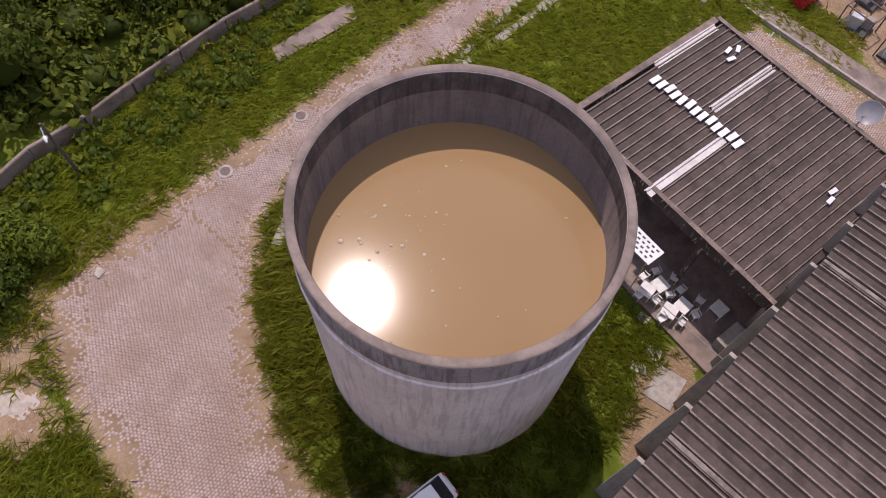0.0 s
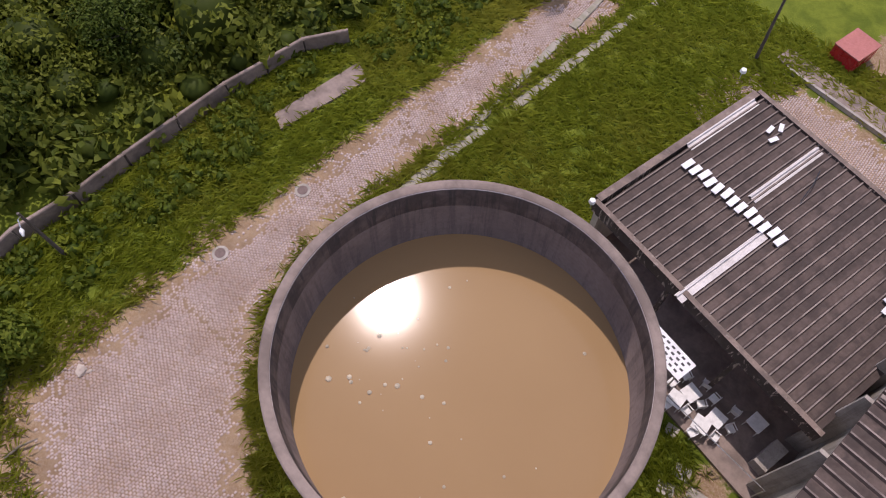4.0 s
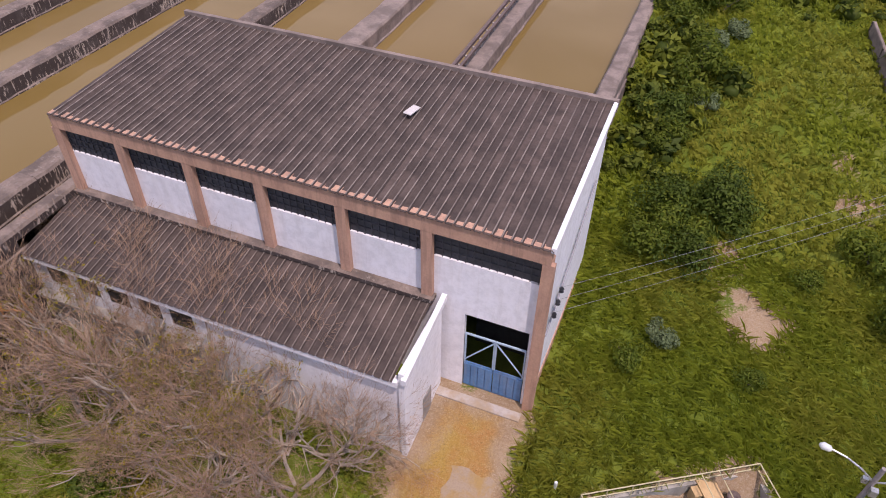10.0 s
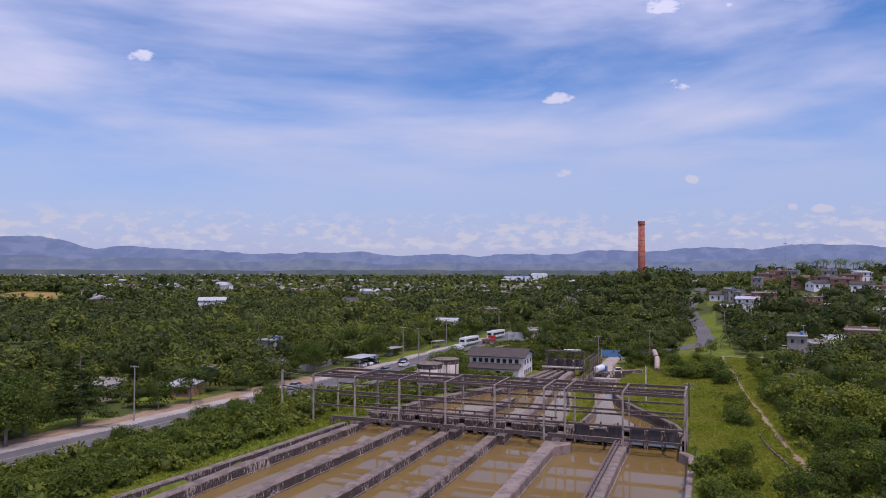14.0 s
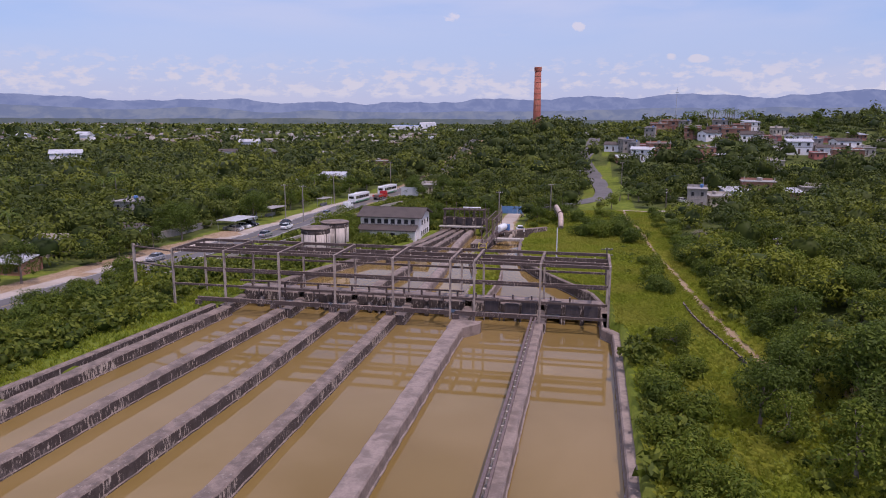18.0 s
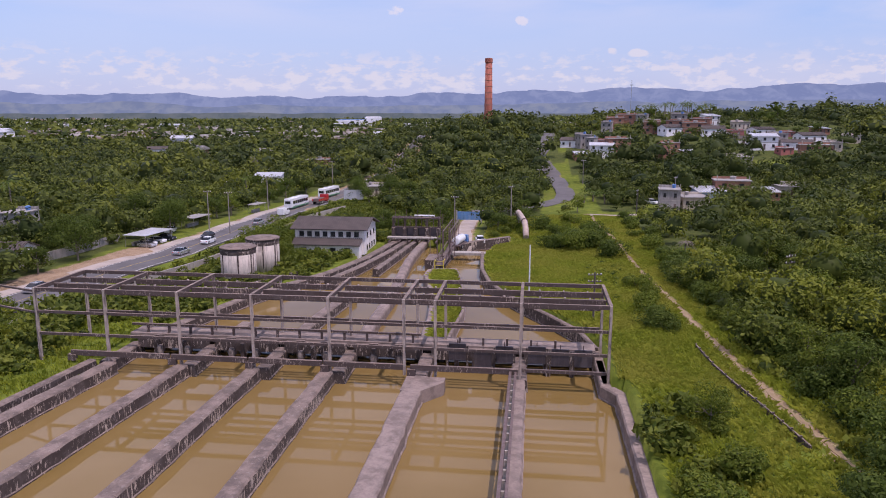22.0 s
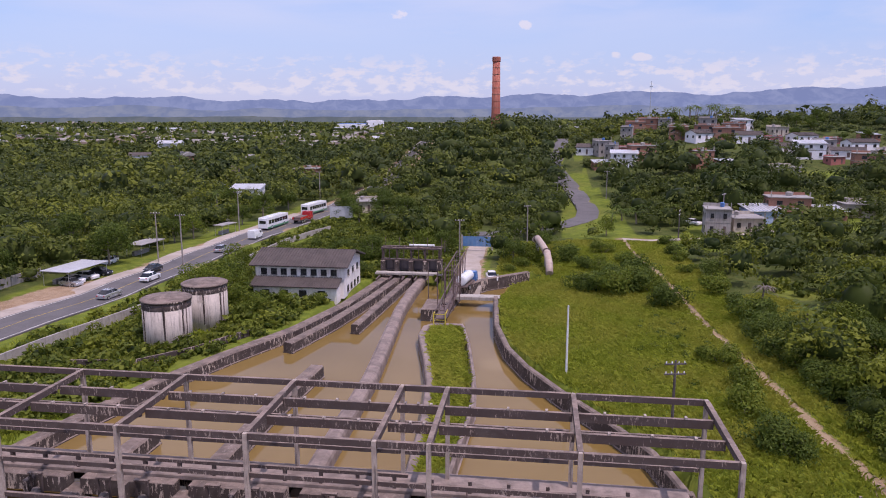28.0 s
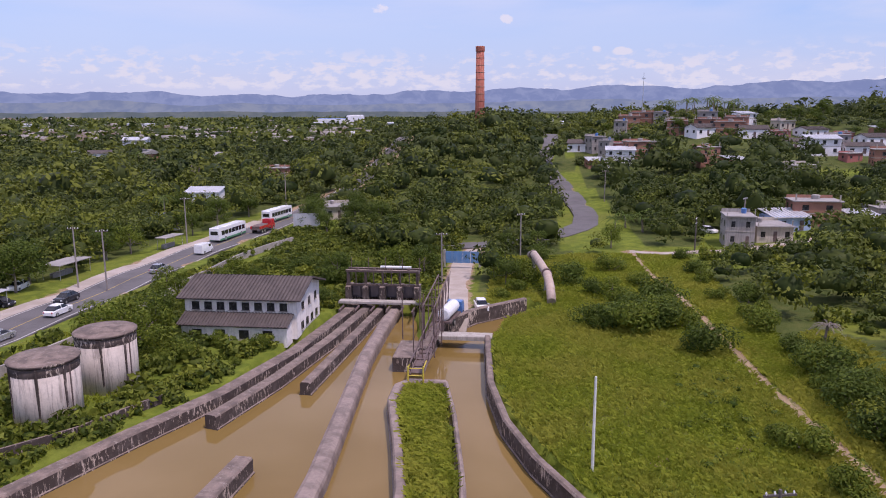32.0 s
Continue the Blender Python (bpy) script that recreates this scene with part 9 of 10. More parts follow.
for x, y, k, s in ((-15.4, 213.0, 1, 0.8), (-17.5, 218.0, 3, 0.9), (4.0, 190.0, 3, 0.7), (0.0, 204.0, 3, 0.6), (-10.0, 240.0, 1, 0.8), (-16.0, 238.0, 0, 0.8), (4.5, 243.0, 3, 0.7)):
    plant(TREES, k, x, y, s)
for k in range(30):
    y = 106 + 2.4 * k
    x = float(np.interp(y, [p[1] for p in TRACK[::-1]], [p[0] for p in TRACK[::-1]]))
    plant(BUSHES, (2, 0, 2, 1)[k % 4], x + 4.6 + rv.uniform(-0.6, 1.6), y, rv.uniform(0.8, 1.2))
for x, y, k, s in ((27.4, 6.6, 2, 0.9), (28.4, 4.6, 2, 1.0), (29.2, 2.8, 2, 0.9), (30.0, 0.6, 0, 0.9), (29.6, 5.4, 2, 1.1), (31.0, 3.0, 2, 1.0), (28.2, 8.6, 0, 0.8)):
    plant(BUSHES, k, x, y, s)
plant(PALMS, 1, 20.8, 165.0, 1.0), plant(PALMS, 1, 22.6, 171.0, 1.1), plant(PALMS, 1, 30.5, 176.0, 1.0)
for k in range(18):
    plant(PALMS, 0, 48 + 2.0 * k + rv.uniform(-1.5, 1.5), 428 + rv.uniform(-10, 10), rv.uniform(0.85, 1.2))
for k in range(12):
    plant(PALMS, 0, rv.uniform(-190, -95), rv.uniform(90, 420), rv.uniform(0.9, 1.2))
for x, y, k, s in ((12.8, 87.0, 0, 0.9), (15.4, 92.0, 2, 0.75), (19.0, 95.0, 0, 0.9), (23.0, 92.0, 4, 0.8), (26.0, 97.0, 2, 0.8), (17.6, 105.0, 1, 0.8), (33.0, 127.0, 0, 1.0), (22.0, 86.0, 1, 1.0), (8.0, 107.0, 3, 0.6)):
    plant(TREES, k, x, y, s)
plant(TREES, 1, 27.0, -43.0, 0.8), plant(TREES, 1, 28.5, -48.0, 0.9), plant(TREES, 2, 104, 400, 0.95), plant(TREES, 0, 100, 398, 0.8)
for k in range(26):
    plant(TREES, rv.choice((0, 1, 2)), rv.uniform(8, 112), rv.uniform(338, 425), rv.uniform(0.5, 0.75))
for x, y in ((7.5, 262), (10.5, 266), (13.5, 261), (16.5, 268), (19.0, 263), (24.0, 268), (27.0, 264)):
    plant(PALMS, 1, x, y, 1.3)
# bank between basins and road, and round the silos
for k in range(64):
    t = rv.random()
    plant(BUSHES, rv.choice((0, 0, 1, 2, 2)), -74 + rv.uniform(-7, 7) - 2 * t, 62 + 74 * t, rv.uniform(0.7, 1.25))
for x, y, k, s in ((-60.5, 176.0, 3, 1.05), (-61.5, 181.0, 0, 0.85), (-58.0, 180.0, 3, 1.15), (-57.0, 176.5, 3, 0.95), (-50.8, 261, 2, 0.95), (-57.0, 259, 0, 0.9), (-61.5, 264, 4, 0.9), (-45.0, 259, 2, 0.9), (-39.5, 255, 0, 0.9), (-53, 270, 2, 1.0), (-64, 275, 4, 0.8), (-91.5, 203, 4, 1.0), (-93.5, 209, 2, 0.9), (-91.5, 228, 0, 0.85), (-90.5, 235, 3, 0.9), (-87.5, 256, 0, 0.9), (-85.0, 264, 2, 0.8), (-84.5, 283, 0, 0.9), (-94.0, 172, 4, 0.9), (-97.0, 118, 0, 0.8), (-96.0, 126, 2, 0.8), (-94.5, 150, 0, 0.8), (-93.5, 160, 1, 0.9), (-60.0, 187.0, 1, 0.9), (-64.0, 198.0, 3, 0.9), (-38.0, 211.0, 0, 0.8), (-43.0, 214.0, 1, 0.9), (-33.0, 216.0, 3, 1.0), (-29.5, 221.0, 1, 0.9),
                   (-97.5, 86.0, 4, 1.0), (-101.0, 92.0, 2, 1.1), (-99.5, 176.0, 4, 0.9), (-100.5, 184.0, 4, 0.85), (-98.0, 226.0, 0, 0.9), (-96.0, 238.0, 1, 0.9), (-94.0, 262.0, 0, 0.8), (-98.0, 274.0, 2, 0.9), (-104, 210, 2, 1.0)):
    plant(TREES, k, x, y, s)
for k in range(36):
    x, y = rv.uniform(-66, -44), rv.uniform(146, 182)
    if x + 60 > (y - 146) * 0.55 and x > -57 + (y - 150) * 0.5 or math.hypot(x + 56, y - 162) < 4 or math.hypot(x + 54.4, y - 168.7) < 3.8 or x > -52 + (y - 150) * 0.4:
        continue
    plant(BUSHES, rv.choice((0, 1, 1)), x, y, rv.uniform(0.5, 0.9))
for k in range(30):
    plant(BUSHES, rv.choice((0, 1, 2)), rv.uniform(-66, -41), rv.uniform(200, 232), rv.uniform(0.6, 1.1))
plant(BUSHES, 1, -35.4, 153.6, 0.35)
for x, y, k, s in ((-68.5, 54.0, 1, 0.8), (-71, 62, 2, 0.9), (-74, 66, 2, 1.1), (-67.5, 72.5, 2, 1.2), (-70.5, 74.0, 0, 1.2), (-66.0, 76.0, 2, 1.0), (-73, 48, 0, 0.9)):
    plant(BUSHES, k, x, y, s)
for x, y, k, s in ((29.4, 7.8, 0, 0.75), (31.0, 4.0, 2, 0.6), (30.6, 11.0, 1, 0.7), (38, 14, 2, 0.8), (41, 22, 0, 0.9), (37, 30, 4, 0.7), (44, 8, 2, 0.8), (40, 0, 0, 0.8), (45, -8, 2, 0.8), (44, -18, 4, 0.7), (49, -28, 2, 0.8)):
    plant(TREES, k, x, y, s)


# ---- woodland and grass as stuff ----
OPEN = [(-97, 40), (-22, 40), (-20, 208), (-33, 236), (-50, 250), (-60, 285), (-66, 298), (-84, 298), (-92, 240)]
VISTA = [(-6, 240), (11, 236), (12, 262), (10, 300), (6, 350), (-6, 350), (-3, 300), (-4, 262)]


def wood_ok(x, y):
    """Where the woods grow: off the ways, water, meadow and yards."""
    ok = (line_distance(x, y, HIGHWAY) > np.where(y < 282, 8.6, 3.0)) & (line_distance(x, y, HILL_ROAD) > np.where((y > 256) & (y < 312), 6.5, 3.0)) & (line_distance(x, y, LANE) > 4.0) & (line_distance(x, y, TRACK) > 3.6) & (line_distance(x, y, SIDE_LANE) > 5.0)
    ok &= (inside(x, y, BASINS) < -3) & (inside(x, y, OPEN) < 0) & (inside(x, y, VISTA) < 0)
    meadow = (x > -18) & (x < 14.0 + 0.02 * (y - 120) + 1.5 * np.sin(y * 0.11) + 5 * ease((112 - y) / 20)) & (y < 236) & (y > 60)
    ok &= ~meadow
    ok &= ~((x > 12) & (x < 48) & (y > 60) & (y < 235) & (np.sin(x * 0.29 + 0.6 * np.sin(y * 0.13)) * np.sin(y * 0.17 + 0.5) > 0.6)) & (np.hypot((x - 18) / 1.1, (y - 174) / 1.5) > 6.5)
    ok &= ~((y < 74) & (x > -60) & (x < 40)) & (y > -45)
    ok &= ~((x > 8) & (x < 30) & (y > 226) & (y < 243))
    ok &= (np.hypot((x + 410) / 30, (y - 343) / 24) > 1) & (np.hypot((x + 210) / 26, (y - 172) / 15) > 1)
    ok &= ~((x > -114) & (x < -90) & (y > 78) & (y < 142) & ((np.hypot(x + 99, y - 101) < 9) | (x > -99)))
    for hx, hy in HILL:
        ok &= (np.hypot(x - hx, y - hy) > 5.6) & (np.hypot(x - hx + 0.8, y - hy + 7.5) > 5.0) & (np.hypot(x - hx + 1.6, y - hy + 14) > 3.0)
    for hx, hy in ((29, 246), (36, 250), (33, 256), (49, 262), (58, 260), (12, 350), (20, 348), (27, 354), (-112, 290), (-104, 300), (-101, 352), (-121, 100), (-119, 95), (-104, 134), (-112, 462), (-31.3, 419), (66, 316), (78, 322)):
        ok &= np.hypot(x - hx + 0.6, y - hy + 5) > 8.5
    return ok


ICO_V, ICO_F = [], []
g = (1 + 5 ** 0.5) / 2
for p_, q_ in ((1, g), (-1, g), (1, -g), (-1, -g)):
    ICO_V += [(0, p_, q_), (p_, q_, 0), (q_, 0, p_)]
ICO_V = np.array(ICO_V) / np.linalg.norm(ICO_V[0])
for i in range(12):
    for j in range(i + 1, 12):
        for k in range(j + 1, 12):
            if max(np.linalg.norm(ICO_V[i] - ICO_V[j]), np.linalg.norm(ICO_V[j] - ICO_V[k]), np.linalg.norm(ICO_V[i] - ICO_V[k])) < 1.1:
                out_ = np.dot(np.cross(ICO_V[j] - ICO_V[i], ICO_V[k] - ICO_V[i]), ICO_V[i])
                ICO_F.append((i, j, k) if out_ > 0 else (i, k, j))
ICO_F = np.array(ICO_F)


def split(v, f):
    """Each triangle of a ball cut in four."""
    v, out, seen = [tuple(p) for p in v], [], {}

    def middle(i, j):
        k = (min(i, j), max(i, j))
        if k not in seen:
            p = np.array(v[i]) + np.array(v[j])
            seen[k] = len(v)
            v.append(tuple(p / np.linalg.norm(p)))
        return seen[k]

    for i, j, k in f:
        a, b, c = middle(i, j), middle(j, k), middle(k, i)
        out += [(i, a, c), (a, j, b), (c, b, k), (a, b, c)]
    return np.array(v), np.array(out)


BALLS = [(ICO_V, ICO_F)]
for k in range(2):
    BALLS.append(split(*BALLS[-1]))


def crown_model(seed, tall, wide, lumps, leaves, size, fine=1, sink=0.25, loose=0.35):
    """One crown in triangles: billows of small leafy clumps with gaps between them, round an inner mass that is open
    below; scatter colours this mass dark, as if shaded.
    """
    rng = np.random.default_rng(seed)
    form = np.array((wide, wide, tall / 2))
    c = rng.normal(0, 1, (lumps, 3)) + (0, 0, 0.35)
    c /= np.linalg.norm(c, axis=1)[:, None]
    c = c * form * rng.uniform(0.5, 0.8, (lumps, 1))
    r = wide * rng.uniform(0.26, 0.46, lumps)
    bv, bf = BALLS[fine]
    bf = bf[bv[bf].mean(1)[:, 2] > -0.5]
    inner = bv * rng.uniform(0.42, 0.58, (len(bv), 1)) * form
    which = rng.choice(lumps, leaves * 3, p=r ** 2 / (r ** 2).sum())
    d = rng.normal(0, 1, (leaves * 3, 3))
    d /= np.linalg.norm(d, axis=1)[:, None]
    p = c[which] + d * (r[which] * rng.uniform(0.78, 1.1, leaves * 3))[:, None] * (1, 1, 0.85)
    keep = (np.linalg.norm(p / form, axis=1) > 0.5) & (p[:, 2] > -0.3 * tall) & (d[:, 2] > -0.45)
    p, d = p[keep][:leaves], d[keep][:leaves]
    n = len(p)
    nrm = d + rng.normal(0, loose, (n, 3)) + (0, 0, 0.3)
    nrm /= np.linalg.norm(nrm, axis=1)[:, None]
    a = np.cross(nrm, rng.normal(0, 1, (n, 3)))
    a /= np.linalg.norm(a, axis=1)[:, None] + 1e-9
    b = np.cross(nrm, a)
    s = size * rng.uniform(0.5, 1.3, (n, 1))
    q = np.stack([p - a * s * 1.15, p - b * s * 0.6, p + a * s * 1.1 + nrm * s * 0.25, p + b * s * 0.62], 1)
    k = np.arange(n)[:, None] * 4
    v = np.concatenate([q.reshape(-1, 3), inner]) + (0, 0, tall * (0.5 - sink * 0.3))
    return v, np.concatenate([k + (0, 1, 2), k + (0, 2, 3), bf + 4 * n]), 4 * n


def scatter(name, models, x, y, tint, scale, seed, material, label, category):
    """Many plants in one mesh, each turned, sized and tinted by itself."""
    rng = np.random.default_rng(seed)
    z = ground(x, y)
    vs, fs, ts, base = [], [], [], 0
    for k, (b, f, coat) in enumerate(models):
        sel = np.arange(len(x)) % len(models) == k
        n = int(sel.sum())
        a, s = rng.uniform(0, 6.283, n), scale[sel]
        ca, sa = (np.cos(a) * s)[:, None], (np.sin(a) * s)[:, None]
        v = np.stack([x[sel][:, None] + ca * b[:, 0] - sa * b[:, 1], y[sel][:, None] + sa * b[:, 0] + ca * b[:, 1], z[sel][:, None] + s[:, None] * b[:, 2]], -1)
        vs.append(v.reshape(-1, 3))
        fs.append((f[None] + (np.arange(n) * len(b))[:, None, None] + base).reshape(-1, 3))
        # inner mass gets tint 0: the shade within a crown, put into its colour
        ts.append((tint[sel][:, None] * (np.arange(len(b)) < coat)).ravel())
        base += n * len(b)
    me = bulk(name, np.concatenate(vs), np.concatenate(fs), material, tint=np.clip(np.concatenate(ts), 0, 1))
    tagged(new(name, me), label, category, kind="stuff")


def woodland(name, seed, lo, hi, step, tall, wide, lumps, leaves, size, label, fine=1, leaves_=None):
    rng = np.random.default_rng(seed)
    models = [crown_model(seed * 10 + k, tall * (0.8 + 0.08 * k), wide * (1.1 - 0.05 * k), lumps, leaves, size, fine=fine) for k in range(6)]
    xs, ys = np.meshgrid(np.arange(-1.35 * hi - 60, 0.62 * hi + 60, step), np.arange(-40, hi + 90, step))
    x = (xs + rng.uniform(-0.46, 0.46, xs.shape) * step).ravel()
    y = (ys + rng.uniform(-0.46, 0.46, ys.shape) * step).ravel()
    d = line_distance(x, y, [(-3, 20), (-14, 102)])
    keep = (d > lo) & (d <= hi) & (x < 0.50 * (y + 60) + 40) & (x > -1.40 * (y + 30) - 60)
    x, y = x[keep], y[keep]
    keep = wood_ok(x, y) & (rng.uniform(0, 1, len(x)) < 0.9)
    x, y = x[keep], y[keep]
    tint = 0.46 + 0.2 * np.sin(x * 0.021 + 1.0) * np.sin(y * 0.017) + 0.14 * np.sin(x * 0.11) * np.sin(y * 0.09 + 1) + rng.normal(0, 0.28, len(x))
    town = (x > 2) & (x < 125) & (y > 318) & (y < 430)
    tall_ = np.clip(np.exp(rng.normal(-0.08, 0.26, len(x))), 0.5, 1.75) * (1 - 0.4 * town * (y > 345)) * (1 - 0.35 * ((x > 40) & (x < 130) & (y > 415) & (y < 520)))
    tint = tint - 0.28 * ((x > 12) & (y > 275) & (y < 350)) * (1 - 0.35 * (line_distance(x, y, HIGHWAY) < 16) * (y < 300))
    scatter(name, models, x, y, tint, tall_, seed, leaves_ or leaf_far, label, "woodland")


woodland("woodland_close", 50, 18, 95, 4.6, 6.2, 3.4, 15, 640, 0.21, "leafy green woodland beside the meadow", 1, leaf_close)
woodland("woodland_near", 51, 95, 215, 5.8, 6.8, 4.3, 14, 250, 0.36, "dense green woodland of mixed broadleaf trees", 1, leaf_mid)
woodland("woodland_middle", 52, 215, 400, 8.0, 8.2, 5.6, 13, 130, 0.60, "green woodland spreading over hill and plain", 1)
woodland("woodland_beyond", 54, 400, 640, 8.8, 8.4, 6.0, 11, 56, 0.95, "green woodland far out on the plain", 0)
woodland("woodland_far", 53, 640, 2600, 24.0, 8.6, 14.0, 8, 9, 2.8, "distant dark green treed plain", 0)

# darker ground colour below the woods and through the hill settlement
land = bpy.data.objects["ground"].data
spot = np.empty(len(land.vertices) * 3, np.float32)
land.vertices.foreach_get("co", spot)
gx_, gy_ = spot[0::3].astype(float), spot[1::3].astype(float)
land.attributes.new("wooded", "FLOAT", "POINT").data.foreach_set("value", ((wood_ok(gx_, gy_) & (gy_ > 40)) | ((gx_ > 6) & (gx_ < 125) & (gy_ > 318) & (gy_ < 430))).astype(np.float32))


def shrubs(name, seed, region, x0, x1, y0, y1, step, tall, wide, label, material, per=80, size=0.32, tint0=0.45):
    """Low dense growth over a region."""
    rng = np.random.default_rng(seed)
    models = [crown_model(seed * 10 + k, tall * 1.15, wide, 9, per, size, 0, 0.9, 0.6) for k in range(5)]
    xs, ys = np.meshgrid(np.arange(x0, x1, step), np.arange(y0, y1, step))
    x = (xs + rng.uniform(-0.5, 0.5, xs.shape) * step).ravel()
    y = (ys + rng.uniform(-0.5, 0.5, ys.shape) * step).ravel()
    keep = region(x, y) & (rng.uniform(0, 1, len(x)) < 0.9)
    x, y = x[keep], y[keep]
    tint = tint0 + 0.2 * np.sin(x * 0.35 + 1.0) * np.sin(y * 0.27) + rng.normal(0, 0.15, len(x))
    scatter(name, models, x, y, tint, rng.uniform(0.55, 1.3, len(x)), seed, material, label, "shrubs")


def yard_lawn(x, y):
    ok = (inside(x, y, COBBLES) < -0.45) & (inside(x, y, DRIVE) < -0.4) & (inside(x, y, PIT) < -0.3) & (np.hypot(x - TX, y - TY) > 7.2)
    ok &= ~((x > X0 - 1) & (x < X1 + 0.2) & (y > 12.5) & (y < 31)) & (np.hypot(x - 20.9, y - 11.5) > 2.2) & (np.hypot(x - 22.0, y - 6.5) > 1.8 + 0.8 * np.sin(x * 2.3) * np.sin(y * 2.7)) & (np.hypot(x - 25.0, y - 4.6) > 1.1) & (line_distance(x, y, SETT_KERB) > 0.5)
    su, sw_ = (x + 4.35) * math.cos(radians(SA)) + (y + 23.1) * math.sin(radians(SA)), (x + 4.35) * math.sin(radians(SA)) - (y + 23.1) * math.cos(radians(SA))
    ok &= ~((su > -3) & (su < 16.4) & (sw_ > -3.2) & (sw_ < 22.5)) & ~((x < -2.5) & (y < 0)) & ~((x < 0) & (y < -22)) & (np.hypot(x - GX, y - GY) > 5.6) & (np.hypot(x + 2.9, y + 18) > 1.4)
    ok &= (inside(x, y, [(30.0, -27.3), (31.6, -28.2), (32.6, -21.0), (31.3, -20.4)]) < -0.1)
    ok &= ~((x < -2) & (y > 1) & (y < 13)) & (np.hypot(x - 14.6, y - 30) > 1.6) & (np.hypot(x - 16.0, y - 29) > 1.4) & (np.hypot(x - 21, y - 41) > 1.3) & (inside(x, y, BASINS) < -1.2)
    return ok


def wall_side(x, y):
    """Metres east of the compound wall."""
    return x - np.interp(y, [p[1] for p in WALL_LINE[::-1]], [p[0] for p in WALL_LINE[::-1]])


shrubs("wall_creepers", 71, lambda x, y: wall_side(x, y) > 0.9, 20, 62, -62, 74, 2.1, 2.6, 1.8, "dense creepers and shrubs beyond the compound wall", leaf_shrub, 105, 0.31, 0.54)
shrubs("meadow_edge_shrubs", 75, lambda x, y: (x > 15.5 + 0.03 * (y - 120)) & ~wood_ok(x, y) & (line_distance(x, y, TRACK) > 1.8) & (np.sin(x * 0.8 + y * 0.3) * np.sin(y * 0.7) > -0.35), 14, 50, 62, 238, 2.3, 2.0, 1.5, "light green shrubs in the clearings", leaf_shrub, 60, 0.3, 0.62)
shrubs("roadside_weeds", 76, lambda x, y: (wall_side(x, y) > -5.2) & (wall_side(x, y) < -0.3) & yard_lawn(x, y) & ~((x > 29.2) & (x < 33.2) & (y > -29) & (y < -19.5)) & (np.sin(x * 0.9 + y * 0.5) * np.sin(y * 0.6) > -0.5), 20, 36, -60, 34, 0.95, 1.0, 0.8, "knee-high broad-leaved weeds along the wall", leaf_bush, 40, 0.2, 0.5)
shrubs("channel_bank_shrubs", 72, lambda x, y: (inside(x, y, BASINS) < -1.3) & (line_distance(x, y, HIGHWAY) > 8.5) & ~((x > OX0 - 1.0) & (x < OX1 + 0.9) & (y > OY0 - 1.4) & (y < OY1 + 1)) & (line_distance(x, y, LANE) > 3.2)
       & (np.hypot(x + 56.7, y - 160.6) > 4.2) & (np.hypot(x + 55.4, y - 168.4) > 4.2) & (line_distance(x, y, [(-74.5, 128.0), (-69.0, 166.0), (-66.0, 192.0), (-62, 250)]) > 1.4), -72, -26, 136, 262, 1.9, 1.6, 1.5, "low green shrubs between silos and office", leaf_shrub)
shrubs("west_bank_shrubs", 73, lambda x, y: (x > np.interp(y, [58, 100, 146], [-83.5, -80.5, -77.0])) & (x < np.interp(y, [58, 90, 120, 146], [-66.0, -63.8, -62.4, -66.0])), -86, -62, 58, 146, 1.8, 2.9, 1.9, "dense green shrubs on the bank beside the highway", leaf_shrub)
shrubs("east_bank_shrubs", 74, lambda x, y: (inside(x, y, BASINS) < -1.2) & (x < 5.0 + 3.5 * (0.5 + 0.5 * np.sin(y * 0.4)) + 4 * ease((70 - y) / 30)), 3, 16, 40, 112, 1.8, 1.7, 1.4, "light green shrubs along the basin wall", leaf_shrub)


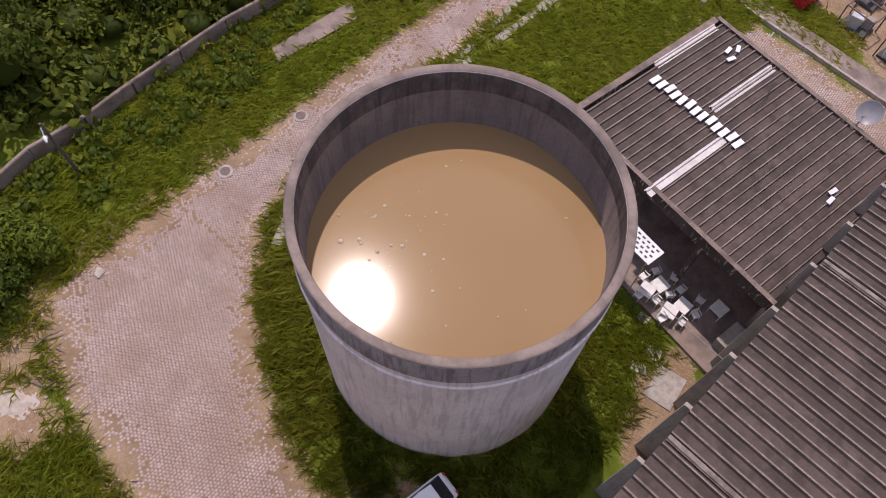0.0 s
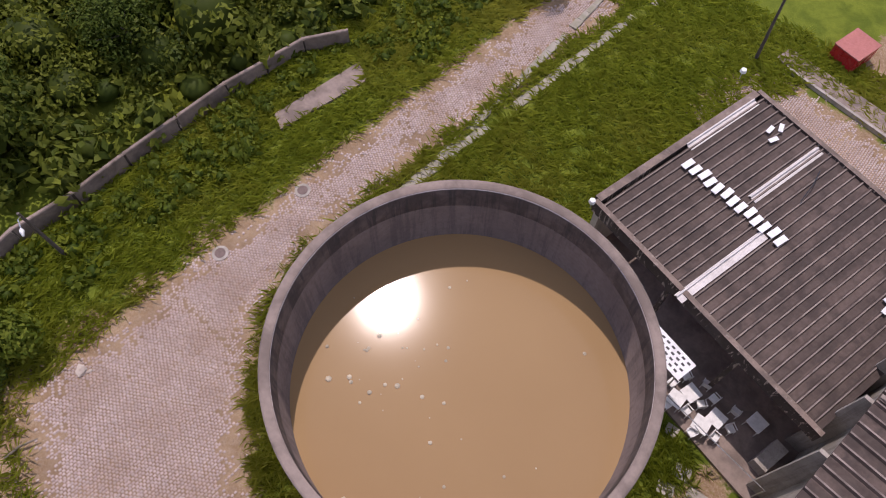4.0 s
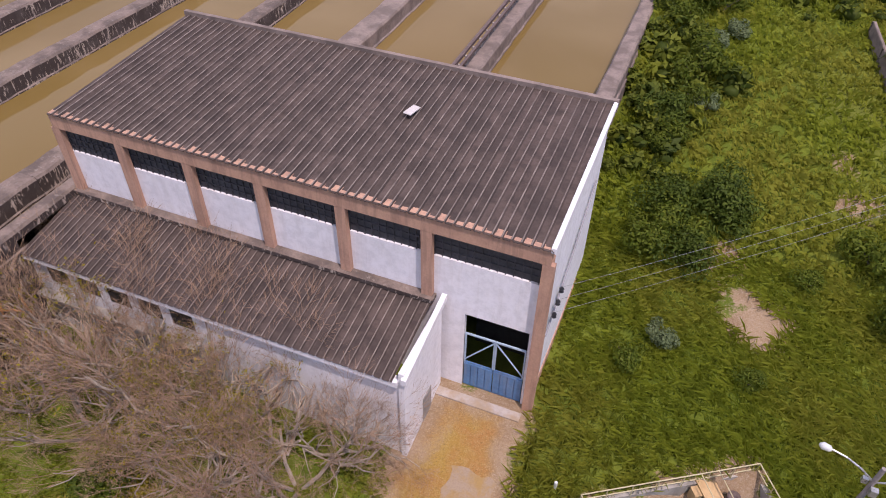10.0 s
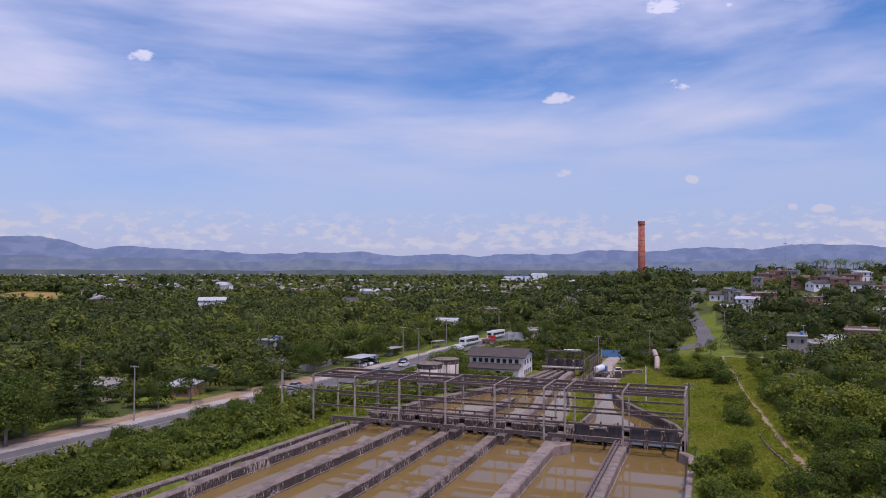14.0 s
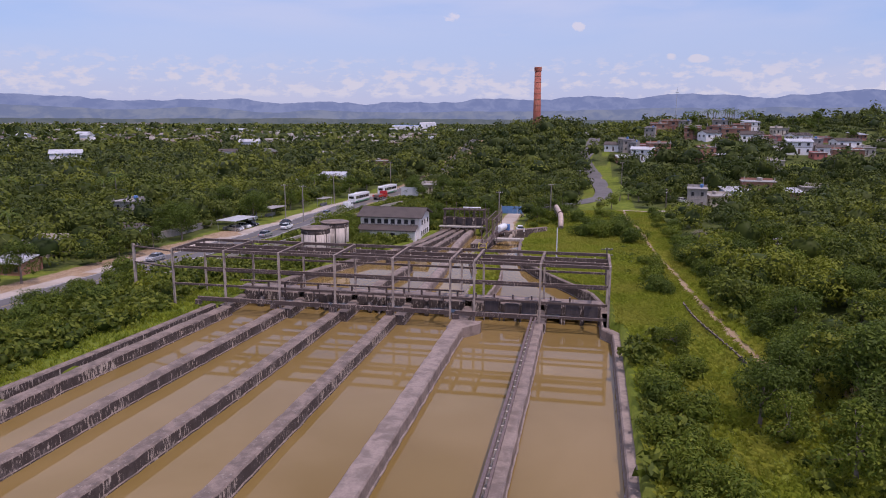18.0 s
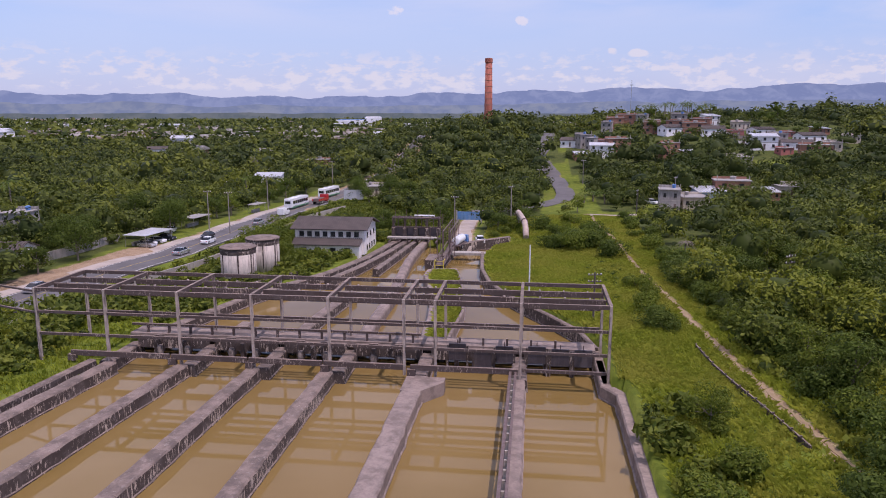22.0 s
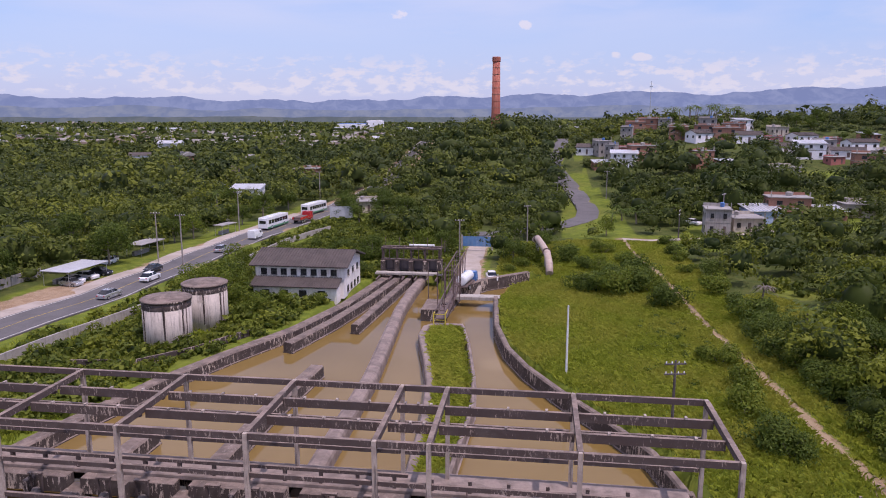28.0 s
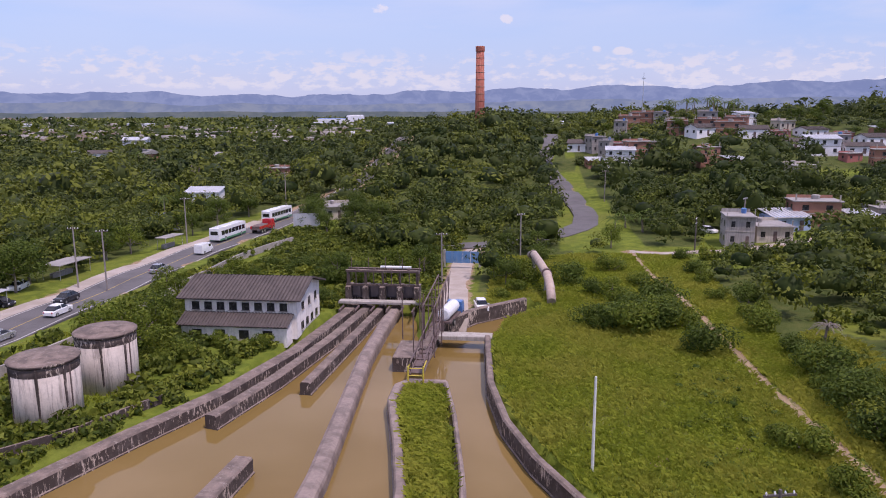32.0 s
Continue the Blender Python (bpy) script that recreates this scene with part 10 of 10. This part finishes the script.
def grass(name, seed, region, x0, x1, y0, y1, per_m2, tall, width, label, tint0=0.45, droop=0.35, blades=5):
    """Tufts of bent blades over a region."""
    rng = np.random.default_rng(seed)
    n = int((x1 - x0) * (y1 - y0) * per_m2)
    x, y = rng.uniform(x0, x1, n), rng.uniform(y0, y1, n)
    lush = 0.55 + 0.25 * np.sin(x * 0.55 + np.sin(y * 0.4) * 1.7) * np.sin(y * 0.47 + 0.8) + 0.2 * np.sin(x * 1.9 + y) * np.sin(y * 1.6)
    keep = region(x, y) & (rng.uniform(0, 1, n) < 0.8 + 0.2 * lush)
    x, y, lush = x[keep], y[keep], lush[keep]
    z = ground(x, y)
    n, m = len(x), blades
    a = rng.uniform(0, 6.283, (n, m))
    h = tall * (0.7 + 0.4 * lush)[:, None] * rng.uniform(0.5, 1.1, (n, m))
    lean = h * droop * rng.uniform(0.4, 1.6, (n, m))
    bx, by = x[:, None] + rng.normal(0, 0.15, (n, m)), y[:, None] + rng.normal(0, 0.15, (n, m))
    dx, dy = np.cos(a), np.sin(a)
    w = width * rng.uniform(0.6, 1.2, (n, m))
    zz = z[:, None] + 0 * a
    p0 = np.stack([bx - dy * w, by + dx * w, zz - 0.03], -1)
    p1 = np.stack([bx + dy * w, by - dx * w, zz - 0.03], -1)
    p2 = np.stack([bx + dx * lean * 0.5 + dy * w * 0.8, by + dy * lean * 0.5 - dx * w * 0.8, zz + h * 0.75], -1)
    p3 = np.stack([bx + dx * lean * 1.4, by + dy * lean * 1.4, zz + h * 0.9], -1)
    v = np.stack([p0, p1, p2, p3], 2).reshape(-1, 3)
    tint = np.repeat(np.clip(tint0 + 0.22 * np.sin(x * 0.19 + 2 + np.sin(y * 0.3)) * np.sin(y * 0.11) + 0.2 * np.sin(x * 0.47 + 1.4 * np.sin(y * 0.21)) * np.sin(y * 0.37 + np.sin(x * 0.3)) + 0.06 * (0.5 - lush) + rng.normal(0, 0.07, n), 0, 1), 4 * m)
    me = bulk(name, v, np.arange(len(v)).reshape(-1, 4), grass_blade, tint=tint)
    tagged(new(name, me), label, "grass", kind="stuff")


shrubs("meadow_weeds", 78, lambda x, y: (inside(x, y, BASINS) < -1.0) & (line_distance(x, y, TRACK) > 1.6) & (np.sin(x * 0.21 + 0.9 * np.sin(y * 0.09)) * np.sin(y * 0.083 + 0.6 * np.sin(x * 0.2)) + 0.35 * np.sin(x * 0.9) * np.sin(y * 0.7) > 0.60), -17, 16, 120, 232, 1.7, 0.8, 0.8, "knee-high broad-leaved weeds in patches of the meadow", leaf_bush, 40, 0.13, 0.7)
grass("yard_grass", 61, yard_lawn, -2.6, 36, -52, 34, 11, 0.5, 0.016, "tall green grass round the yard and pipe pit", 0.64, 1.1, 7)
grass("verge_tufts", 62, lambda x, y: yard_lawn(x, y) & (line_distance(x, y, [(15.5, -2.0), (17.2, -7.5), (18.6, -13.0), (20.0, -20.0), (20.4, -30.0)]) < 1.5), 12, 24, -34, 0, 18, 0.4, 0.016, "long tufts of grass round the tank foot", 0.8, 0.8)
grass("tussocks", 77, lambda x, y: yard_lawn(x, y) & ((line_distance(x, y, [(12.0, -2.6), (15.5, -4.4), (17.6, -8.0), (18.6, -13.0), (19.6, -18.0)]) < 2.0) | (np.hypot(x - 8.6, y + 12.4) < 8.6)), 0, 24, -24, 0, 1.3, 0.68, 0.022, "long arching tussocks of grass round the tank", 0.85, 0.85, 26)
VERGE = [(15.0, -5.4), (19.0, -8.2), (21.5, -11.2), (22.4, -14.4), (22.4, -19.0), (22.0, -25.0), (21.2, -34.0), (20.0, -46.0), (19.0, -58.0)]
grass("verge_grass", 70, lambda x, y: (line_distance(x, y, VERGE) < 1.15 + 0.4 * np.sin(x * 1.7 + y * 0.9)) & (line_distance(x, y, SETT_KERB) > 0.5) & (np.sin(x * 1.3 + y * 0.8) * np.sin(y * 1.1) > -0.6), 12, 25, -58, -2, 15, 0.42, 0.02, "coarse grass between the setts and the kerb", 0.6, 1.0)
grass("bank_grass", 63, lambda x, y: (inside(x, y, BASINS) < -1.2) & (line_distance(x, y, TRACK) > 0.62 + 0.25 * np.sin(y * 0.8) * np.sin(y * 0.31)), 2.5, 31, 34, 120, 6, 0.65, 0.045, "rank grass on the bank beside the basins", 0.68, 0.65)
grass("meadow_grass", 64, lambda x, y: (inside(x, y, BASINS) < -0.8) & (line_distance(x, y, TRACK) > 0.62 + 0.25 * np.sin(y * 0.8) * np.sin(y * 0.31)) & (line_distance(x, y, SIDE_LANE) > 1.8) & (line_distance(x, y, HILL_ROAD) > 4), -18, 17, 116, 236, 10, 0.62, 0.032, "tall yellow-green meadow grass beside the channel", 0.72, 0.6)
grass("island_grass", 65, lambda x, y: inside(x, y, ISLAND) > 0.6, -27, -16, 127, 173, 14, 0.55, 0.05, "tall bright grass on the channel island", 0.66, 0.8)
grass("west_grass", 66, lambda x, y: (inside(x, y, BASINS) < -1.5) & (line_distance(x, y, HIGHWAY) > 6.5), -82, -52, 62, 184, 3.0, 0.6, 0.05, "rough grass on the bank beside the highway", 0.45)
grass("west_field_grass", 68, lambda x, y: (inside(x, y, BASINS) < -1.0) & (line_distance(x, y, HIGHWAY) > 8), -90, -60, 20, 74, 7, 0.7, 0.05, "tall rank grass beside the basin wall", 0.55, 0.7)
grass("dry_grass", 69, lambda x, y: (line_distance(x, y, TRACK) > 0.7) & ((np.hypot((x - 22.0) / 1.4, (y - 181.5) / 3.0) < 2.6) | ((x < 14.0 + 0.8 * np.sin(y)) & (y > 170) & (y < 192))), 11, 27, 168, 194, 9, 0.6, 0.04, "dry brown grass beside the footpath", 0.95, 0.8)
grass("drive_weeds", 67, lambda x, y: (np.hypot((x - 1.2) / 1.2, y + 2.4) < 2.0) | (np.hypot(x + 0.2, y - 0.2) < 1.5) | (np.hypot(x + 4.4, y - 4.6) < 0.7) | (np.hypot(x + 2.8, y - 6.0) < 0.6) | (np.hypot((x - 6.5) / 1.6, y + 2.9) < 1.4) | (np.hypot(x + 7.4, y - 1.2) < 1.0), -10, 12, -6, 9, 48, 0.45, 0.010, "clumps of coarse grass beside the pipes", 0.3, 0.7)
grass("thicket_weeds", 79, lambda x, y: ((inside(x, y, DRIVE) < 0.2) | ((x < -2.5) & (np.sin(x * 1.3 + 0.5) * np.sin(y * 1.7 + x * 0.6) > 0.25))) & (y < 13.0) & (np.sin(x * 0.9 + y) * np.sin(y * 1.1 - x * 0.4) > -0.45), -30, -1, -1.5, 13, 42, 0.2, 0.009, "yellow-green weeds and litter below the bare trees", 0.78, 0.9)
